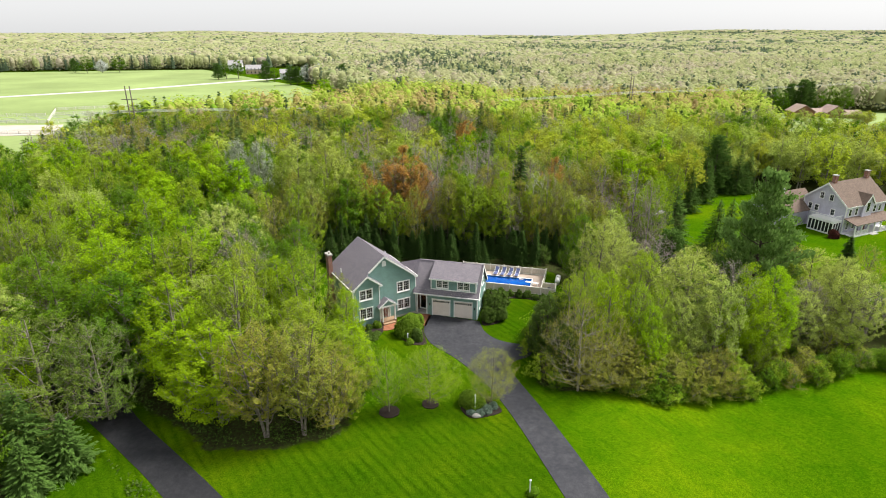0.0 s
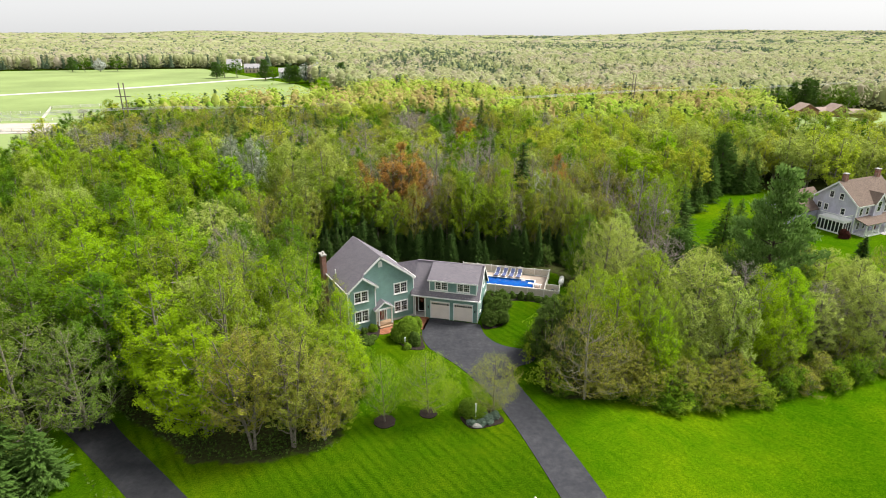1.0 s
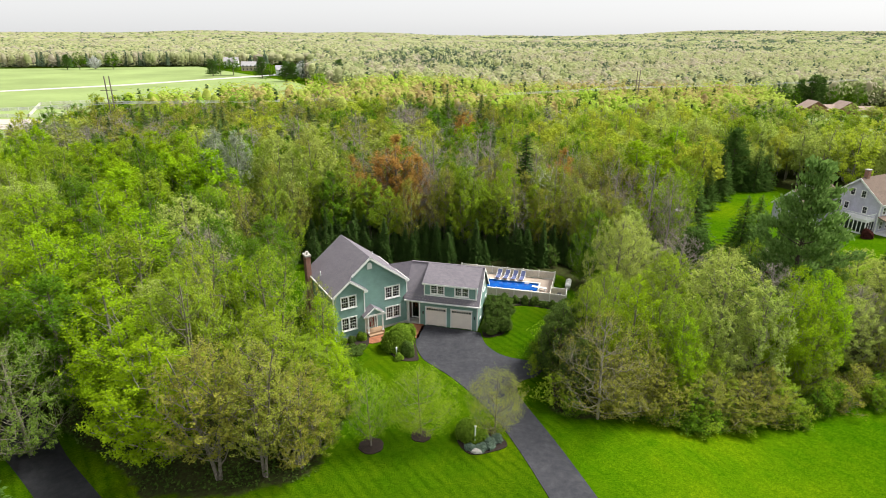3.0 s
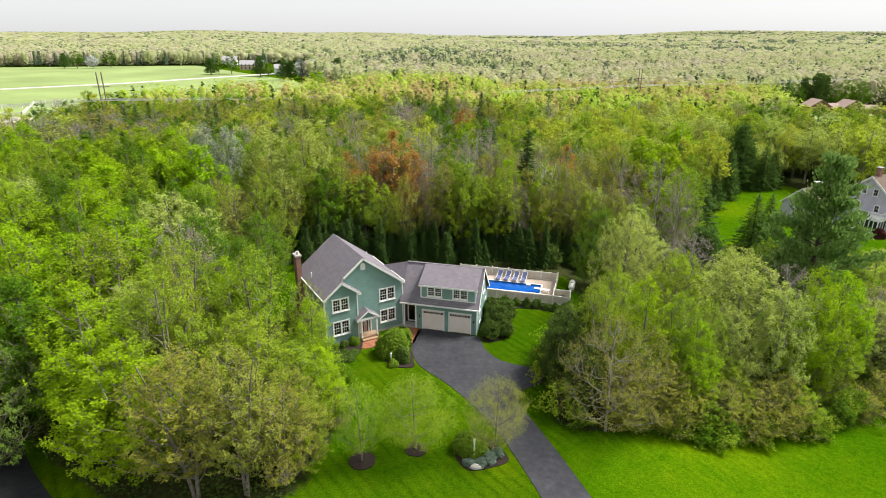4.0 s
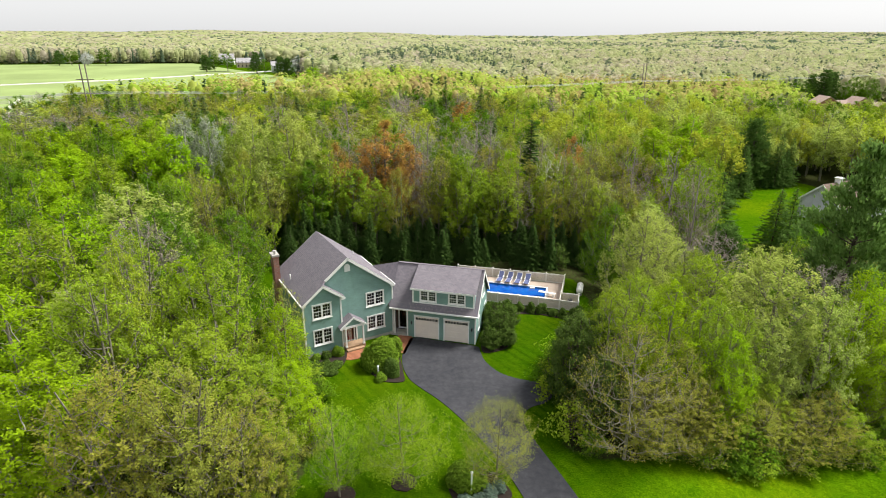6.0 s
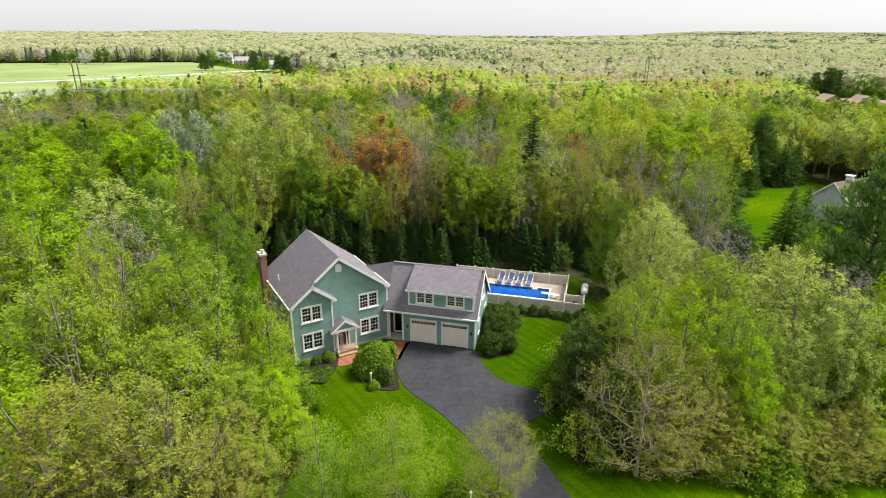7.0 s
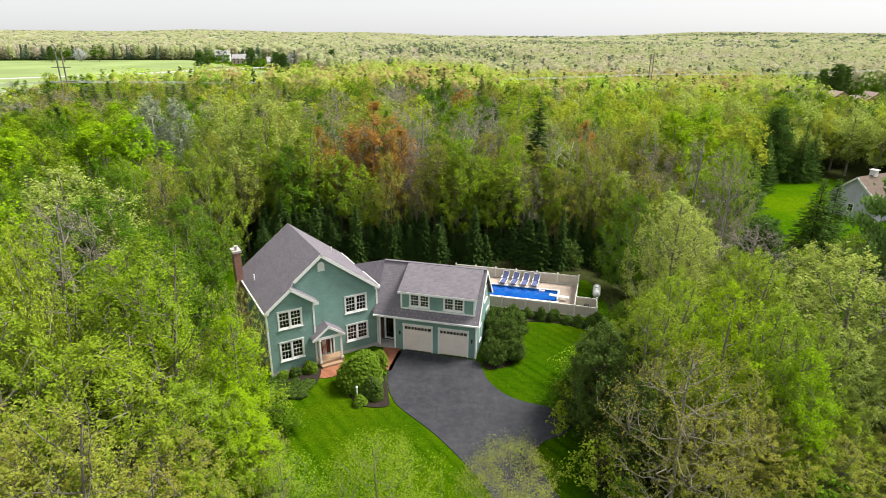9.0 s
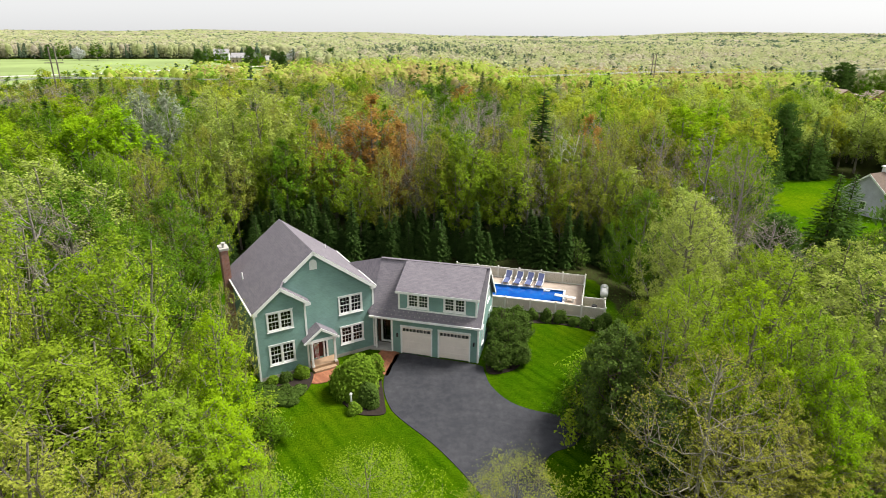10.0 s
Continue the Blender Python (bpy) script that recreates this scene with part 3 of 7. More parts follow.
def wall_cells(breaks, top, holes, y0, y1, bottom=0.0):
    """A standing wall with real openings: strips between breaks, a top that may slope, holes as x0, x1, z0, z1."""
    xs = sorted(set(breaks) | {h[0] for h in holes} | {h[1] for h in holes})
    v, f = [], []
    for a, b in zip(xs, xs[1:]):
        cuts = sorted((h[2], h[3]) for h in holes if h[0] <= a + 1e-6 and h[1] >= b - 1e-6)
        z = bottom
        spans = []
        for c0, c1 in cuts:
            spans.append((z, z, c0, c0))
            z = c1
        spans.append((z, z, top(a + 1e-6), top(b - 1e-6)))
        for za, zb, ta, tb in spans:
            k = len(v)
            v += [(a, y0, za), (b, y0, zb), (b, y1, zb), (a, y1, za), (a, y0, ta), (b, y0, tb), (b, y1, tb), (a, y1, ta)]
            f += [tuple(i + k for i in q) for q in BOX_FACES]
    return v, f


def roof_slab(name, corners, thick, mat, parent, label="", m=None):
    """A roof plane: its own frame has x along the first edge and z out of the plane, so that shingle rows follow the eaves."""
    c = [Vector(p) for p in corners]
    ex = (c[1] - c[0]).normalized()
    nz = ex.cross(c[2] - c[0]).normalized()
    if nz.z < 0:
        nz = -nz
    ey = nz.cross(ex)
    rot = Matrix((ex, ey, nz)).transposed().to_4x4()
    frame_m = Matrix.Translation(c[0]) @ rot
    inv = frame_m.inverted()
    loc = [inv @ p for p in c]
    n = len(loc)
    v = [(p.x, p.y, 0) for p in loc] + [(p.x, p.y, -thick) for p in loc]
    f = [tuple(range(n)), tuple(range(n, 2 * n))[::-1]] + [(i, (i + 1) % n, n + (i + 1) % n, n + i) for i in range(n)]
    return part(name, v, f, mat, parent, label, (m or Matrix()) @ frame_m)


# ---- building materials ----
def siding_material(name, colour):
    """Painted clapboards: overlapping rows, faintly uneven."""
    m, nt, b = shader(name, 0.6, 0.3)
    tc = nt.nodes.new("ShaderNodeTexCoord")
    sep = nt.nodes.new("ShaderNodeSeparateXYZ")
    nt.links.new(tc.outputs["Object"], sep.inputs[0])
    row = node(nt, "Math")
    row.operation = "DIVIDE"
    nt.links.new(sep.outputs["Z"], row.inputs[0])
    row.inputs[1].default_value = 0.105
    fr = node(nt, "Math")
    fr.operation = "FRACT"
    nt.links.new(row.outputs[0], fr.inputs[0])
    big = noise_node(nt, 0.7, 5, 0.6)
    fine = noise_node(nt, 6, 5, 0.65, stretch=(0.4, 0.4, 4))
    lo, hi = tuple(c * 0.84 for c in colour), tuple(c * 1.12 for c in colour)
    c1 = ramp(nt, big.outputs[0], [(0.3, lo), (0.7, hi)])
    c2 = ramp(nt, fine.outputs[0], [(0.3, (0.86, 0.86, 0.86)), (0.65, (1.08, 1.08, 1.08))])
    lap = ramp(nt, fr.outputs[0], [(0.0, (0.72, 0.72, 0.72)), (0.12, (1, 1, 1)), (1.0, (1.0, 1.0, 1.0))])
    c = blend(nt, 0.9, c1, c2, "MULTIPLY")
    nt.links.new(blend(nt, 0.8, c, lap, "MULTIPLY"), b.inputs["Base Color"])
    inv = node(nt, "Math")
    inv.operation = "SUBTRACT"
    inv.inputs[0].default_value = 1.0
    nt.links.new(fr.outputs[0], inv.inputs[1])
    bump(nt, b, inv.outputs[0], 0.6, 0.015)
    return m


def shingle_material(name, dark, light, row=0.14):
    m, nt, b = shader(name, 0.9, 0.2)
    tc = nt.nodes.new("ShaderNodeTexCoord")
    br = nt.nodes.new("ShaderNodeTexBrick")
    br.inputs["Scale"].default_value = 1.0
    br.inputs["Brick Width"].default_value, br.inputs["Row Height"].default_value = 0.30, row
    br.inputs["Mortar Size"].default_value, br.inputs["Mortar Smooth"].default_value = 0.006, 0.3
    br.inputs["Color1"].default_value = (*dark, 1)
    br.inputs["Color2"].default_value = (*light, 1)
    br.inputs["Mortar"].default_value = (*(c * 0.55 for c in dark), 1)
    nt.links.new(tc.outputs["Object"], br.inputs["Vector"])
    big = noise_node(nt, 0.5, 5, 0.6)
    fine = noise_node(nt, 30, 3, 0.6)
    s = ramp(nt, big.outputs[0], [(0.3, (0.93, 0.93, 0.94)), (0.7, (1.06, 1.05, 1.05))])
    g = ramp(nt, fine.outputs[0], [(0.3, (0.8, 0.8, 0.8)), (0.7, (1.15, 1.15, 1.15))])
    c = blend(nt, 1.0, br.outputs["Color"], s, "MULTIPLY")
    nt.links.new(blend(nt, 0.7, c, g, "MULTIPLY"), b.inputs["Base Color"])
    bump(nt, b, br.outputs["Fac"], -0.4, 0.02)
    return m


def brick_material(name, tones, mortar, w=0.205, h=0.068, coords="Object"):
    m, nt, b = shader(name, 0.88, 0.2)
    tc = nt.nodes.new("ShaderNodeTexCoord")
    sep = nt.nodes.new("ShaderNodeSeparateXYZ")
    nt.links.new(tc.outputs[coords], sep.inputs[0])
    add = node(nt, "Math")
    nt.links.new(sep.outputs["X"], add.inputs[0])
    nt.links.new(sep.outputs["Y"], add.inputs[1])
    comb = nt.nodes.new("ShaderNodeCombineXYZ")
    nt.links.new(add.outputs[0], comb.inputs[0])
    nt.links.new(sep.outputs["Z"], comb.inputs[1])
    br = nt.nodes.new("ShaderNodeTexBrick")
    br.inputs["Scale"].default_value = 1.0
    br.inputs["Brick Width"].default_value, br.inputs["Row Height"].default_value = w, h
    br.inputs["Mortar Size"].default_value = 0.008
    br.inputs["Color1"].default_value, br.inputs["Color2"].default_value = (*tones[0], 1), (*tones[1], 1)
    br.inputs["Mortar"].default_value = (*mortar, 1)
    nt.links.new(comb.outputs[0], br.inputs["Vector"])
    n = noise_node(nt, 5, 5)
    s = ramp(nt, n.outputs[0], [(0.3, (0.75, 0.75, 0.75)), (0.7, (1.15, 1.15, 1.15))])
    nt.links.new(blend(nt, 0.8, br.outputs["Color"], s, "MULTIPLY"), b.inputs["Base Color"])
    bump(nt, b, br.outputs["Fac"], -0.5, 0.01)
    return m


def glass_material():
    m, nt, b = shader("window_glass", 0.03, 0.6)
    b.inputs["Base Color"].default_value = (0.22, 0.25, 0.25, 1)
    b.inputs["Transmission Weight"].default_value = 1.0
    b.inputs["IOR"].default_value = 1.45
    return m


SIDING = siding_material("teal_siding", (0.19, 0.315, 0.285))
WHITE = painted("white_trim", (0.82, 0.82, 0.81), 0.5, 0.08)
SHINGLE = shingle_material("roof_shingle", (0.160, 0.146, 0.168), (0.200, 0.184, 0.206))
BRICK = brick_material("chimney_brick", ((0.22, 0.085, 0.06), (0.32, 0.14, 0.10)), (0.30, 0.26, 0.23))
CONCRETE = painted("concrete", (0.42, 0.40, 0.37), 0.85, 0.2, 1.5)
DOOR_PAINT = painted("garage_door_paint", (0.84, 0.75, 0.69), 0.5, 0.07, 1.2)
GLASS = glass_material()
# near-black, so the darkness of unlit rooms is in the colour itself
DARK = painted("unlit_interior", (0.03, 0.028, 0.026), 0.9)
BLACK = painted("black_metal", (0.02, 0.02, 0.022), 0.4, 0.1)
ENTRY_WOOD = painted("entry_panelling", (0.09, 0.06, 0.045), 0.7, 0.2, 3)
RED_DOOR = painted("maroon_door", (0.10, 0.025, 0.02), 0.4, 0.15)
BROWN_DOOR = painted("dark_green_door", (0.05, 0.05, 0.045), 0.4, 0.15)
TIMBER = painted("tan_decking", (0.36, 0.24, 0.15), 0.8, 0.2, 4)

# ---- the house ----
M_HOUSE = pose(-10.55, 63.55, 0, 0, 0, 30.4)
M_WING = pose(-0.81, 68.0, 0, 0, 0, -13.9)
TO_WING = M_HOUSE.inverted() @ M_WING
house = new("house")
house.matrix_basis = M_HOUSE
tagged(house, "two-storey teal clapboard house with angled garage wing and shingle roof", "house")


def window(parent, m, w, h, units=2, cols=3, rows=2, trim=0.11, sill=True):
    """A double-hung window: casing, two sashes a unit with bars, glass behind. x right, y into the wall, z up, from the lower left."""
    ow, oh = w - 2 * trim, h - 2 * trim
    uw = (ow - (units - 1) * trim) / units
    xs = [0.0]
    for i in range(units):
        xs += [trim + i * (uw + trim), trim + i * (uw + trim) + uw]
    xs.append(w)
    casing = part("window", *grid_frame(xs, [0, trim * 0.8, h - trim, h], -0.03, 0.05, [(2 * i + 1, 1) for i in range(units)]), WHITE, parent, "white double-hung window with small panes", m)
    part("window_head", *boxes((-0.03, w + 0.03, -0.055, 0.0, h, h + 0.035)), WHITE, casing)
    if sill:
        part("sill", *boxes((-0.04, w + 0.04, -0.08, 0.06, -0.045, 0.0)), WHITE, casing)
    for i in range(units):
        x0 = trim + i * (uw + trim)
        for k in range(2):
            z0 = trim * 0.8 + k * (h - trim * 1.8) / 2
            z1 = z0 + (h - trim * 1.8) / 2
            y = 0.035 if k == 0 else 0.012
            s = 0.04
            part("sash", *grid_frame([x0, x0 + s, x0 + uw - s, x0 + uw], [z0, z0 + s, z1 - s, z1], y, y + 0.03, [(1, 1)]), WHITE, casing)
            gxs, gzs = [x0 + s], [z0 + s]
            for c in range(1, cols):
                xc = x0 + s + (uw - 2 * s) * c / cols
                gxs += [xc - 0.011, xc + 0.011]
            for r in range(1, rows):
                zc = z0 + s + (z1 - z0 - 2 * s) * r / rows
                gzs += [zc - 0.011, zc + 0.011]
            gxs.append(x0 + uw - s)
            gzs.append(z1 - s)
            part("glazing_grid", *grid_frame(gxs, gzs, y + 0.006, y + 0.02, [(2 * i, 2 * k2) for i in range(cols) for k2 in range(rows)]), WHITE, casing)
            pane = part("pane", *boxes((x0 + s, x0 + uw - s, y + 0.021, y + 0.027, z0 + s, z1 - s)), GLASS, casing)
            pane.visible_shadow = False
    return casing


RISE = 0.776


def main_top(u):
    return 9.1 - abs(u - 4.64) * RISE - 0.2


def bump_top(u):
    return 7.06 - abs(u - 2.03) * RISE - 0.2


WIN_R = [(6.35, 8.25, 3.55, 5.03), (6.38, 8.27, 1.03, 2.53)]
WIN_L = [(0.95, 2.80, 3.74, 5.2), (0.90, 2.76, 1.08, 2.68)]


def shrink(r, d=0.06):
    return (r[0] + d, r[1] - d, r[2] + d, r[3] - d)


DOOR = (3.98, 5.30, 0.42, 2.52)
part("wall", *wall_cells([3.6, 4.64, 9.16], main_top, [shrink(w) for w in WIN_R] + [shrink(DOOR)], 0.7, 0.88), SIDING, house, "teal clapboard gable wall")
part("wall", *wall_cells([0.12, 2.03, 3.73], bump_top, [shrink(w) for w in WIN_L], 0.25, 0.43), SIDING, house, "teal clapboard front bay wall")
part("wall", *boxes((3.55, 3.73, 0.43, 0.7, 0, 5.4)), SIDING, house)
part("wall", *boxes((0.12, 0.30, 0.43, 8.72, 0, 5.38)), SIDING, house)
part("wall", *boxes((8.98, 9.16, 0.88, 8.72, 0, 5.38)), SIDING, house)
part("wall", *wall_cells([0.3, 4.64, 8.98], main_top, [], 8.55, 8.72), SIDING, house)
part("wall", *wall_cells([2.03, 3.6], main_top, [], 0.7, 0.88, 5.6), SIDING, house)
part("foundation", *boxes((0.14, 3.7, 0.235, 0.4, -0.3, 0.28), (3.7, 9.13, 0.69, 0.86, -0.3, 0.28), (0.10, 0.25, 0.4, 8.7, -0.3, 0.28)), CONCRETE, house, "grey concrete foundation strip")
part("floor_slab", *boxes((0.3, 8.98, 0.9, 8.5, 2.72, 2.85), (0.3, 8.98, 0.9, 8.5, 0.3, 0.42)), DARK, house)

# roof of the main block: the west slope runs down over the front bay
E_Z = 5.5
roof_slab("roof", [(0, 0.0, E_Z), (0, 8.97, E_Z), (4.64, 8.97, 9.1), (4.64, 0.45, 9.1), (2.36, 0.45, 9.1 - 2.28 * RISE), (2.03, 0.0, 7.07)], 0.14, SHINGLE, house, "weathered grey-purple asphalt shingle slope")
roof_slab("roof", [(9.28, 0.45, E_Z), (9.28, 8.97, E_Z), (4.64, 8.97, 9.1), (4.64, 0.45, 9.1)], 0.14, SHINGLE, house, "weathered grey asphalt shingle slope")
roof_slab("roof", [(4.06, 0.0, E_Z), (4.06, 0.72, E_Z), (2.36, 0.72, 6.81), (2.03, 0.0, 7.065)], 0.12, SHINGLE, house)
tr = [
    beam((4.64, 0.44, 9.08), (9.32, 0.44, 5.44), 0.05, 0.24), beam((4.64, 0.44, 9.08), (2.36, 0.44, 7.30), 0.05, 0.24),
    beam((2.03, -0.01, 7.05), (-0.04, -0.01, 5.44), 0.05, 0.22), beam((2.03, -0.01, 7.05), (4.10, -0.01, 5.44), 0.05, 0.22),
    beam((4.64, 8.99, 9.08), (9.32, 8.99, 5.44), 0.05, 0.2), beam((4.64, 8.99, 9.08), (-0.04, 8.99, 5.44), 0.05, 0.2),
]
for t in tr:
    part("rake_board", *t, WHITE, house)
part("gutter", *boxes((-0.10, 0.02, 0.0, 8.97, 5.36, 5.47)), WHITE, house)
part("gutter", *boxes((9.26, 9.38, 0.45, 8.97, 5.36, 5.47)), WHITE, house)
part("eave_return", *boxes((-0.02, 0.34, -0.02, 0.24, 5.26, 5.42)), WHITE, house)
part("eave_return", *boxes((3.62, 4.08, -0.02, 0.24, 5.26, 5.42)), WHITE, house)
part("eave_return", *boxes((8.9, 9.30, 0.43, 0.69, 5.26, 5.42)), WHITE, house)
for x0, x1, y0, y1, zt in ((0.09, 0.23, 0.22, 0.36, 5.3), (3.62, 3.76, 0.22, 0.36, 5.3), (9.05, 9.19, 0.67, 0.81, 5.3)):
    part("corner_board", *boxes((x0, x1, y0, y1, 0.05, zt)), WHITE, house)
part("downpipe", *rounded_post(3.80, 0.63, 3.3, 5.3, 0.045), WHITE, house)
for w in WIN_R:
    window(house, pose(w[0], 0.7, w[2]), w[1] - w[0], w[3] - w[2])
for w in WIN_L:
    window(house, pose(w[0], 0.25, w[2]), w[1] - w[0], w[3] - w[2])
# arched gable vent
arch = [(-0.27, 0, 0), (0.27, 0, 0), (0.27, 0, 0.48)] + [(0.27 * math.cos(a), 0, 0.48 + 0.27 * math.sin(a)) for a in [math.pi * k / 8 for k in range(1, 8)]] + [(-0.27, 0, 0.48)]
n = len(arch)
vent = part("gable_vent", [(x, -0.05, z) for x, _, z in arch] + [(x, 0.02, z) for x, _, z in arch], [tuple(range(n)), tuple(range(n, 2 * n))[::-1]] + [(i, (i + 1) % n, n + (i + 1) % n, n + i) for i in range(n)], WHITE, house, "white arched gable vent", pose(4.66, 0.7, 7.62))
for k in range(6):
    part("louvre", *boxes((-0.19, 0.19, -0.066, -0.052, 0.07 + k * 0.085, 0.11 + k * 0.085)), WHITE, vent)

# chimney on the west wall
chimney = part("chimney", *boxes((-0.42, 0.12, 7.0, 8.0, 0, 7.85), (-0.52, 0.10, 6.6, 8.3, 0, 2.6)), BRICK, house, "red brick chimney with pale cap")
part("chimney_cap", *boxes((-0.50, 0.20, 6.92, 8.08, 7.85, 8.02)), CONCRETE, chimney)
part("flue", *join(rounded_post(-0.15, 7.3, 8.02, 8.3, 0.11), rounded_post(-0.15, 7.3, 8.34, 8.40, 0.17), rounded_post(-0.15, 7.3, 8.28, 8.36, 0.03)), CONCRETE, chimney)
part("vent_pipe", *rounded_post(0.62, 5.3, 5.8, 6.5, 0.06), WHITE, house)
part("vent_pipe", *rounded_post(7.6, 6.7, 6.5, 7.1, 0.05), WHITE, house)

# entrance porch
part("porch_floor", *boxes((3.76, 5.75, -0.30, 0.7, 0.0, 0.40)), TIMBER, house, "tan boarded porch floor")
part("porch_step", *boxes((3.8, 5.5, -0.66, -0.30, 0.0, 0.2)), TIMBER, house)
PA, PE, PV = 3.46, 2.52, -0.42
roof_slab("porch_roof", [(3.25, PV, PE), (3.25, 0.7, PE), (4.56, 0.7, PA), (4.56, PV, PA)], 0.07, SHINGLE, house)
roof_slab("porch_roof", [(5.87, PV, PE), (5.87, 0.7, PE), (4.56, 0.7, PA), (4.56, PV, PA)], 0.07, SHINGLE, house)
part("porch_gable", [(3.45, PV + 0.12, 2.58), (5.67, PV + 0.12, 2.58), (4.56, PV + 0.12, 3.36), (3.45, PV + 0.2, 2.58), (5.67, PV + 0.2, 2.58), (4.56, PV + 0.2, 3.36)], [(0, 1, 2), (5, 4, 3), (0, 3, 4, 1), (1, 4, 5, 2), (2, 5, 3, 0)], SIDING, house)
part("porch_rake", *beam((4.56, PV - 0.01, PA), (3.2, PV - 0.01, PE - 0.03), 0.05, 0.16), WHITE, house)
part("porch_rake", *beam((4.56, PV - 0.01, PA), (5.92, PV - 0.01, PE - 0.03), 0.05, 0.16), WHITE, house)
part("porch_beam", *boxes((3.42, 5.72, PV + 0.06, PV + 0.22, 2.36, 2.57), (5.5, 5.66, PV + 0.22, 0.7, 2.36, 2.57)), WHITE, house)
for x in (3.84, 5.56):
    part("porch_post", *boxes((x - 0.07, x + 0.07, PV + 0.10, PV + 0.24, 0.36, 2.37), (x - 0.1, x + 0.1, PV + 0.07, PV + 0.27, 0.36, 0.52), (x - 0.1, x + 0.1, PV + 0.07, PV + 0.27, 2.27, 2.37)), WHITE, house)
door = part("front_door", *boxes((4.1, 4.98, 0.80, 0.86, 0.42, 2.42)), RED_DOOR, house, "maroon panelled front door")
part("door_panel", *boxes((4.2, 4.5, 0.785, 0.8, 0.6, 1.25), (4.58, 4.88, 0.785, 0.8, 0.6, 1.25), (4.2, 4.5, 0.785, 0.8, 1.4, 2.3), (4.58, 4.88, 0.785, 0.8, 1.4, 2.3)), RED_DOOR, door)
part("door_knob", *boxes((4.90, 4.95, 0.74, 0.80, 1.38, 1.44)), BLACK, door)
part("door_frame", *boxes((3.96, 4.1, 0.66, 0.86, 0.4, 2.42), (4.98, 5.08, 0.67, 0.86, 0.42, 2.42), (5.22, 5.34, 0.66, 0.86, 0.4, 2.42), (3.94, 5.36, 0.655, 0.86, 2.42, 2.56)), WHITE, house)
part("side_light", *boxes((5.08, 5.22, 0.8, 0.82, 0.45, 2.42)), GLASS, house)

# garage wing: steep roof, wide shed dormer, two doors, sheltered side entrance
RH, RZ, EH, EZ = 2.95, 6.62, -0.42, 3.2     # ridge and front eave: set-back and height
SL = (RZ - EZ) / (RH - EH)
G1, G2, SIDE = (-0.10, 2.43, 0.0, 2.43), (2.86, 5.39, 0.0, 2.43), (-2.05, -0.75, 0.0, 2.84)
part("wall", *wall_cells([-0.78, 6.0], lambda u: 3.22, [shrink(G1, 0.0)[:2] + (0.0, 2.34), shrink(G2, 0.0)[:2] + (0.0, 2.34)], 0.0, 0.18), SIDING, house, "teal clapboard garage front", TO_WING)
part("wall", [(6.0, 0, 0), (6.0, 6.1, 0), (6.0, 6.1, 3.4), (6.0, RH, RZ - 0.15), (6.0, 0, 3.5), (5.85, 0, 0), (5.85, 6.1, 0), (5.85, 6.1, 3.4), (5.85, RH, RZ - 0.15), (5.85, 0, 3.5)], [(0, 1, 2, 3, 4), (9, 8, 7, 6, 5), (0, 5, 6, 1), (1, 6, 7, 2), (2, 7, 8, 3), (3, 8, 9, 4), (4, 9, 5, 0)], SIDING, house, "teal clapboard gable end", TO_WING)
part("wall", *boxes((-4.2, 5.85, 5.92, 6.1, 0, 3.4)), SIDING, house, "", TO_WING)
part("wall", *boxes((-0.9, -0.78, 0.0, 1.0, 0, 3.2)), SIDING, house, "", TO_WING)
part("wall", *wall_cells([-2.9, -0.78], lambda u: 3.3, [(-1.95, -1.1, 0.3, 2.32)], 1.0, 1.15), BROWN_DOOR, house, "dark boarded entry recess", TO_WING)
part("entry_floor", *boxes((-2.7, -0.80, -0.10, 1.0, 0.0, 0.17)), CONCRETE, house, "", TO_WING)
sd = part("side_door", *boxes((-1.95, -1.1, 1.06, 1.1, 0.3, 2.32)), BROWN_DOOR, house, "dark side door with tall glass", TO_WING)
part("door_trim", *boxes((-2.03, -1.9, 0.96, 1.06, 0.28, 2.38), (-1.15, -1.02, 0.96, 1.06, 0.28, 2.38), (-1.9, -1.15, 0.96, 1.06, 2.26, 2.38), (-1.9, -1.15, 0.96, 1.06, 0.28, 0.4)), WHITE, sd)
part("entry_panelling", *boxes((-2.30, -2.03, 0.99, 1.05, 0.28, 2.6), (-1.02, -0.66, 0.99, 1.05, 0.28, 2.6), (-2.03, -1.02, 0.99, 1.05, 2.38, 2.6)), ENTRY_WOOD, house, "dark brown boards round the side door", TO_WING)
part("door_glass", *boxes((-1.88, -1.17, 1.03, 1.05, 0.42, 2.24)), GLASS, sd)
part("entry_post", *boxes((-0.86, -0.72, -0.02, 0.12, 0.0, 2.95)), WHITE, house, "", TO_WING)
part("entry_post", *boxes((-2.16, -2.04, -0.02, 0.10, 0.0, 2.95)), WHITE, house, "", TO_WING)
part("fascia", *boxes((-2.45, 6.2, EH - 0.03, EH + 0.02, EZ - 0.2, EZ - 0.02), (-2.4, 6.1, EH + 0.02, 0.0, EZ - 0.2, EZ - 0.16)), WHITE, house, "", TO_WING)
part("gutter", *boxes((-2.45, 6.22, EH - 0.13, EH - 0.03, EZ - 0.12, EZ - 0.01)), WHITE, house, "", TO_WING)
DH, DZ = 0.12, 5.22      # dormer face and its eave


def wing_z(h):
    return EZ + (h - EH) * SL


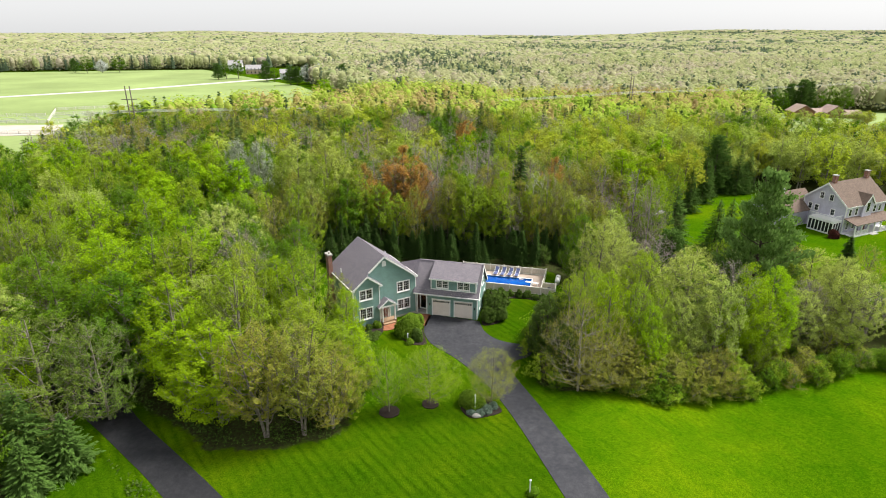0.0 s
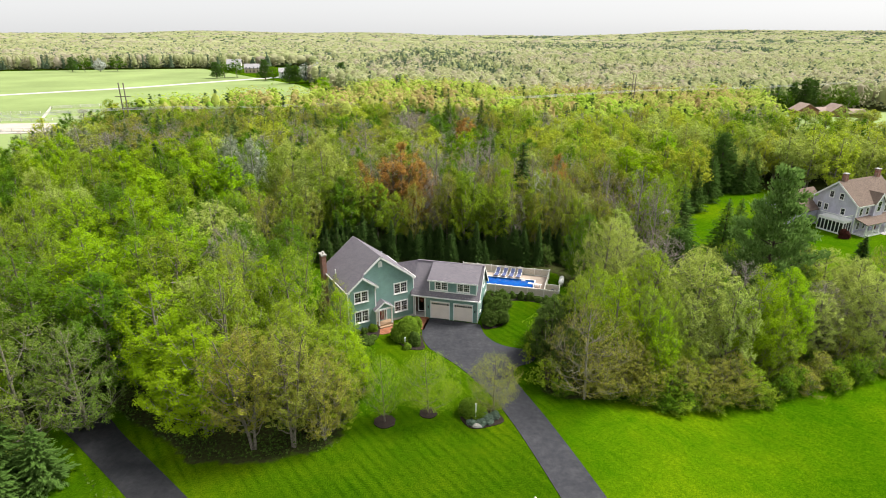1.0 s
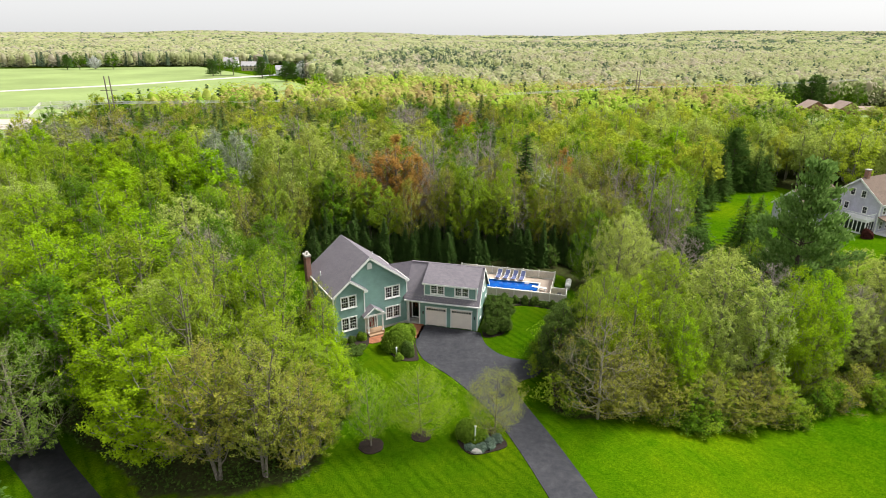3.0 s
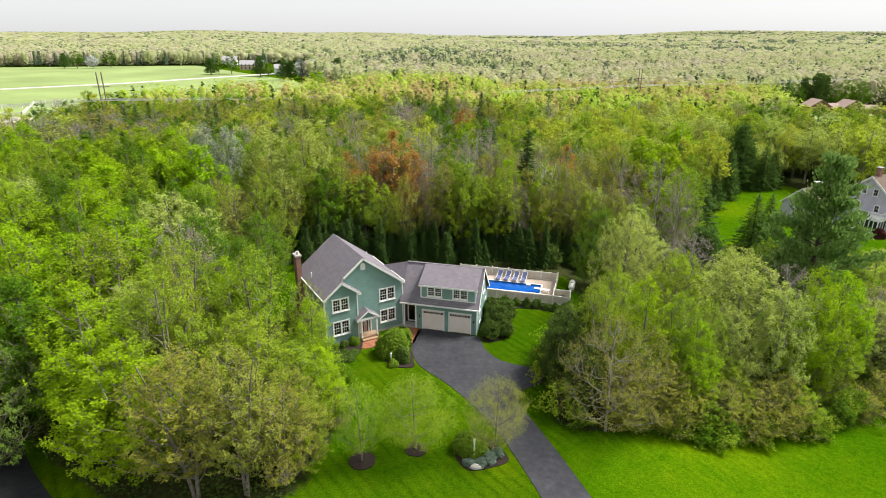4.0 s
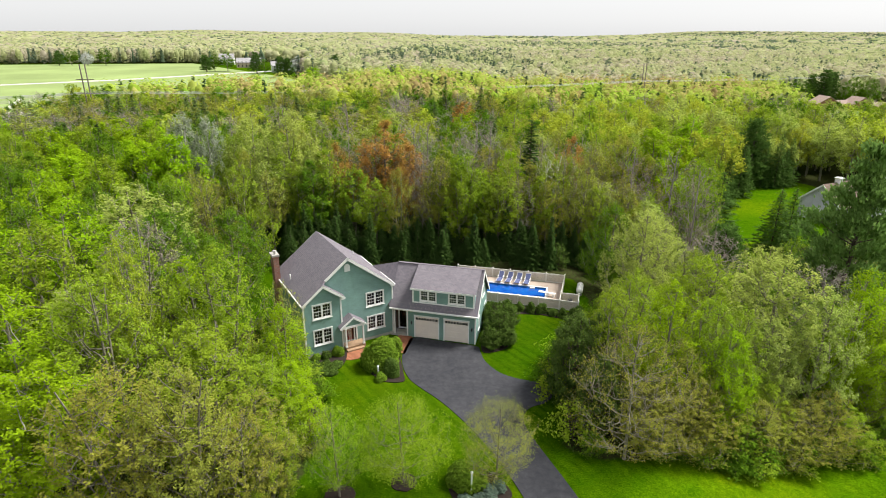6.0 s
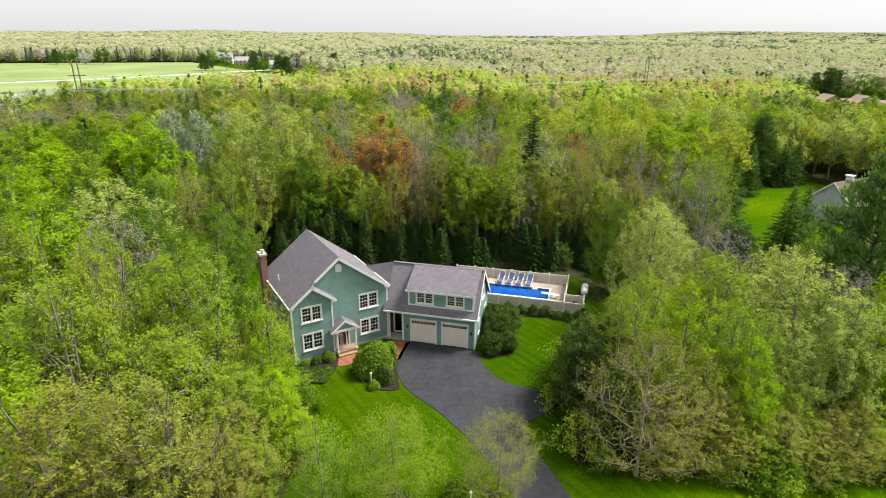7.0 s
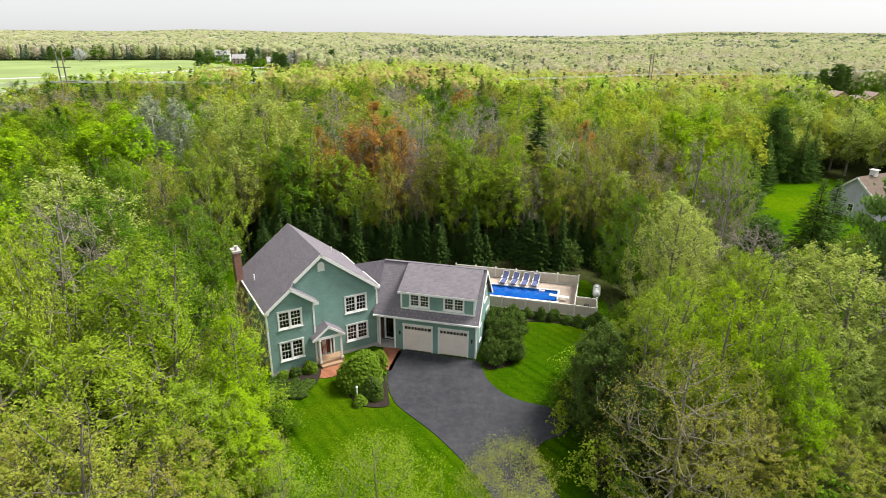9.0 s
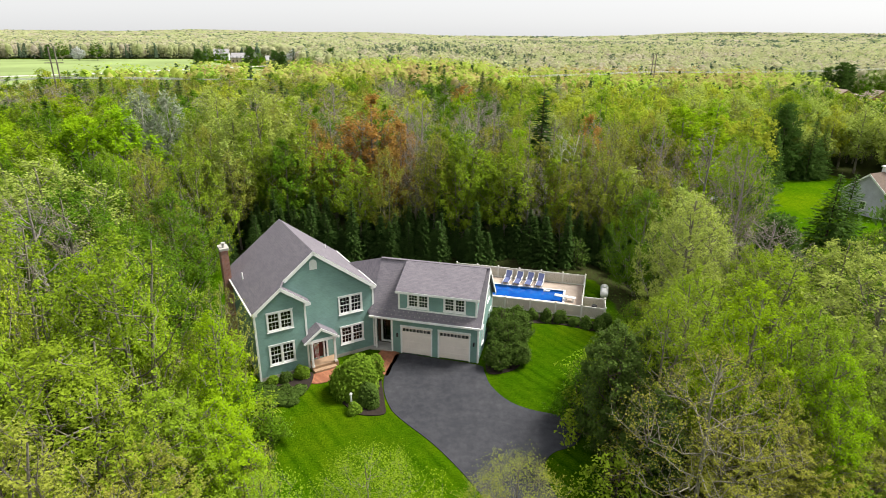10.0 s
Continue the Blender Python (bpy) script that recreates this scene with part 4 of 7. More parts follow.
roof_slab("roof", [(-2.42, EH, EZ), (6.24, EH, EZ), (6.24, DH, wing_z(DH)), (-2.42, DH, wing_z(DH))], 0.12, SHINGLE, house, "grey shingle strip above the garage doors", TO_WING)
roof_slab("roof", [(-2.42, DH, wing_z(DH)), (-0.22, DH, wing_z(DH)), (-0.22, RH, RZ), (-2.5, RH, RZ)], 0.12, SHINGLE, house, "", TO_WING)
roof_slab("roof", [(5.80, DH, wing_z(DH)), (6.24, DH, wing_z(DH)), (6.24, RH, RZ), (5.80, RH, RZ)], 0.12, SHINGLE, house, "", TO_WING)
roof_slab("roof", [(6.24, 6.32, EZ), (-4.4, 6.32, EZ), (-2.5, RH, RZ), (6.24, RH, RZ)], 0.12, SHINGLE, house, "", TO_WING)
rb = TO_WING.inverted() @ Vector((9.05, 5.2, 5.72))
rc = TO_WING.inverted() @ Vector((9.1, 1.2, 3.6))
lc = TO_WING.inverted() @ Vector((8.6, 0.9, 3.2))
roof_slab("roof", [(-2.42, EH, EZ), (-2.5, RH, RZ), tuple(rb)], 0.1, SHINGLE, house, "", TO_WING)
roof_slab("roof", [(-2.42, EH, EZ), tuple(rb), tuple(lc)], 0.1, SHINGLE, house, "", TO_WING)
part("wall", *boxes((-3.9, -2.2, 1.0, 1.15, 0, 3.4)), SIDING, house, "", TO_WING)
part("ridge_cap", *beam((-2.5, RH, RZ + 0.03), (6.24, RH, RZ + 0.03), 0.28, 0.05), SHINGLE, house, "", TO_WING)
DE = DH - 0.28
roof_slab("dormer_roof", [(-0.40, DE, DZ + 0.12), (5.98, DE, DZ + 0.12), (5.98, RH - 0.05, RZ + 0.04), (-0.40, RH - 0.05, RZ + 0.04)], 0.11, SHINGLE, house, "pale grey shingle dormer roof", TO_WING)
DW1, DW2 = (0.44, 2.14, 3.95, 5.12), (3.25, 4.96, 3.95, 5.12)
part("dormer_wall", *wall_cells([-0.25, 5.80], lambda u: 5.2, [shrink(DW1), shrink(DW2)], DH, DH + 0.15, wing_z(DH) - 0.1), SIDING, house, "", TO_WING)
for x0, x1 in ((-0.25, -0.10), (5.65, 5.80)):
    part("dormer_cheek", [(x0, DH + 0.15, 3.6), (x0, DH + 0.15, 5.2), (x0, RH - 0.2, RZ - 0.15), (x0, RH - 0.2, RZ - 0.4), (x1, DH + 0.15, 3.6), (x1, DH + 0.15, 5.2), (x1, RH - 0.2, RZ - 0.15), (x1, RH - 0.2, RZ - 0.4)], [(0, 1, 2, 3), (7, 6, 5, 4), (0, 4, 5, 1), (1, 5, 6, 2), (2, 6, 7, 3), (3, 7, 4, 0)], SIDING, house, "", TO_WING)
part("dormer_trim", *boxes((-0.42, 6.0, DE - 0.03, DE + 0.02, DZ - 0.08, DZ + 0.1), (-0.28, -0.14, DH - 0.025, DH, 3.75, 5.16), (5.68, 5.83, DH - 0.025, DH, 3.75, 5.16), (-0.28, 5.83, DH - 0.03, DH, 3.72, 3.84)), WHITE, house, "", TO_WING)
part("dormer_soffit", *boxes((-0.38, 5.96, DE + 0.02, DH, DZ - 0.02, DZ + 0.0)), WHITE, house, "", TO_WING)
for w in (DW1, DW2):
    window(house, TO_WING @ pose(w[0], DH, w[2]), w[1] - w[0], w[3] - w[2])
for a, b in (((6.26, RH, RZ), (6.26, EH - 0.05, EZ - 0.05)), ((6.26, RH, RZ), (6.26, 6.36, EZ - 0.04))):
    part("rake_board", *beam(a, b, 0.05, 0.22), WHITE, house, "", TO_WING)
part("corner_board", *boxes((5.90, 6.03, -0.03, 0.1, 0, 3.1)), WHITE, house, "", TO_WING)
part("corner_board", *boxes((5.98, 6.03, 5.98, 6.12, 0, 3.2)), WHITE, house, "", TO_WING)
for y, z, w, h in ((3.2, 3.5, 1.3, 1.15), (4.5, 0.85, 1.0, 1.35), (1.2, 0.9, 0.9, 1.3)):
    window(house, TO_WING @ pose(6.0, y, z, 0, 0, 90), w, h, 1 if w < 1.1 else 2)
for g in (G1, G2):
    gd = part("garage_door", *boxes((g[0] + 0.10, g[1] - 0.10, 0.06, 0.10, 0.02, 2.34)), DOOR_PAINT, house, "cream panelled garage door with a row of small lights", TO_WING)
    part("door_casing", *boxes((g[0], g[0] + 0.11, -0.03, 0.1, 0, 2.34), (g[1] - 0.11, g[1], -0.03, 0.1, 0, 2.34), (g[0] - 0.02, g[1] + 0.02, -0.035, 0.1, 2.32, 2.45)), WHITE, gd)
    w = (g[1] - g[0] - 0.2) / 4
    for r in range(3):
        for c in range(4):
            x0, z0 = g[0] + 0.10 + c * w + 0.05, 0.07 + r * 0.56
            part("door_panel", *boxes((x0, x0 + w - 0.1, 0.045, 0.06, z0, z0 + 0.44)), DOOR_PAINT, gd)
    w8 = (g[1] - g[0] - 0.3) / 8
    for c in range(8):
        x0 = g[0] + 0.15 + c * w8
        part("door_light", *boxes((x0 + 0.025, x0 + w8 - 0.025, 0.045, 0.06, 1.93, 2.16)), GLASS, gd)
    part("seal", *boxes((g[0] + 0.11, g[1] - 0.11, 0.05, 0.1, 0.0, 0.03)), BLACK, gd)
# a thin near-black sheet in place of the garage's unlit inside
part("dark_room", *boxes((-0.7, 5.8, 0.12, 0.14, 0.05, 2.3)), DARK, house, "", TO_WING)
for x in (-0.34, 5.66):
    lamp = part("wall_lamp", *boxes((x - 0.05, x + 0.05, -0.03, 0.0, 1.45, 1.72), (x - 0.07, x + 0.07, -0.16, -0.03, 1.66, 1.70)), BLACK, house, "black carriage lamp", TO_WING)
    part("lantern", *boxes((x - 0.055, x + 0.055, -0.15, -0.04, 1.44, 1.66)), BLACK, lamp)
# snow guards on the strip over the doors
guard = part("snow_guard", *boxes((-0.025, 0.025, -0.02, 0.02, 0.0, 0.05)), CONCRETE, house, "", TO_WING @ pose(-2.2, EH + 0.2, wing_z(EH + 0.2)))
for r in range(2):
    for i in range(22 if r else 23):
        if r == 0 and i == 0:
            continue
        h = EH + 0.16 + r * 0.22
        g = guard.copy()
        scene.collection.objects.link(g)
        g.matrix_basis = TO_WING @ pose(-2.2 + i * 0.37 + r * 0.18, h, wing_z(h))

# ---- beds, shrubs and garden things ----
MULCH = painted("dark_mulch", (0.026, 0.017, 0.013), 0.95, 0.35, 6)
PAVER = brick_material("paving_brick", ((0.26, 0.10, 0.055), (0.36, 0.15, 0.08)), (0.16, 0.10, 0.07))
VINYL = painted("tan_vinyl", (0.56, 0.51, 0.43), 0.5, 0.06, 1.0)
VINYL_POST = painted("white_vinyl", (0.74, 0.72, 0.66), 0.45, 0.05, 1.0)
DECK = painted("pool_concrete", (0.43, 0.35, 0.29), 0.85, 0.12, 0.8)
PLASTIC = painted("white_plastic", (0.78, 0.77, 0.75), 0.35, 0.05)
SLING = painted("blue_sling", (0.10, 0.12, 0.25), 0.7, 0.15, 8)
STONE = painted("grey_stone", (0.45, 0.43, 0.40), 0.9, 0.25, 3)
STEEL = painted("galvanised_steel", (0.45, 0.46, 0.47), 0.35, 0.1)
TANK = painted("white_tank_paint", (0.76, 0.76, 0.75), 0.35, 0.08, 2)
POLE_WOOD = painted("weathered_pole", (0.22, 0.19, 0.16), 0.9, 0.2, 2)


def ring_outline(x, y, rx, ry, n=20, seed=0):
    rng = random.Random(seed)
    return [(x + rx * math.cos(2 * math.pi * i / n) * rng.uniform(0.94, 1.05), y + ry * math.sin(2 * math.pi * i / n) * rng.uniform(0.94, 1.05)) for i in range(n)]


draped("mulch_bed", ring_outline(-4.74, 47.1, 1.02, 1.02, seed=1), 0.07, MULCH, "round dark mulch bed at a young tree's foot", "mulch bed", step=9)
draped("mulch_bed", ring_outline(-0.72, 48.4, 0.85, 0.85, seed=2), 0.07, MULCH, "round dark mulch bed at a young tree's foot", "mulch bed", step=9)
draped("mulch_bed", curve_through([(2.4, 47.4), (3.4, 46.1), (5.3, 46.5), (6.4, 47.2), (5.9, 48.5), (5.0, 49.3), (3.6, 49.4), (2.4, 48.8)], 4), 0.06, MULCH, "dark mulch bed beside the driveway", "mulch bed", step=9)
draped("mulch_bed", curve_through([(-4.9, 62.2), (-4.1, 61.1), (-3.2, 60.2), (-1.5, 60.2), (-1.55, 61.5), (-1.95, 63.6), (-2.3, 64.5), (-4.4, 63.6)], 4), 0.06, MULCH, "dark mulch bed round the large bush", "mulch bed", step=9)
draped("mulch_bed", curve_through([(-10.9, 62.6), (-10.2, 60.6), (-8.6, 61.0), (-7.2, 62.6), (-7.0, 64.6), (-7.7, 65.0)], 4), 0.05, MULCH, "dark bed of ground cover before the house", "mulch bed", step=9)
draped("mulch_bed", curve_through([(5.6, 65.4), (6.8, 65.2), (8.2, 66.3), (8.6, 69), (9.2, 72.6), (12, 72.9), (15.5, 71.8), (16.5, 73.2), (13, 74.2), (8, 75.4), (6.6, 73.0), (5.9, 69)], 4), 0.05, MULCH, "mulch bed along the garage and the pool fence", "mulch bed", step=9)
draped("brick_walk", curve_through([(-7.2, 64.75), (-6.9, 63.7), (-5.9, 63.9), (-4.6, 64.7), (-2.6, 65.2), (-1.7, 64.7), (-1.4, 66.0), (-1.05, 67.9), (-2.3, 68.5), (-2.9, 67.3), (-4.6, 66.4), (-5.8, 65.6)], 4), 0.045, PAVER, "orange-red brick walk from the porch to the drive", "path", step=9)


def loose_shrub(name, label, x, y, r, h, leaf, seed):
    base = new(name)
    base.matrix_basis = pose(x, y, float(land(x, y)) + 0.03)
    w, v, q = grown(seed, h, r, 0.03, 10, 220, 9000, 0.075, trunk_r=0.05, tuft=0.1)
    st, fo = new("stems", w.mesh("stems", BARK_DARK)), new("foliage", flat_mesh("foliage", v, None, [LEAF[leaf]], tris=q))
    st.parent = fo.parent = base
    return tagged(base, label, "shrub")


def bush(name, label, x, y, rx, ry, rz, leaf, leaves, size, seed, lumps=9):
    base = new(name)
    base.matrix_basis = pose(x, y, float(land(x, y)) + 0.03)
    w = Wood()
    rng = np.random.RandomState(seed)
    for i in range(6):
        a = i * 1.05
        w.limb(np.array([[0, 0, -0.05], [rx * 0.3 * np.cos(a), ry * 0.3 * np.sin(a), rz * 0.35], [rx * 0.6 * np.cos(a), ry * 0.6 * np.sin(a), rz * 0.7]]), np.array([0.04, 0.025, 0.01]), 4)
    st = new("stems", w.mesh("stems", BARK_DARK))
    v, q = shrub_leaves(seed, rx, ry, rz, int(leaves * 1.5), size * 1.05, lumps)
    fo = new("foliage", flat_mesh("foliage", v, None, [LEAF[leaf]], tris=q))
    st.parent = fo.parent = base
    return tagged(base, label, "shrub")


bush("large_bush", "large rounded bright green bush beside the brick walk", -3.75, 62.75, 1.9, 1.7, 2.7, "bush", 12000, 0.11, 301, 14)
bush("large_bush", "rounded bright green bush beside the brick walk", -2.9, 64.2, 1.25, 1.0, 2.1, "bush", 5000, 0.10, 302)
bush("bush", "rounded dark green bush beside the driveway", -2.65, 61.5, 0.95, 0.9, 1.4, "shrub", 3600, 0.09, 303)
bush("bush", "small clipped green bush in mulch", -3.4, 60.5, 0.55, 0.55, 0.75, "bush", 1500, 0.07, 304)
for i, (u, v, r) in enumerate(((0.75, -0.35, 0.5), (1.75, -0.45, 0.52), (2.85, -0.45, 0.6))):
    p = M_HOUSE @ Vector((u, v, 0))
    bush("boxwood", "low clipped boxwood before the house wall", p.x, p.y, r * 1.1, r, r * 1.5, "bush" if i != 1 else "shrub", 1600, 0.07, 310 + i)
for i, (x, y, r, h) in enumerate(((6.5, 66.3, 1.25, 1.9), (7.5, 68.0, 1.7, 2.8), (7.0, 70.4, 1.5, 2.7), (8.4, 70.2, 1.4, 2.5), (7.9, 66.6, 1.1, 1.8), (8.6, 72.3, 1.0, 2.0))):
    loose_shrub("shrub", "big loose dark green shrub beside the garage", x, y, r * 0.95, h, "shrub", 320 + i)
for i, (x, y, r, h) in enumerate(((10.2, 73.9, 0.6, 0.95), (11.4, 73.6, 0.68, 1.05), (12.6, 73.35, 0.72, 1.15), (13.7, 72.9, 0.6, 0.8), (14.6, 72.6, 0.65, 0.9), (15.6, 72.2, 0.75, 1.2), (16.4, 73.2, 0.6, 1.3))):
    bush("boxwood", "rounded dark shrub along the pool fence", x, y, r, r, h, "shrub", 1800, 0.08, 330 + i)
bush("boxwood", "broad green mounded shrub in the driveway bed", 3.7, 48.3, 1.75, 1.35, 1.75, "bush", 6000, 0.09, 340)
for i, (x, y, r) in enumerate(((3.3, 46.75, 0.5), (4.2, 46.7, 0.6), (5.0, 47.2, 0.65), (5.6, 47.8, 0.6), (4.6, 47.7, 0.55))):
    bush("lavender_plant", "low silvery blue-green plant in the mulch", x, y, r, r, 0.55, "silver", 900, 0.09, 350 + i)
bush("bush", "small green shrub at a white post", 7.9, 36.4, 0.7, 0.6, 0.5, "maple", 1000, 0.08, 360)
for i in range(30):
    rng = random.Random(400 + i)
    bush("ground_cover", "dark green ground cover plant before the house", -10.3 + 3.0 * rng.random(), 61.2 + 2.2 * rng.random(), 0.62, 0.55, 0.3, "shrub", 520, 0.09, 370 + i, 5)


def boulder(x, y, r, seed):
    bm = bmesh.new()
    bmesh.ops.create_icosphere(bm, subdivisions=3, radius=r)
    for v in bm.verts:
        k = 1 + 0.25 * noise.noise(v.co * 2.5 / r + Vector((seed, 0, 0)))
        v.co = Vector((v.co.x * 1.4 * k, v.co.y * 0.8 * k, max(v.co.z, -0.4 * r) * 0.7 * k))
    me = bpy.data.meshes.new("boulder")
    bm.to_mesh(me)
    me.materials.append(STONE)
    ob = new("boulder", me)
    ob.matrix_basis = pose(x, y, 0.12)
    return tagged(ob, "pale grey garden stone at the bed's edge", "stone")


boulder(3.9, 46.35, 0.34, 3)


def lamp_post(x, y, h, label):
    base = new("garden_post")
    base.matrix_basis = pose(x, y, float(land(x, y)))
    part("post", *boxes((-0.05, 0.05, -0.05, 0.05, 0, h)), WHITE, base)
    part("post_cap", [(-0.09, -0.09, h), (0.09, -0.09, h), (0.09, 0.09, h), (-0.09, 0.09, h), (0, 0, h + 0.14)], [(0, 1, 2, 3), (0, 1, 4), (1, 2, 4), (2, 3, 4), (3, 0, 4)], WHITE, base)
    return tagged(base, label, "post")


lamp_post(3.75, 47.2, 1.9, "slim white garden post in the driveway bed")
lamp_post(-3.7, 60.9, 1.1, "slim white garden post in front of the bush")
lamp_post(7.6, 36.2, 1.5, "white post at the driveway's edge")

# striped flag hung from the porch post
flag = new("flag")
flag.matrix_basis = M_HOUSE @ pose(3.80, -0.42, 2.3, 0, 0, 0)
tagged(flag, "small red and white striped flag hanging at the porch", "flag")
part("flag_pole", *beam((0, 0.1, -0.05), (0.25, -0.75, 0.45), 0.03, 0.03), WHITE, flag)
FLAG_RED, FLAG_WHITE, FLAG_BLUE = painted("flag_red", (0.45, 0.04, 0.04)), painted("flag_white", (0.75, 0.74, 0.72)), painted("flag_blue", (0.03, 0.04, 0.16))
for k in range(9):
    a, b = 0.02 + k * 0.03, 0.05 + k * 0.03
    drop0 = -0.62 + 0.02 * math.sin(k)
    part("flag_stripe", [(a, -0.30 - a * 1.4, 0.22 + a * 0.55), (b, -0.30 - b * 1.4, 0.22 + b * 0.55), (b * 0.9 + 0.05, -0.42 - a, drop0 - 0.25), (a * 0.9 + 0.05, -0.42 - a, drop0 - 0.25)], [(0, 1, 2, 3)], FLAG_RED if k % 2 == 0 else FLAG_WHITE, flag)

# ---- the pool ----
PZ0 = 0.06


def wing_part(name, mesh, mat, parent=None, label=""):
    return part(name, *mesh, mat, parent, label, M_WING if parent is None else None)


PU0, PU1, PV0, PV1 = 2.6, 11.66, 12.25, 14.92
deck = wing_part("pool_deck", boxes((1.2, PU0, 9.95, 16.7, -0.5, PZ0), (PU1, 13.45, 9.95, 16.7, -0.5, PZ0), (PU0, PU1, 9.95, PV0, -0.5, PZ0), (PU0, PU1, PV1, 16.7, -0.5, PZ0)), DECK)
tagged(deck, "pale tan concrete pool deck", "pool deck", kind="structure")


def water_material():
    m, nt, b = shader("pool_water", 0.04, 0.5)
    n = noise_node(nt, 0.7, 4, 0.6)
    nt.links.new(ramp(nt, n.outputs[0], [(0.35, (0.006, 0.055, 0.30)), (0.65, (0.012, 0.11, 0.42))]), b.inputs["Base Color"])
    r = noise_node(nt, 5, 4)
    bump(nt, b, r.outputs[0], 0.12, 0.02)
    return m


LINER = painted("blue_liner", (0.02, 0.16, 0.42), 0.4, 0.2, 1.0)
pool = new("swimming_pool")
pool.matrix_basis = M_WING
tagged(pool, "rectangular swimming pool with deep blue water", "pool")
part("basin", *boxes((PU0, PU1, PV0, PV0 + 0.03, -1.2, PZ0 - 0.02), (PU0, PU1, PV1 - 0.03, PV1, -1.2, PZ0 - 0.02), (PU1 - 0.03, PU1, PV0 + 0.03, PV1 - 0.03, -1.2, PZ0 - 0.02), (PU0, PU0 + 0.03, PV0 + 0.03, PV1 - 0.03, -1.2, PZ0 - 0.02)), LINER, pool)
part("water", *boxes((PU0 + 0.03, PU1 - 0.03, PV0 + 0.03, PV1 - 0.03, -1.2, -0.10)), water_material(), pool)
part("coping", *boxes((PU0 - 0.2, PU1 + 0.2, PV0 - 0.2, PV0 + 0.01, PZ0, PZ0 + 0.025), (PU0 - 0.2, PU1 + 0.2, PV1 - 0.01, PV1 + 0.2, PZ0, PZ0 + 0.025), (PU1 - 0.01, PU1 + 0.2, PV0 + 0.01, PV1 - 0.01, PZ0, PZ0 + 0.025)), PLASTIC, pool)
part("skimmer", *boxes((9.75, 10.35, PV1 - 0.25, PV1 - 0.02, -0.12, 0.02)), PLASTIC, pool)
board = new("diving_board")
board.matrix_basis = M_WING @ pose(11.1, 12.95, PZ0, 0, 0, -10)
tagged(board, "white diving board on a low stand", "diving board")
part("plank", *boxes((-0.2, 1.75, -0.22, 0.22, 0.36, 0.42)), PLASTIC, board)
part("stand", *boxes((0.75, 0.95, -0.2, 0.2, 0, 0.36), (1.45, 1.65, -0.22, 0.22, 0, 0.36)), PLASTIC, board)

# fence: posts, rails and boards, panel by panel
fence = new("pool_fence")
fence.matrix_basis = M_WING
tagged(fence, "tan vinyl pool fence with white capped posts", "fence")
FH = 1.12


def fence_run(a, b, spacing=2.2, low=0.0):
    a, b = Vector((*a, 0)), Vector((*b, 0))
    L = (b - a).length
    n = max(1, round(L / spacing))
    d = (b - a) / n
    ang = math.degrees(math.atan2(d.y, d.x))
    for i in range(n + 1):
        p = a + d * i
        post = part("fence_post", *boxes((-0.065, 0.065, -0.065, 0.065, -0.1, FH + 0.08 - low)), VINYL_POST, fence, "", pose(p.x, p.y, 0, 0, 0, ang))
        z = FH + 0.08 - low
        part("post_cap", [(-0.09, -0.09, z), (0.09, -0.09, z), (0.09, 0.09, z), (-0.09, 0.09, z), (0, 0, z + 0.1)], [(0, 1, 2, 3), (0, 1, 4), (1, 2, 4), (2, 3, 4), (3, 0, 4)], VINYL_POST, post)
    w = d.length
    for i in range(n):
        p = a + d * i
        m = pose(p.x, p.y, 0, 0, 0, ang)
        part("fence_rail", *boxes((0.065, w - 0.065, -0.03, 0.03, FH - 0.1 - low, FH - low)), VINYL_POST, fence, "", m)
        part("fence_rail", *boxes((0.065, w - 0.065, -0.03, 0.03, 0.02, 0.14)), VINYL_POST, fence, "", m)
        k = int((w - 0.13) / 0.15)
        bw = (w - 0.13) / k
        for j in range(k):
            part("fence_board", *boxes((0.065 + j * bw + 0.003, 0.065 + (j + 1) * bw - 0.003, -0.014, 0.014, 0.14, FH - 0.1 - low)), VINYL, fence, "", m)


fence_run((0.6, 16.85), (13.62, 16.85))
fence_run((13.62, 16.85), (13.4, 9.75))
fence_run((13.4, 9.75), (4.4, 9.82))
fence_run((13.42, 11.7), (15.4, 11.66), 2.0)
fence_run((15.4, 11.66), (15.4, 9.65), 2.0)
fence_run((15.4, 9.65), (13.4, 9.75), 2.0)
filt = new("pool_filter")
filt.matrix_basis = M_WING @ pose(14.5, 10.9, 0)
tagged(filt, "dark pool pump and filter behind the fence", "pool filter")
part("tank", *rounded_post(0, 0, 0, 0.75, 0.25, 14), BLACK, filt)
part("pump", *boxes((0.3, 0.75, -0.15, 0.15, 0, 0.35)), BLACK, filt)


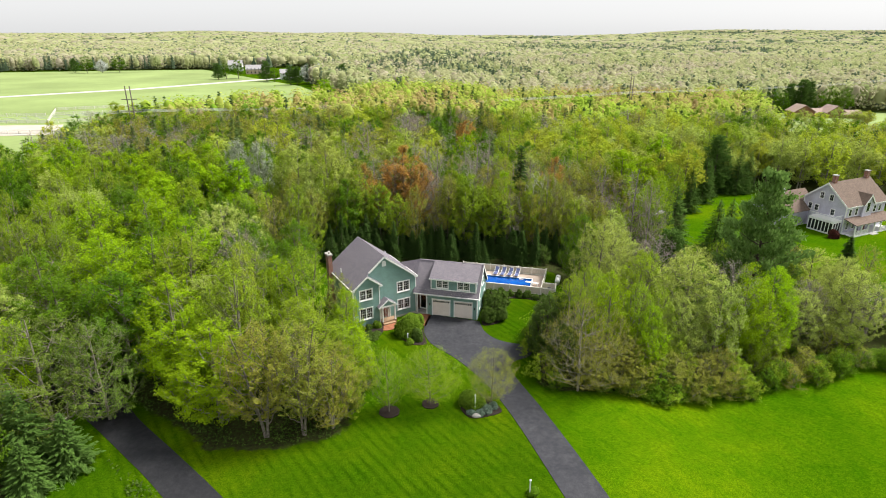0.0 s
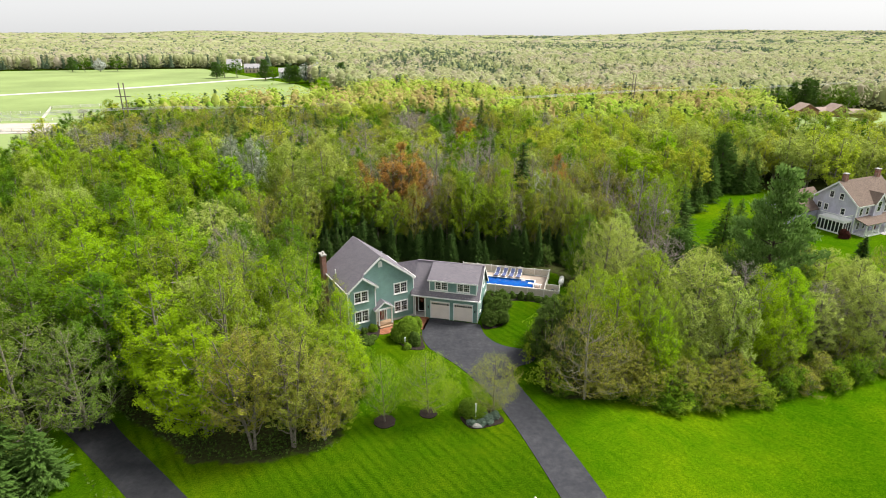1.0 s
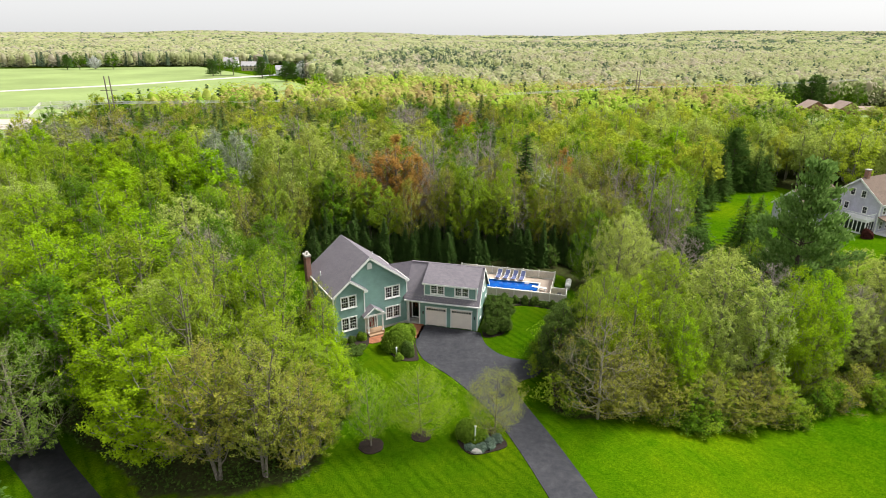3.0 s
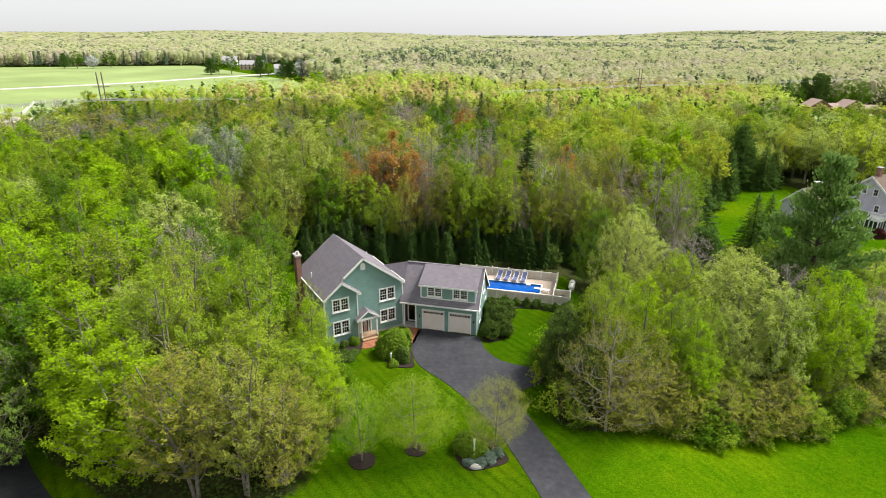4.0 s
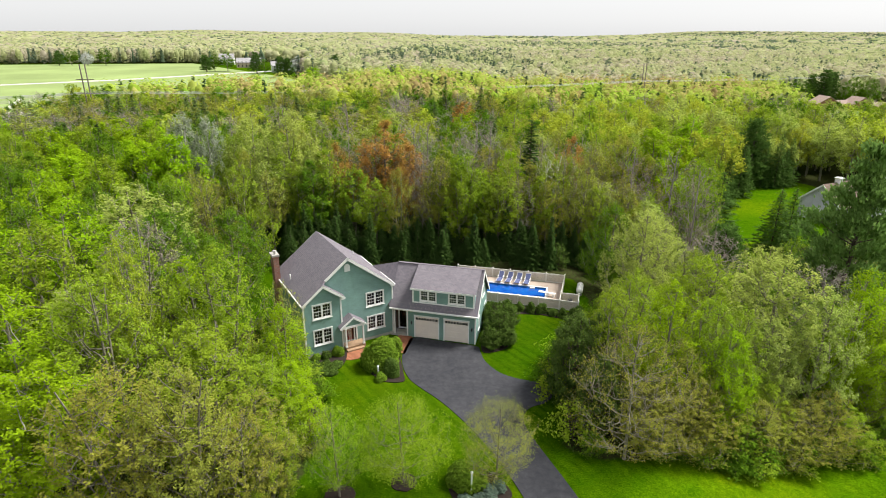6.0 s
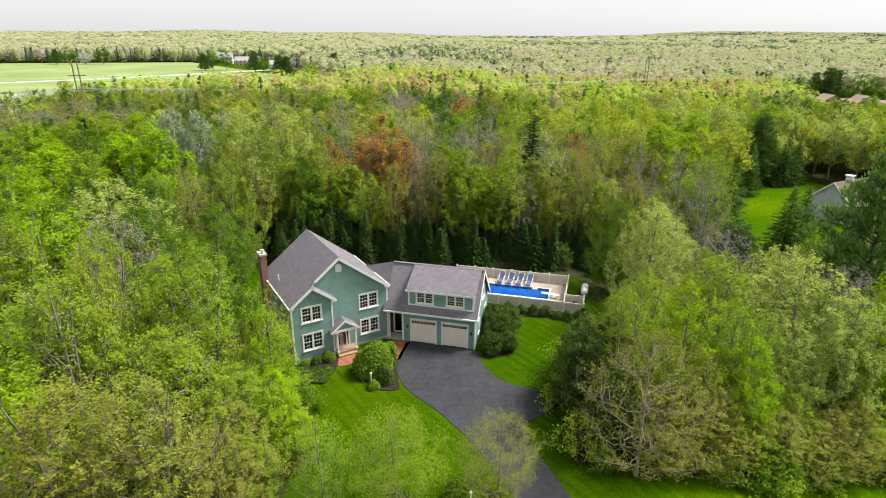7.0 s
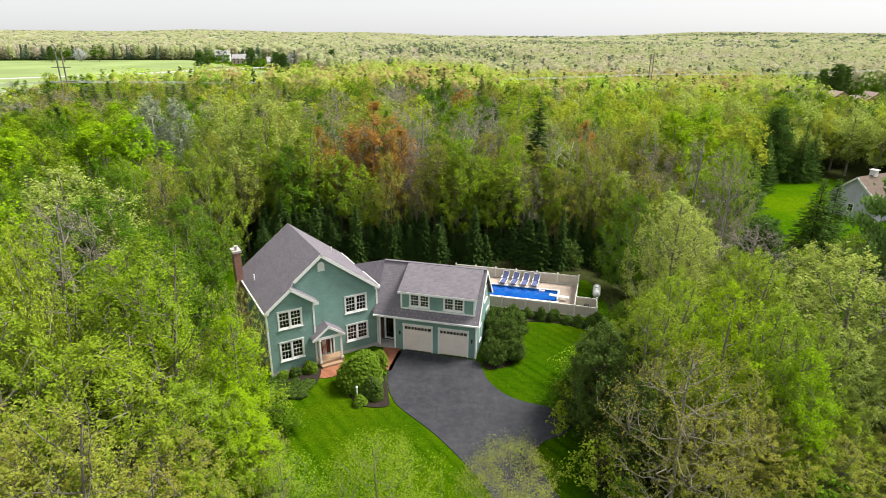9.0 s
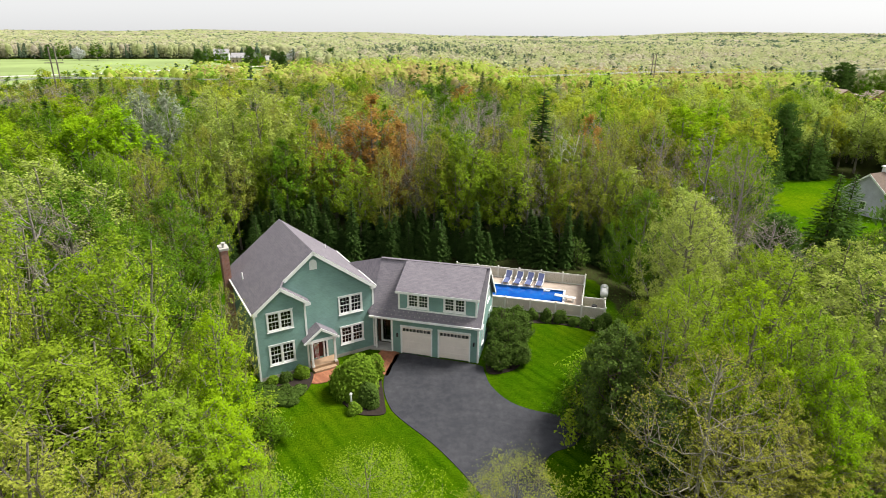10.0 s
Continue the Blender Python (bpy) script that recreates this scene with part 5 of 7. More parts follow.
def sun_lounger():
    base = new("sun_lounger")
    rails = []
    for x in (-0.31, 0.31):
        rails += [beam((x, 0.0, 0.36), (x, -1.25, 0.36), 0.05, 0.05)]
        part("side_rail", *rails[-1], PLASTIC, base)
        part("backrest_rail", *beam((x, 0.0, 0.36), (x, 0.52, 0.98), 0.05, 0.05), PLASTIC, base)
        part("armrest", *boxes((x - 0.035, x + 0.035, -0.45, 0.1, 0.55, 0.585)), PLASTIC, base)
        for y in (-1.15, -0.05):
            part("leg", *boxes((x - 0.03, x + 0.03, y - 0.03, y + 0.03, 0, 0.58 if y > -0.5 else 0.34)), PLASTIC, base)
        part("rear_brace", *beam((x, 0.42, 0.86), (x, 0.48, 0.0), 0.04, 0.03), PLASTIC, base)
    part("seat", *boxes((-0.285, 0.285, -1.22, 0.0, 0.335, 0.35)), SLING, base, "blue fabric seat sling")
    part("backrest", [(-0.285, 0.0, 0.35), (0.285, 0.0, 0.35), (0.285, 0.5, 0.95), (-0.285, 0.5, 0.95), (-0.285, 0.012, 0.335), (0.285, 0.012, 0.335), (0.285, 0.512, 0.935), (-0.285, 0.512, 0.935)], BOX_FACES, SLING, base, "blue fabric back sling")
    part("cross_bar", *boxes((-0.31, 0.31, 0.5, 0.54, 0.95, 1.0)), PLASTIC, base)
    return tagged(base, "white-framed sun lounger with blue sling on the pool deck", "sun lounger", group="loungers by the pool")


first = sun_lounger()
first.matrix_basis = M_WING @ pose(6.1, 16.02, PZ0, 0, 0, -6)
for u, a in ((7.2, -8), (8.28, -7), (9.33, -5)):
    copy_thing(first, M_WING @ pose(u, 16.0, PZ0, 0, 0, a))

# propane tank on the grass
tank = new("propane_tank")
tank.matrix_basis = pose(18.05, 79.7, float(land(18.05, 79.7)) + 0.0, 0, 0, 74)
tagged(tank, "white horizontal propane tank on the grass", "gas tank")
v, f = [], []
prof = [(-1.15, 0.02), (-1.1, 0.2), (-1.0, 0.32), (-0.85, 0.38), (0.85, 0.38), (1.0, 0.32), (1.1, 0.2), (1.15, 0.02)]
for x, r in prof:
    v += [(x, r * math.cos(2 * math.pi * i / 20), 0.62 + r * math.sin(2 * math.pi * i / 20)) for i in range(20)]
for k in range(len(prof) - 1):
    f += [(k * 20 + i, k * 20 + (i + 1) % 20, (k + 1) * 20 + (i + 1) % 20, (k + 1) * 20 + i) for i in range(20)]
shell = part("shell", v, f, TANK, tank)
for p in shell.data.polygons:
    p.use_smooth = True
part("dome", *rounded_post(0, 0, 0.98, 1.12, 0.16, 14), TANK, tank)
for x in (-0.7, 0.7):
    part("saddle", *boxes((x - 0.08, x + 0.08, -0.3, 0.3, 0, 0.38)), CONCRETE, tank)

# cracks in the asphalt
crack_rng = random.Random(9)
TAR = painted("crack_filler", (0.008, 0.008, 0.009), 0.9)


def crack(points, w=0.05):
    pts = []
    for (x0, y0), (x1, y1) in zip(points, points[1:]):
        n = max(2, int(math.hypot(x1 - x0, y1 - y0) / 0.22))
        for i in range(n):
            k = i / n
            pts.append((x0 + (x1 - x0) * k + crack_rng.uniform(-0.07, 0.07), y0 + (y1 - y0) * k + crack_rng.uniform(-0.07, 0.07)))
    pts.append(points[-1])
    v, f = [], []
    for i, (x, y) in enumerate(pts):
        a, b = pts[max(0, i - 1)], pts[min(len(pts) - 1, i + 1)]
        d = Vector((b[0] - a[0], b[1] - a[1], 0)).normalized()
        s = Vector((-d.y, d.x, 0)) * w * crack_rng.uniform(0.45, 1.15) * (0.3 if i in (0, len(pts) - 1) else 1)
        v += [(x - s.x, y - s.y, 0.036), (x + s.x, y + s.y, 0.036)]
    f = [(2 * i, 2 * i + 1, 2 * i + 3, 2 * i + 2) for i in range(len(pts) - 1)]
    part("crack", v, f, TAR, bpy.data.objects["driveway"], "dark crack")


crack([(4.75, 63.2), (5.3, 61.6), (5.9, 59.75), (6.0, 59.4)])
crack([(5.9, 59.75), (5.3, 59.1), (4.7, 58.75)])
crack([(2.3, 64.4), (2.9, 62.6), (3.35, 60.7), (3.75, 59.8)], 0.04)
crack([(7.85, 56.7), (8.1, 57.7), (8.6, 57.9), (9.3, 59.2)])
crack([(8.0, 57.9), (7.8, 57.3), (8.1, 56.6)], 0.06)
crack([(4.1, 59.0), (4.3, 58.0), (4.7, 57.5)], 0.04)
crack([(7.1, 54.0), (7.6, 52.2), (8.3, 50.4), (8.9, 49.4)], 0.06)
crack([(5.9, 57.4), (6.9, 57.5)], 0.04)
crack([(6.6, 51.3), (7.2, 50.2)], 0.03)
crack([(7.3, 55.0), (8.0, 55.1)], 0.035)

# ---- the neighbour's house ----
LAVENDER = siding_material("lavender_siding", (0.50, 0.49, 0.59))
BROWN_ROOF = shingle_material("brown_shingle", (0.135, 0.10, 0.08), (0.18, 0.135, 0.11), 0.2)


def simple_window(parent, m, w, h):
    fr = part("window", *boxes((0, 0.14, -0.04, 0.02, 0, h), (w - 0.14, w, -0.04, 0.02, 0, h), (0.14, w - 0.14, -0.04, 0.02, h - 0.14, h), (0.14, w - 0.14, -0.04, 0.02, 0, 0.14), (w / 2 - 0.02, w / 2 + 0.02, -0.03, 0.02, 0.14, h - 0.14), (0.14, w - 0.14, -0.03, 0.02, h / 2 - 0.03, h / 2 + 0.03)), WHITE, parent, "", m)
    part("pane", *boxes((0.14, w - 0.14, -0.03, -0.004, 0.14, h - 0.14)), PANE_DARK, fr)
    return fr


PANE_DARK = painted("dark_pane", (0.025, 0.028, 0.032), 0.08, 0.1, spec=0.5)
nb = new("neighbour_house")
nb.matrix_basis = pose(82.0, 110.6, -3.6, 0, 0, 25)
tagged(nb, "lavender-grey clapboard house with white porch and brown roof", "house")
NW, ND, NE, NA = 13.0, 9.0, 6.0, 10.0
part("wall", *boxes((0, NW, 0, ND, 0, NE)), LAVENDER, nb)
for x0 in (0.0, NW - 0.2):
    part("gable_wall", [(x0, 0, NE), (x0, ND, NE), (x0, ND / 2, NA - 0.15), (x0 + 0.2, 0, NE), (x0 + 0.2, ND, NE), (x0 + 0.2, ND / 2, NA - 0.15)], [(0, 1, 2), (5, 4, 3), (0, 3, 4, 1), (1, 4, 5, 2), (2, 5, 3, 0)], LAVENDER, nb)
roof_slab("roof", [(-0.4, -0.4, NE - 0.1), (NW + 0.4, -0.4, NE - 0.1), (NW + 0.4, ND / 2, NA), (-0.4, ND / 2, NA)], 0.16, BROWN_ROOF, nb, "brown shingle roof slope")
roof_slab("roof", [(NW + 0.4, ND + 0.4, NE - 0.1), (-0.4, ND + 0.4, NE - 0.1), (-0.4, ND / 2, NA), (NW + 0.4, ND / 2, NA)], 0.16, BROWN_ROOF, nb, "brown shingle roof slope")
for y in (-0.4, ND + 0.4):
    part("rake_board", *beam((-0.42, ND / 2, NA), (-0.42, y, NE - 0.1), 0.06, 0.3), WHITE, nb)
part("cornice", *boxes((-0.3, NW + 0.3, -0.42, -0.3, NE - 0.35, NE - 0.1), (-0.03, 0.15, -0.03, 0.15, 0, NE), (-0.03, 0.15, ND - 0.15, ND + 0.03, 0, NE)), WHITE, nb)
for x in (1.0, NW - 1.4):
    ch = part("chimney", *boxes((x, x + 0.9, ND / 2 - 0.35, ND / 2 + 0.35, NA - 0.5, NA + 1.3)), BRICK, nb)
    part("chimney_cap", *boxes((x - 0.08, x + 0.98, ND / 2 - 0.43, ND / 2 + 0.43, NA + 1.3, NA + 1.45)), CONCRETE, ch)
for y, z in ((2.2, 3.4), (5.6, 3.6), (3.0, 6.3), (5.0, 6.4), (7.0, 3.7)):
    simple_window(nb, pose(0, y + 0.9, z, 0, 0, -90), 0.95, 1.45)
for x in (0.9, 2.9, 9.0, 10.8):
    simple_window(nb, pose(x, 0, 3.7), 0.95, 1.6)
    simple_window(nb, pose(x, 0, 0.9), 0.95, 1.6)
# middle cross gable with a round-headed window
part("cross_gable", [(4.7, -0.5, 0.3), (7.7, -0.5, 0.3), (7.7, -0.5, 6.2), (6.2, -0.5, 7.9), (4.7, -0.5, 6.2), (4.7, 3, 0.3), (7.7, 3, 0.3), (7.7, 3, 6.2), (6.2, 3, 7.9), (4.7, 3, 6.2)], [(0, 1, 2, 3, 4), (9, 8, 7, 6, 5), (0, 5, 6, 1), (1, 6, 7, 2), (2, 7, 8, 3), (3, 8, 9, 4), (4, 9, 5, 0)], LAVENDER, nb)
roof_slab("roof", [(4.4, -0.8, 5.95), (4.4, 3.6, 5.95), (6.2, 3.6, 8.05), (6.2, -0.8, 8.05)], 0.14, BROWN_ROOF, nb)
roof_slab("roof", [(8.0, -0.8, 5.95), (8.0, 3.6, 5.95), (6.2, 3.6, 8.05), (6.2, -0.8, 8.05)], 0.14, BROWN_ROOF, nb)
for x in (4.38, 8.02):
    part("rake_board", *beam((6.2, -0.82, 8.05), (x, -0.82, 5.95), 0.06, 0.28), WHITE, nb)
simple_window(nb, pose(5.6, -0.5, 4.2), 1.2, 2.2)
# front porch
roof_slab("porch_roof", [(-0.2, -2.7, 2.75), (NW + 0.2, -2.7, 2.75), (NW + 0.2, 0, 3.55), (-0.2, 0, 3.55)], 0.14, BROWN_ROOF, nb)
part("porch_floor", *boxes((0, NW, -2.5, 0, 0, 0.45)), WHITE, nb)
part("porch_beam", *boxes((0, NW, -2.5, -2.3, 2.45, 2.72)), WHITE, nb)
for i in range(7):
    x = 0.1 + i * (NW - 0.2) / 6
    part("porch_column", *boxes((x - 0.1, x + 0.1, -2.5, -2.3, 0.45, 2.45)), WHITE, nb)
    if i in (0, 1, 4, 5):
        x1 = x + (NW - 0.2) / 6
        part("balustrade", *boxes((x + 0.1, x1 - 0.1, -2.44, -2.36, 1.25, 1.35), (x + 0.1, x1 - 0.1, -2.44, -2.36, 0.55, 0.62), *[(x + 0.2 + k * 0.18, x + 0.25 + k * 0.18, -2.42, -2.38, 0.62, 1.25) for k in range(9)]), WHITE, nb)
part("front_steps", *boxes((5.2, 7.2, -3.2, -2.5, 0, 0.3), (5.2, 7.2, -3.6, -3.2, 0, 0.15)), STONE, nb)
part("front_door", *boxes((5.7, 6.7, -0.56, -0.5, 0.45, 2.5)), RED_DOOR, nb)
# glazed sun room with a balcony on top
sun_room = part("sun_room", *boxes((-2.6, 0, 0.4, 5.6, 2.55, 3.05)), WHITE, nb, "white glazed sun room")
part("sun_room_base", *boxes((-2.6, 0, 0.4, 5.6, 0, 0.5)), WHITE, sun_room)
for k in range(8):
    part("sun_room_post", *boxes((-2.6, -2.45, 0.4 + k * 0.72, 0.55 + k * 0.72, 0.5, 2.55)), WHITE, sun_room)
for k in range(1, 4):
    part("sun_room_post", *boxes((-2.6 + k * 0.82, -2.45 + k * 0.82, 0.4, 0.52, 0.5, 2.55)), WHITE, sun_room)
part("sun_room_glass", *boxes((-2.54, -0.02, 0.46, 5.5, 0.5, 2.55)), PANE_DARK, nb)
part("balcony_rail", *boxes((-2.6, 0, 0.4, 0.48, 3.95, 4.05), (-2.6, -2.52, 0.48, 5.6, 3.95, 4.05), *[(-2.58, -2.54, 0.5 + k * 0.25, 0.54 + k * 0.25, 3.05, 3.95) for k in range(20)], *[(-2.5 + k * 0.3, -2.46 + k * 0.3, 0.42, 0.46, 3.05, 3.95) for k in range(8)]), WHITE, nb)
# garden room and outbuilding behind the pine
shed = new("outbuilding")
shed.matrix_basis = pose(71.2, 113.9, -3.4, 0, 0, 25)
tagged(shed, "low lavender-grey outbuilding with a brown roof behind trees", "outbuilding")
SW, SD, SE, SA = 11.0, 7.5, 3.3, 6.8
part("wall", *boxes((0, SW, 0, SD, 0, SE)), LAVENDER, shed)
roof_slab("roof", [(-0.4, -0.4, SE - 0.1), (SW + 0.4, -0.4, SE - 0.1), (SW + 0.4, SD / 2, SA), (-0.4, SD / 2, SA)], 0.14, BROWN_ROOF, shed)
roof_slab("roof", [(SW + 0.4, SD + 0.4, SE - 0.1), (-0.4, SD + 0.4, SE - 0.1), (-0.4, SD / 2, SA), (SW + 0.4, SD / 2, SA)], 0.14, BROWN_ROOF, shed)
for x0 in (0.0, SW - 0.1):
    part("gable_wall", [(x0, 0, SE), (x0, SD, SE), (x0, SD / 2, SA - 0.15), (x0 + 0.1, 0, SE), (x0 + 0.1, SD, SE), (x0 + 0.1, SD / 2, SA - 0.15)], [(0, 1, 2), (5, 4, 3), (0, 3, 4, 1), (1, 4, 5, 2), (2, 5, 3, 0)], LAVENDER, shed)
for y in (-0.4, SD + 0.4):
    part("rake_board", *beam((-0.42, SD / 2, SA), (-0.42, y, SE - 0.1), 0.06, 0.25), WHITE, shed)
part("cupola", *boxes((3.4, 4.3, SD / 2 - 0.45, SD / 2 + 0.45, SA - 0.3, SA + 0.7), (3.25, 4.45, SD / 2 - 0.6, SD / 2 + 0.6, SA + 0.7, SA + 0.82)), WHITE, shed, "small white roof cupola")
simple_window(shed, pose(0, 4.4, 0.9, 0, 0, -90), 1.0, 1.4)
# weathered garden arbour in the trees
arbour = new("arbour")
arbour.matrix_basis = pose(46.0, 117.5, float(land(46, 117.5)), 0, 0, 20)
tagged(arbour, "weathered timber arbour among the trees", "arbour")
for x in (-1.6, 1.6):
    for y in (-1.2, 1.2):
        part("arbour_post", *boxes((x - 0.1, x + 0.1, y - 0.1, y + 0.1, 0, 2.6)), STONE, arbour)
for k in range(9):
    part("arbour_slat", *boxes((-2.0, 2.0, -1.5 + k * 0.37, -1.38 + k * 0.37, 2.6, 2.75)), STONE, arbour)
bush("red_shrub", "dark red-leaved shrub beside the sun room", 78.8, 108.3, 1.3, 1.2, 1.7, "red", 1800, 0.16, 380)
bush("red_shrub", "dark red-leaved shrub in the trees", 47.5, 84.5, 1.6, 1.6, 3.4, "red", 2600, 0.2, 381)


# ---- distant farms, road and line ----
def farm_house(name, label, x, y, w, d, h, a, turn, wall_mat, roof_mat):
    base = new(name)
    base.matrix_basis = pose(x, y, float(land(x, y)) - 0.1, 0, 0, turn)
    part("wall", *boxes((-w / 2, w / 2, -d / 2, d / 2, 0, h)), wall_mat, base)
    for x0 in (-w / 2, w / 2 - 0.2):
        part("gable_wall", [(x0, -d / 2, h), (x0, d / 2, h), (x0, 0, a), (x0 + 0.2, -d / 2, h), (x0 + 0.2, d / 2, h), (x0 + 0.2, 0, a)], [(0, 1, 2), (5, 4, 3), (0, 3, 4, 1), (1, 4, 5, 2), (2, 5, 3, 0)], wall_mat, base)
    roof_slab("roof", [(-w / 2 - 0.5, -d / 2 - 0.5, h - 0.2), (w / 2 + 0.5, -d / 2 - 0.5, h - 0.2), (w / 2 + 0.5, 0, a + 0.1), (-w / 2 - 0.5, 0, a + 0.1)], 0.25, roof_mat, base)
    roof_slab("roof", [(w / 2 + 0.5, d / 2 + 0.5, h - 0.2), (-w / 2 - 0.5, d / 2 + 0.5, h - 0.2), (-w / 2 - 0.5, 0, a + 0.1), (w / 2 + 0.5, 0, a + 0.1)], 0.25, roof_mat, base)
    n = max(2, int(w / 3.2))
    for i in range(n):
        for z in ([0.9] if h < 4 else [0.9, 3.6]):
            part("window", *boxes((-w / 2 + (i + 0.35) * w / n, -w / 2 + (i + 0.35) * w / n + 1.0, -d / 2 - 0.05, -d / 2 + 0.02, z, z + 1.5)), PANE_DARK, base)
    return tagged(base, label, "house")


RED_WOOD = siding_material("red_brown_boards", (0.24, 0.11, 0.08))
TAN_ROOF = shingle_material("tan_far_shingle", (0.30, 0.225, 0.19), (0.38, 0.29, 0.25), 0.3)
TAN_WALL = siding_material("tan_boards", (0.50, 0.40, 0.32))
WHITE_WALL = siding_material("white_boards", (0.72, 0.72, 0.70))
GREY_ROOF = shingle_material("grey_far_shingle", (0.30, 0.29, 0.30), (0.40, 0.39, 0.40), 0.3)
farm_house("barn_house", "red-brown boarded house with a low brown roof", 176.0, 287.0, 7.5, 10, 3.0, 6.0, 90, RED_WOOD, TAN_ROOF)
farm_house("barn_house", "long low brown-roofed house wing", 184.0, 288.2, 11, 7, 2.2, 4.0, 0, RED_WOOD, TAN_ROOF)
farm_house("barn_house", "red-brown gabled house among trees", 190.5, 285.6, 8, 9, 2.8, 5.8, 90, RED_WOOD, TAN_ROOF)
farm_house("barn_house", "low brown-roofed house wing among trees", 197.5, 283.0, 8, 7, 2.2, 3.8, -8, RED_WOOD, TAN_ROOF)
farm_house("farm_house", "white farmhouse with a grey roof beyond the field", -205, 596, 13, 10, 6, 10, 12, WHITE_WALL, GREY_ROOF)
farm_house("farm_barn", "long tan barn beyond the field", -170, 552, 20, 10, 4.5, 8, 8, TAN_WALL, GREY_ROOF)
farm_house("farm_house", "white shed with a dark doorway by the road", -127, 486, 9, 8, 5, 8, 20, WHITE_WALL, GREY_ROOF)
farm_house("farm_house", "white house with a pale roof among trees", -112, 640, 14, 10, 6, 9.5, 5, WHITE_WALL, GREY_ROOF)

PALE_ROAD = painted("pale_gravel", (0.50, 0.48, 0.44), 0.95, 0.15, 0.3)
SAND = painted("riding_sand", (0.46, 0.41, 0.36), 0.95, 0.15, 0.2)
# pasture grass made pale: the distance haze is put into its colour
HAZED_PASTURE = painted("hazed_pasture_grass", (0.245, 0.315, 0.12), 0.95, 0.22, 0.02, spec=0.05)
draped("pasture", [(-880, 90), (-135, 112), (-106, 122), (-108, 140), (-118, 184), (-113, 218), (-92, 242), (-64, 254), (-42, 262), (-60, 330), (-100, 418), (-156, 494), (-245, 614), (-330, 592), (-425, 567), (-620, 590), (-880, 620)], 0.12, HAZED_PASTURE, "pale green open pasture", "field", step=15)
draped("pasture", [(108, 181), (126, 176), (220, 258), (232, 300), (187, 308), (163, 294)], 0.12, HAZED_PASTURE, "pale straw-green field before the far house", "field", step=15)
draped("far_road", [(-420, 300), (-259, 348), (-206, 398), (-153, 474), (-120, 520), (-118, 510), (-148, 465), (-201, 390), (-256, 340), (-420, 290)], 0.24, PALE_ROAD, "pale road crossing the pasture", "road", step=15)
draped("riding_ring", [(-175, 207), (-143, 211), (-147, 222), (-154, 236), (-190, 232), (-200, 215)], 0.24, SAND, "pale sand riding ring", "riding ring", step=15)
ring = new("paddock_fence")
ring.matrix_basis = pose(-165, 240, 0)
tagged(ring, "white paddock fence round the riding ring", "fence")


def paddock(a, b):
    a, b = Vector((a[0] + 165, a[1] - 240, 0)), Vector((b[0] + 165, b[1] - 240, 0))
    n = max(1, round((b - a).length / 4))
    d = (b - a) / n
    for i in range(n + 1):
        p = a + d * i
        part("fence_post", *boxes((-0.12, 0.12, -0.12, 0.12, 0, 1.6)), VINYL_POST, ring, "", pose(p.x, p.y, 0))
    for z in (0.55, 1.0, 1.45):
        part("fence_rail", *beam((a.x, a.y, z), (b.x, b.y, z), 0.08, 0.18), VINYL_POST, ring)


for a, b in (((-205, 240), (-163, 240)), ((-163, 240), (-186, 282)), ((-186, 282), (-150, 300)), ((-150, 247), (-163, 240)), ((-176, 265), (-146, 274)), ((-210, 258), (-178, 262)), ((-200, 210), (-140, 214))):
    paddock(a, b)


def utility_pole(x, y, h, turn):
    base = new("utility_pole")
    base.matrix_basis = pose(x, y, float(land(x, y)) - 0.3, 0, 0, turn)
    for dx in (-0.65, 0.65):
        part("pole", *rounded_post(dx, 0, 0, h, 0.17, 10), POLE_WOOD, base)
    part("cross_arm", *boxes((-3.2, 3.2, -0.1, 0.1, h * 0.62, h * 0.62 + 0.22)), POLE_WOOD, base)
    part("cross_arm", *boxes((-2.2, 2.2, -0.1, 0.1, h * 0.8, h * 0.8 + 0.2)), POLE_WOOD, base)
    part("brace", *beam((-0.65, 0, h * 0.45), (0.65, 0, h * 0.62), 0.1, 0.1), POLE_WOOD, base)
    part("brace", *beam((0.65, 0, h * 0.45), (-0.65, 0, h * 0.62), 0.1, 0.1), POLE_WOOD, base)
    return tagged(base, "tall weathered timber H-frame utility pole", "utility pole")


utility_pole(-96, 181, 20.3, 15)
utility_pole(84, 262, 21, 15)
for off in (-3.0, 0.0, 3.0):
    cu = bpy.data.curves.new("power_line", "CURVE")
    cu.dimensions, cu.bevel_depth = "3D", 0.05
    sp = cu.splines.new("POLY")
    pts = []
    for a, b, sag in (((-260, 110, 12.5), (-96, 181, 12.5), 3), ((-96, 181, 12.5), (84, 262, 10.5), 2.5), ((84, 262, 10.5), (290, 355, 11), 3)):
        for k in range(13):
            t = k / 12
            pts.append((a[0] + (b[0] - a[0]) * t - off * 0.4, a[1] + (b[1] - a[1]) * t + off * 0.9, a[2] + (b[2] - a[2]) * t - sag * 4 * t * (1 - t) * 0.5))
    sp.points.add(len(pts) - 1)
    for p, c in zip(sp.points, pts):
        p.co = (*c, 1)
    cu.materials.append(STEEL)
    tagged(new("power_line", cu), "thin grey power line above the trees", "power line")

# ---- trees: kinds and places ----
def tree_thing(name, label, wood, v, q, leaf, bark, category="tree"):
    base = new(name)
    base.empty_display_size = 0.5
    t = new("trunk", wood.mesh("trunk", bark))
    c = new("crown", flat_mesh("crown", v, q, [leaf]) if q.shape[1] == 4 else flat_mesh("crown", v, None, [leaf], tris=q))
    t.parent = c.parent = base
    tagged(base, label, category)
    return base


TALL, WIDE = {}, {}
FORMS = {}   # kind -> list of things built once; each is then copied


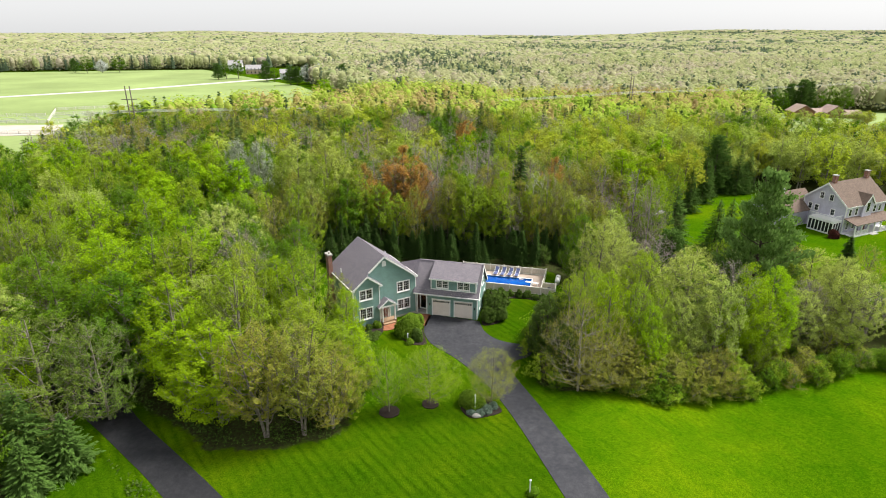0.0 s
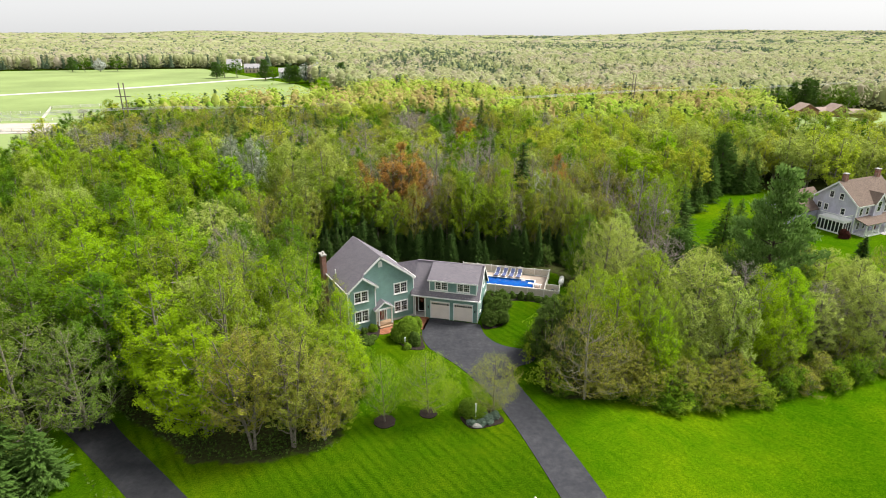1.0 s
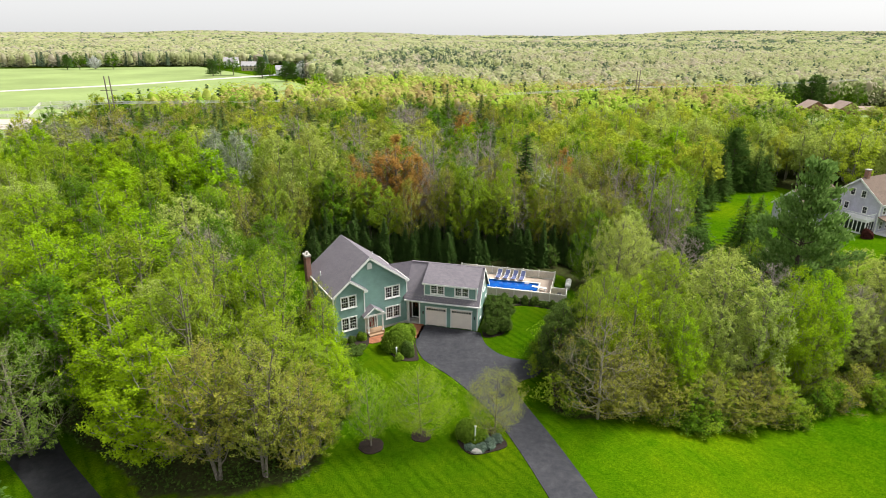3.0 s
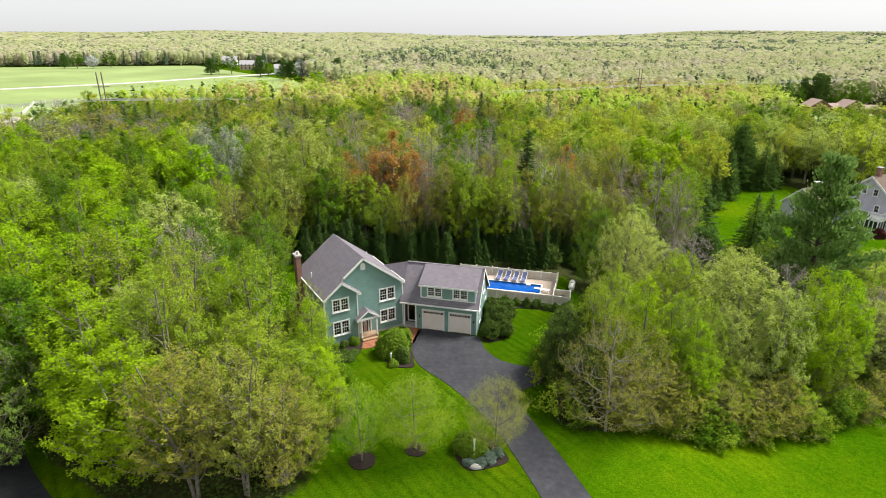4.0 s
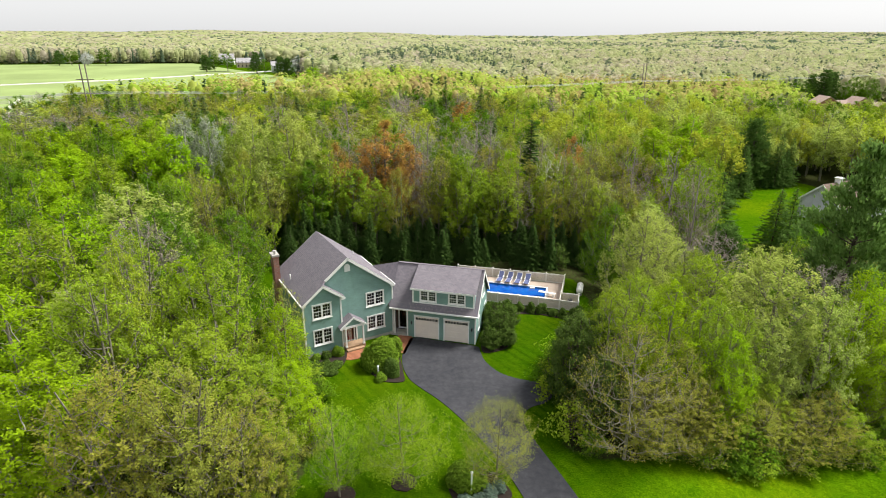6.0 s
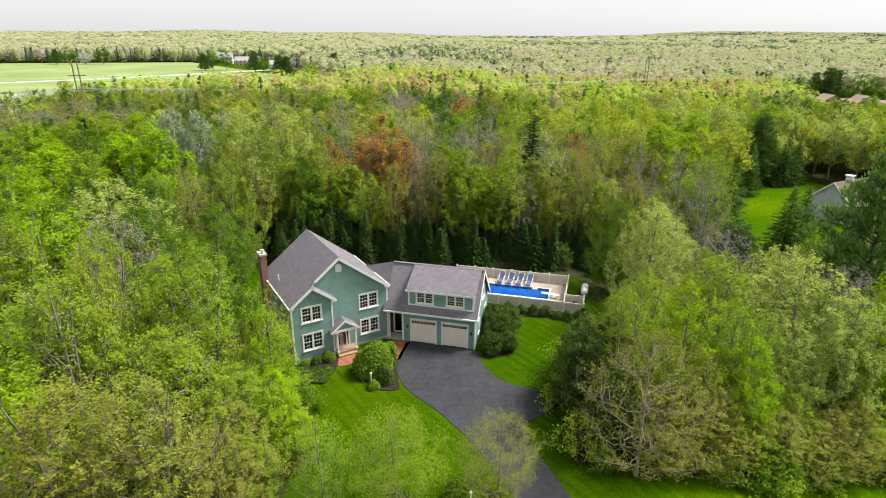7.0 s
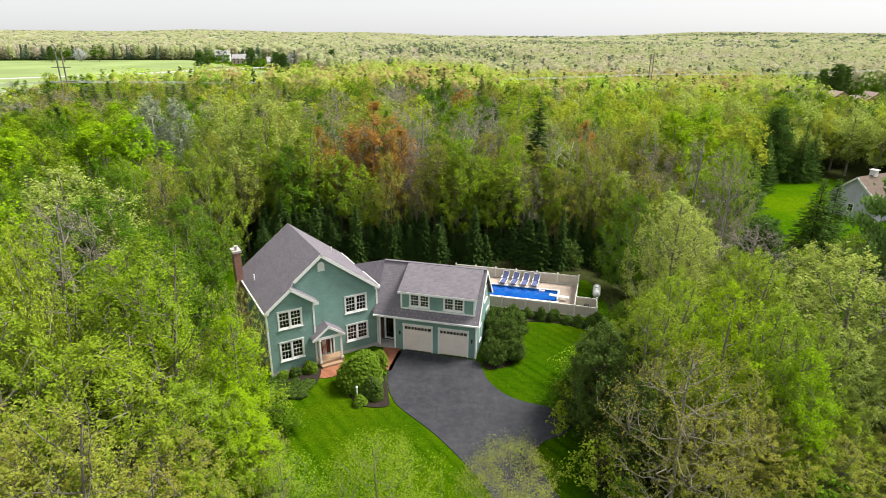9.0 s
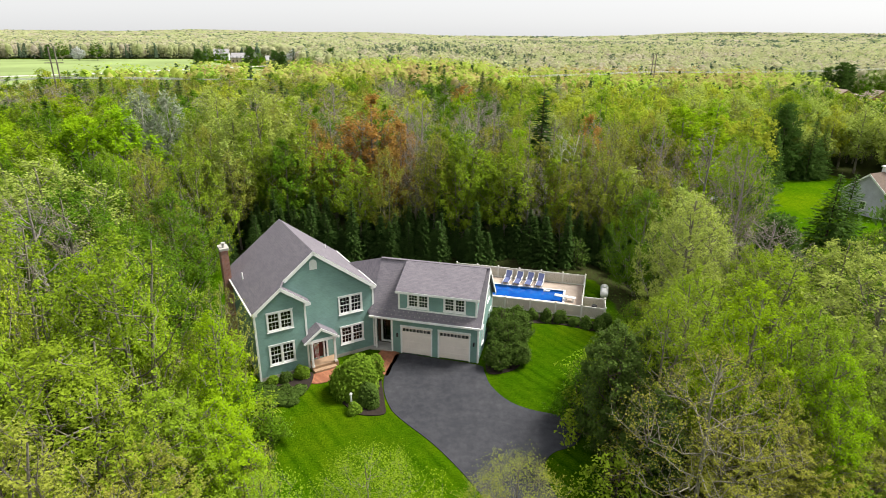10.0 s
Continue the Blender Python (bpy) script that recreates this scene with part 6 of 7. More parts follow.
def add_form(kind, name, label, made, leaf, bark):
    ob = tree_thing(name, label, *made, LEAF[leaf], bark)
    TALL[ob.name] = max(float(made[1][:, 2].max()), 1.0)
    WIDE[ob.name] = float(np.percentile(np.hypot(made[1][:, 0], made[1][:, 1]), 99 if name in ("spruce_tree", "fir_tree", "pine_tree") else 93))
    FORMS.setdefault(kind, []).append(ob)


def in_depth(kind, name, label, leaf, bark, seeds, **near):
    """Full forms for the trees near the house, lighter ones for the wood behind it and for the wood's far side."""
    for s in seeds:
        add_form(kind, name, label, grown(s, **near), leaf, bark)
    k = near["leaves"] / 15000
    for s in seeds:
        deep = dict(near, base=max(near["base"], 0.22), limbs=12, tips=190, leaves=int(7600 * k), size=near["size"] * 1.5, tuft=0.2, fine=0.016)
        add_form(kind + "_deep", name, label, grown(s + 500, **deep), leaf, bark)
    for s in seeds:
        back = dict(near, base=0.25, stems=1, limbs=9, tips=110, leaves=int(3400 * k), size=near["size"] * 2.2, tuft=0.24, fine=0.016)
        add_form(kind + "_back", name, label, grown(s + 900, **back), leaf, bark)


in_depth("maple", "maple_tree", "broad maple in fresh green leaf", "maple", BARK_TAN, (11, 12), H=13, R=4.0, base=0.06, limbs=18, tips=440, leaves=18500, size=0.1, trunk_r=0.17)
in_depth("bright", "young_maple_tree", "rounded maple in bright yellow-green leaf", "bright", BARK_TAN, (21, 22), H=13, R=3.9, base=0.06, limbs=16, tips=420, leaves=19000, size=0.1, lump=0.14, low=0.85)
in_depth("yellow", "oak_tree", "oak with sparse yellow-green new leaves", "yellow", BARK_TAN, (31, 32), H=13, R=3.9, base=0.06, limbs=18, tips=460, leaves=16000, size=0.09, stems=2, tuft=0.13, trunk_r=0.15)
in_depth("pale", "poplar_tree", "upright poplar in pale grey-green leaf", "pale", BARK_TAN, (41, 42), H=13, R=3.6, base=0.08, limbs=18, tips=460, leaves=15500, size=0.09, low=0.95, tuft=0.12, trunk_r=0.16)
in_depth("gold", "young_oak_tree", "rounded oak in yellow spring leaf", "gold", BARK_TAN, (45,), H=13, R=4.2, base=0.12, limbs=16, tips=400, leaves=14000, size=0.11, low=0.9)
in_depth("budding", "oak_sapling_tree", "tan budding oak with its branches showing", "budding", BARK_TAN, (51, 52), H=13, R=3.8, base=0.1, limbs=20, tips=560, leaves=11500, size=0.08, stems=2, tuft=0.1, fine=0.016, trunk_r=0.13)
in_depth("rust", "red_maple_tree", "tall red maple with rusty buds", "rust", BARK, (61,), H=13, R=3.6, base=0.22, limbs=16, tips=460, leaves=17000, size=0.1, tuft=0.14, low=0.95)
in_depth("bare", "bare_tree", "leafless grey tree with fine twigs", "bud_grey", BARK_GREY, (71, 72), H=13, R=3.4, base=0.22, limbs=18, tips=560, leaves=4200, size=0.07, fine=0.018, tuft=0.08, low=1.15)
add_form("oak_stems", "oak_sapling_tree", "tan budding oak on two pale stems with its branches showing", grown(53, 13, 3.4, 0.2, 14, 620, 11500, 0.08, stems=2, tuft=0.1, fine=0.014, trunk_r=0.14, low=0.95), "budding", BARK)
add_form("oak_stems", "oak_sapling_tree", "tan budding oak on two stems with its branches showing", grown(56, 13, 3.2, 0.22, 14, 620, 11500, 0.08, stems=2, tuft=0.1, fine=0.014, trunk_r=0.13, low=0.95), "budding", BARK)
add_form("grey", "ash_tree", "open-crowned tree with pale limbs and thin olive leaves", grown(55, 13, 5.0, 0.06, 22, 640, 14000, 0.08, tuft=0.1, trunk_r=0.15, fine=0.016, low=0.95), "ash", BARK_TAN)
add_form("slim", "young_maple_tree", "slender maple in bright yellow-green leaf", grown(23, 13, 2.9, 0.06, 18, 380, 12000, 0.1, trunk_r=0.12), "bright", BARK_TAN)
add_form("twiggy", "bare_oak_tree", "nearly leafless oak with a web of pale twigs", grown(54, 13, 4.6, 0.1, 26, 950, 7000, 0.065, stems=1, tuft=0.1, trunk_r=0.11, fine=0.013, splay=0.3, low=0.7), "budding", BARK_TAN)
add_form("willow", "young_lawn_tree", "young willowy tree of fine tan twigs beside the driveway", grown(99, 13, 6.2, 0.14, 20, 620, 17000, 0.07, tuft=0.3, trunk_r=0.14, fine=0.012, low=0.9), "budding", BARK)
add_form("white_pine", "pine_tree", "large spreading white pine with level layered limbs", pine(93, R=6.0, leaves=26000, size=0.22, taper=0.95, tiers=11), "white_pine", BARK_DARK)
add_form("fir", "fir_tree", "bushy fir with drooping green boughs", spruce(83, R=3.4, leaves=9000, size=0.18), "pine", BARK_DARK)
add_form("birch", "birch_tree", "white-stemmed birch with thin pale leaves", grown(73, 13, 2.6, 0.3, 12, 300, 5000, 0.12, trunk_r=0.15, stems=3, lean=0.05), "yellow", BARK_WHITE)
add_form("snag", "bare_tree", "tall leafless tree with pale branches at the wood's edge", grown(74, 13, 3.8, 0.32, 16, 260, 500, 0.08, trunk_r=0.1, fine=0.014, low=1.2), "bud_grey", BARK_ASH)
add_form("edge", "poplar_tree", "tall bare-trunked tree with a thin pale green crown", grown(75, 13, 2.9, 0.34, 14, 260, 5200, 0.15, trunk_r=0.13, low=1.0), "pale", BARK_TAN)
add_form("edge", "poplar_tree", "tall bare-trunked tree with a thin green crown", grown(76, 13, 2.9, 0.3, 14, 260, 5600, 0.15, trunk_r=0.13), "yellow", BARK_TAN)
add_form("edge_tan", "oak_sapling_tree", "tall bare-trunked tree with a tan budding crown", grown(77, 13, 2.9, 0.32, 14, 320, 4600, 0.12, trunk_r=0.13, fine=0.022), "budding", BARK)
add_form("spruce", "spruce_tree", "dark green spruce spire", spruce(81, leaves=4600, size=0.26), "spruce", BARK_DARK)
add_form("spruce", "spruce_tree", "dark green spruce spire", spruce(82, R=2.0, leaves=4000, size=0.26), "spruce", BARK_DARK)
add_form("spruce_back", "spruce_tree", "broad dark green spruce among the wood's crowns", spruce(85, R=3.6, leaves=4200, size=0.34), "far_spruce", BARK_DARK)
add_form("young_spruce", "spruce_tree", "young dark green spruce in the wood's shade", spruce(84, R=3.2, leaves=3000, size=0.3), "spruce", BARK_DARK)
add_form("pine", "pine_tree", "spreading white pine with level limbs", pine(91, leaves=9000, size=0.25), "pine", BARK_DARK)
add_form("pine", "pine_tree", "tall white pine with level limbs", pine(92, R=3.3, leaves=7000, size=0.27), "pine", BARK_DARK)
add_form("holly", "fir_tree", "bushy evergreen with pale new tips", grown(95, 9, 2.4, 0.02, 18, 420, 17000, 0.09, tuft=0.12), "holly", BARK_DARK)
add_form("blossom", "blossom_tree", "white blossoming orchard tree", grown(98, 13, 5.0, 0.15, 14, 200, 4500, 0.3, tuft=0.3), "blossom", BARK)
add_form("silvery", "poplar_tree", "upright poplar in silvery white new leaf", grown(94, 13, 2.8, 0.25, 14, 240, 5200, 0.15, low=1.0), "silver_white", BARK_PALE)
add_form("sapling", "young_lawn_tree", "young lawn tree with thin opening leaves", grown(96, 13, 3.6, 0.18, 18, 420, 8500, 0.07, trunk_r=0.12, fine=0.01, tuft=0.26), "yellow", BARK)
add_form("sapling_green", "young_lawn_tree", "young lawn tree in thin green leaf", grown(97, 13, 6.6, 0.24, 20, 480, 20000, 0.075, trunk_r=0.14, fine=0.01, tuft=0.4, splay=0.6), "yellow", BARK)


def thicket(seed, leaves, size, fine=0.014):
    """A loose shrub of many stems, leafy to the ground."""
    return grown(seed, 4.0, 2.0, 0.03, 7, 90, leaves, size, trunk_r=0.05, stems=2, tuft=0.2, fine=fine, lump=0.3)


add_form("thicket", "thicket_shrub", "leafy green undergrowth shrub at the wood's edge", thicket(101, 1700, 0.12), "maple", BARK_DARK)
add_form("thicket", "thicket_shrub", "leafy olive undergrowth shrub at the wood's edge", thicket(102, 1700, 0.12), "yellow", BARK_DARK)
add_form("thicket", "thicket_shrub", "tan twiggy undergrowth shrub at the wood's edge", thicket(105, 1300, 0.09, 0.022), "budding", BARK_TAN)
add_form("dark_thicket", "thicket_shrub", "dark green undergrowth shrub in the wood's shade", thicket(104, 1500, 0.14), "shrub", BARK_DARK)
used = set()
tree_rng = random.Random(5)
placed = []


def plant(kind, x, y, h, r=None, form=None):
    """A tree of that kind, h tall, with a crown of radius r."""
    forms = FORMS[kind]
    f = forms[form if form is not None else tree_rng.randrange(len(forms))]
    s = h / TALL[f.name]
    w = r / WIDE[f.name] if r else s * tree_rng.uniform(0.92, 1.12)
    m = pose(x, y, float(land(x, y)) - 0.05, 0, 0, tree_rng.uniform(0, 360))
    if f.name not in used:
        used.add(f.name)
        f.matrix_basis = m @ Matrix.Diagonal((w, w, s, 1))
        ob = f
    else:
        ob = copy_thing(f, m @ Matrix.Diagonal((w / f.scale.x, w / f.scale.y, s / f.scale.z, 1)))
    placed.append((x, y))
    return ob


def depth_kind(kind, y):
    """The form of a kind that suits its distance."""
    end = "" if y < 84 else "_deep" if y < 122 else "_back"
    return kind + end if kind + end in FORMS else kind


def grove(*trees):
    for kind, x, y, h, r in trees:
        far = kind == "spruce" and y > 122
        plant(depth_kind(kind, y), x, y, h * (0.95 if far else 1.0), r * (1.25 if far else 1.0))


# trees that stand out: kind, x, y, height, crown radius. The trees beside the lane and the front lawn
grove(("grey", -35.6, 43.8, 12.8, 5.4), ("grey", -31.8, 46.0, 11.0, 4.2), ("fir", -34.6, 39.2, 8.0, 3.0), ("fir", -38, 40.5, 10, 3.6), ("fir", -31.4, 39.4, 5.6, 2.4), ("fir", -33, 36.6, 5.0, 2.2), ("oak_stems", -15.8, 43.4, 12.3, 3.3), ("oak_stems", -12.4, 43.6, 12.3, 2.9), ("budding", -9.8, 44.6, 8.6, 2.4), ("yellow", -8.8, 46.4, 6.6, 2.0), ("bright", -20.8, 45.6, 11.2, 4.0), ("yellow", -20.0, 50.0, 15.0, 3.9), ("yellow", -13.2, 48.6, 12.2, 4.0), ("budding", -9.9, 47.6, 7.8, 2.8), ("yellow", -10.2, 50.6, 8.6, 2.8))
grove(("yellow", -14.6, 56.6, 14.4, 3.7), ("yellow", -20.8, 56.8, 15.2, 3.6), ("slim", -10.1, 56.3, 9.6, 2.0), ("slim", -8.5, 51.8, 7.2, 2.0), ("budding", -11.5, 60.7, 9.4, 1.9), ("gold", -20.4, 54.8, 15.7, 1.6), ("yellow", -28.6, 58.8, 15.2, 4.8), ("bright", -24.2, 48.4, 10.6, 3.4), ("bright", -26.7, 51.6, 13.2, 4.0), ("bright", -29.3, 63.5, 15.5, 4.6), ("maple", -33, 53, 13, 4.4), ("maple", -38.5, 52, 13, 4.6), ("bright", -37.5, 60, 15, 4.6), ("maple", -43.5, 57, 14, 4.6), ("bare", -23.6, 63, 14.5, 3.2), ("maple", -23.5, 66.5, 14, 4.2), ("maple", -18.6, 65.0, 12, 3.2))
# the grove beside the hay field
grove(("twiggy", 14.7, 50.8, 10.8, 4.0), ("budding", 18.6, 53.4, 9.0, 2.4), ("yellow", 14.8, 57.0, 11.0, 2.6), ("bright", 18.6, 55.6, 12.6, 2.8), ("bright", 22.6, 54.2, 10.2, 2.2), ("yellow", 21.8, 55.6, 12.2, 2.6), ("yellow", 24.6, 56.8, 11.4, 2.5), ("yellow", 17.2, 59.8, 11.4, 3.0), ("pale", 29.0, 60.6, 15.2, 4.2), ("pale", 27.4, 57.6, 10.5, 2.4), ("pale", 32.0, 58.2, 13.4, 2.8), ("bright", 36.0, 60.0, 14.4, 3.0), ("bright", 40.6, 62.6, 12.6, 3.2), ("yellow", 38.0, 59.2, 9.0, 2.6), ("holly", 12.9, 60.0, 7.2, 2.3), ("holly", 12.1, 56.4, 8.6, 2.3), ("holly", 13.4, 53.8, 6.4, 2.0), ("holly", 14.4, 58.6, 7.6, 2.2), ("sapling", -4.74, 47.1, 7.4, 1.8), ("sapling_green", -0.72, 48.4, 7.0, 3.1), ("willow", 5.5, 48.7, 6.6, 2.6))
grove(("pale", 45.5, 64.4, 9.0, 3.0), ("bare", 47.5, 66.4, 9.5, 2.8), ("pale", 52.6, 68.6, 10.6, 3.2), ("bare", 57, 67.5, 8.5, 3.0), ("maple", 63, 69.5, 8.5, 3.2), ("bright", 43.5, 67.5, 11, 3.2), ("bare", 31.4, 77.5, 12, 3.6), ("pale", 22.0, 72.5, 13.6, 3.4), ("yellow", 25.5, 66, 12, 3.8), ("yellow", 28, 70, 11.5, 3.6), ("pale", 25, 78, 12.5, 3.2), ("pale", 35, 72, 12, 3.6), ("maple", 33, 66, 12, 3.4), ("white_pine", 43.9, 73.4, 22.3, 6.6), ("pine", 36.2, 83.2, 10.5, 3.4), ("fir", 43.0, 100.2, 12.8, 4.4), ("fir", 47.0, 92.0, 12.4, 4.2), ("fir", 50.2, 94.0, 12.0, 3.8), ("fir", 40.4, 96.5, 10.5, 3.0), ("fir", 38, 100, 10, 3.0), ("spruce", 64.6, 84.2, 8.8, 2.4), ("fir", 54.5, 91.5, 7.5, 2.4))
# the wood's western edge
grove(("bright", -33.7, 93.5, 16.2, 4.6), ("bright", -38.2, 93.5, 15, 4.2), ("bright", -42.8, 85.6, 15, 5.2), ("maple", -46.1, 80.0, 15, 4.5), ("bright", -46.5, 72.9, 16, 4.4), ("bright", -57.1, 109, 14, 4.0), ("pale", -28.5, 71.8, 14.8, 5.0), ("bright", -40.5, 76.5, 15, 4.5), ("budding", -24, 79.5, 14, 3.2), ("yellow", -21.3, 81.4, 15, 3.4), ("maple", -19.5, 72.8, 12, 3.4), ("silvery", -38.4, 107.2, 17.0, 2.8), ("silvery", -34.2, 106.4, 16.6, 2.6), ("yellow", -28.9, 100.7, 15, 3.2), ("pale", -19.1, 97.7, 18.6, 4.0), ("pale", -25.6, 99.6, 17.6, 3.8), ("pale", -22.4, 96.4, 15.8, 3.2), ("maple", -16.0, 93.6, 12.5, 3.0))
# behind them, towards the pasture
grove(("budding", -74.7, 123.7, 14, 5.5), ("bare", -77.3, 136.8, 13, 4), ("spruce", -92, 151.4, 14, 2.6), ("spruce", -96.5, 148.8, 12, 2.6), ("spruce", -73.2, 160.3, 15, 2.8), ("spruce", -76.3, 159.8, 14.5, 2.6), ("spruce", -98.3, 177.6, 14, 2.6), ("spruce", -55.1, 152.9, 15, 2.8), ("spruce", -56.2, 160.5, 14.5, 2.8), ("spruce", -38.4, 169, 15, 3), ("spruce", -35, 166.2, 14, 2.8), ("spruce", -40.3, 152.8, 13, 2.6), ("bare", -72.4, 143.2, 14, 4.6), ("bare", -63.3, 137.2, 13, 3.5), ("bare", -58.6, 137.3, 13, 3.5), ("budding", -68.8, 173.9, 14, 5), ("yellow", -74.7, 174.9, 13, 4), ("gold", -48.2, 157.7, 14, 4.5), ("yellow", -49.8, 176.2, 14, 4.5))
# the middle of the wood
grove(("gold", -24, 168.8, 14.5, 5.2), ("bare", -15.9, 128, 16, 4.4), ("spruce", -23.7, 138.7, 14, 3), ("spruce", 2.6, 193, 15, 3), ("spruce", 0, 152, 14, 2.8), ("spruce", 13, 190.4, 15, 2.6), ("spruce", 14.6, 181, 14, 2.8), ("maple", -11.5, 200, 14, 5), ("maple", -5.7, 190, 14, 4.5), ("bare", -10.6, 167.1, 14, 4.5), ("budding", -3.2, 143.2, 14, 4.2), ("rust", 6.7, 153.4, 14, 3.2), ("bright", 5.6, 129.2, 14.5, 3.2), ("bare", 12.1, 137.8, 14, 3.6), ("yellow", 14.9, 128.5, 15, 4), ("gold", 20.5, 185.3, 14.5, 5))
grove(("rust", -6.4, 101, 17.0, 4.4), ("rust", -13.3, 99.6, 14, 2.9), ("rust", -3.2, 99.5, 14.0, 3.0), ("snag", 4.9, 97.5, 14.6, 4.2), ("bright", 10.9, 94.6, 14, 2.6), ("spruce", 14, 97.4, 17.2, 3.2), ("birch", 16.2, 95.4, 14, 2.8), ("bare", 8.4, 104, 15.5, 3.4), ("bare", -0.6, 106, 16, 3.6), ("yellow", 19.4, 97.5, 13.5, 2.8))
# its eastern side
grove(("bare", 30.2, 176.6, 16, 5), ("spruce", 34, 193.4, 17.4, 2.6), ("spruce", 44.8, 200, 16, 2.8), ("spruce", 50.4, 198, 15, 2.4), ("bare", 61.1, 190, 16, 5.5), ("yellow", 35.5, 151.4, 17, 5), ("bright", 34.4, 106.5, 18.8, 5.0), ("bright", 39.5, 109, 17, 4.4), ("bright", 52.6, 136.6, 16.3, 4.4), ("budding", 62.3, 150, 16, 3.8), ("gold", 57.2, 131, 15.5, 4.4), ("pine", 69.8, 143, 15.4, 4.4), ("gold", 90, 160, 13, 4.6), ("rust", 21.5, 104.3, 15.6, 2.8), ("budding", 29, 104.8, 17.6, 4.2), ("budding", 23.4, 100.8, 16.2, 3.4), ("yellow", 50, 121.3, 13, 3.6), ("fir", 57, 126.5, 10, 3.0), ("fir", 63.5, 134.5, 11, 3.2))

# pale poplars behind the neighbour's lawn
for i in range(30):
    k = i / 29
    x, y = 70 + 48 * k + tree_rng.uniform(-2, 2), 143 + 10 * min(k * 2, 1) - 14 * max(0, k - 0.6) + tree_rng.uniform(0, 7)
    kind = tree_rng.choice(["pale", "pale", "pale", "gold", "budding", "fir" if x < 76 else "pale"])
    plant(depth_kind(kind, y), x, y, tree_rng.uniform(9, 13.5), tree_rng.uniform(2.6, 3.8))
for i in range(7):
    plant("fir", 66 + 13 * i / 6 + tree_rng.uniform(-1, 1), 139 + 4 * i / 6 + tree_rng.uniform(0, 4), tree_rng.uniform(8, 12), 2.8)

# pale young growth in the clearing before the far house
for i in range(64):
    x, y = tree_rng.uniform(104, 205), tree_rng.uniform(174, 268)
    if inside(HOUSE_CLEARING, x, y):
        plant(tree_rng.choice(["pale_back", "pale_back", "budding_back", "gold_back"]), x, y, tree_rng.uniform(5, 9.5), tree_rng.uniform(2.6, 4.2))

# low leafy trees along the hay field's edge
for i in range(12):
    x = 16.5 + 26 * (i + tree_rng.uniform(-0.4, 0.4)) / 17
    plant(tree_rng.choice(["yellow", "budding", "budding", "yellow"] if x > 21 else ["budding"]), x, 51.8 + max(0, x - 20) * 0.27 + tree_rng.uniform(0, 1.4), tree_rng.uniform(4.5, 6.8), tree_rng.uniform(2.0, 2.8))

# trees about the distant farms
for k, x, y, h in (("pine", -180, 480, 13), ("maple", -176, 486, 13), ("maple", -167, 489, 15), ("pine", -136, 462, 16), ("maple", -128, 455, 11), ("pine", -109, 428, 14), ("pine", -105, 430, 13), ("blossom", -100, 440, 14), ("blossom", -92, 446, 15), ("pine", -70, 418, 16), ("pale", -84, 420, 12), ("blossom", -318, 560, 13), ("maple", -330, 556, 16), ("maple", -305, 566, 16), ("pine", -345, 562, 14), ("bright", -60, 300, 14)):
    plant(depth_kind(k, y), x, y, h, h * 0.4)

for x, y in ((166, 274), (181, 277), (201, 276)):
    plant("pale_back", x, y, tree_rng.uniform(3.0, 5), 2.4)
for x, y, h in ((178, 302, 15), (183, 300, 17), (188, 303, 16), (169, 300, 13), (197, 299, 14), (203, 296, 13), (172, 296, 11), (192, 297, 12)):
    plant("maple_back" if h < 15 else "pine", x, y, h, h * 0.3)

# the dark spruces along the wood's edge behind the pool and the house
for i in range(70):
    x = -22 + 48 * (i + tree_rng.uniform(-0.4, 0.4)) / 69
    plant("spruce", x, 85.6 + tree_rng.uniform(0, 9) + (1.0 if x < 0 else 0), tree_rng.choice([3, 4, 4.5, 5, 6, 7]) * tree_rng.uniform(0.85, 1.1), tree_rng.uniform(1.1, 1.6))
for i in range(84):
    plant("young_spruce", -26 + 56 * (i + tree_rng.uniform(-0.5, 0.5)) / 83, 85.4 + tree_rng.uniform(0, 9), tree_rng.uniform(2.5, 6), tree_rng.uniform(1.1, 1.7))
for i in range(40):
    plant("young_spruce", tree_rng.uniform(-42, -19), tree_rng.uniform(88, 108), tree_rng.uniform(4.5, 9), 1.8)
for i in range(50):
    x, y = -24 + 54 * (i + tree_rng.uniform(-0.5, 0.5)) / 49, 90 + tree_rng.uniform(0, 8)
    if -13 < x < -1 and i % 3:
        continue
    plant(tree_rng.choice(["edge", "edge", "edge_tan", "edge", "bare_deep", "yellow_deep", "budding_deep"]), x, y, tree_rng.uniform(10.5, 14.5), tree_rng.uniform(2.0, 2.9))

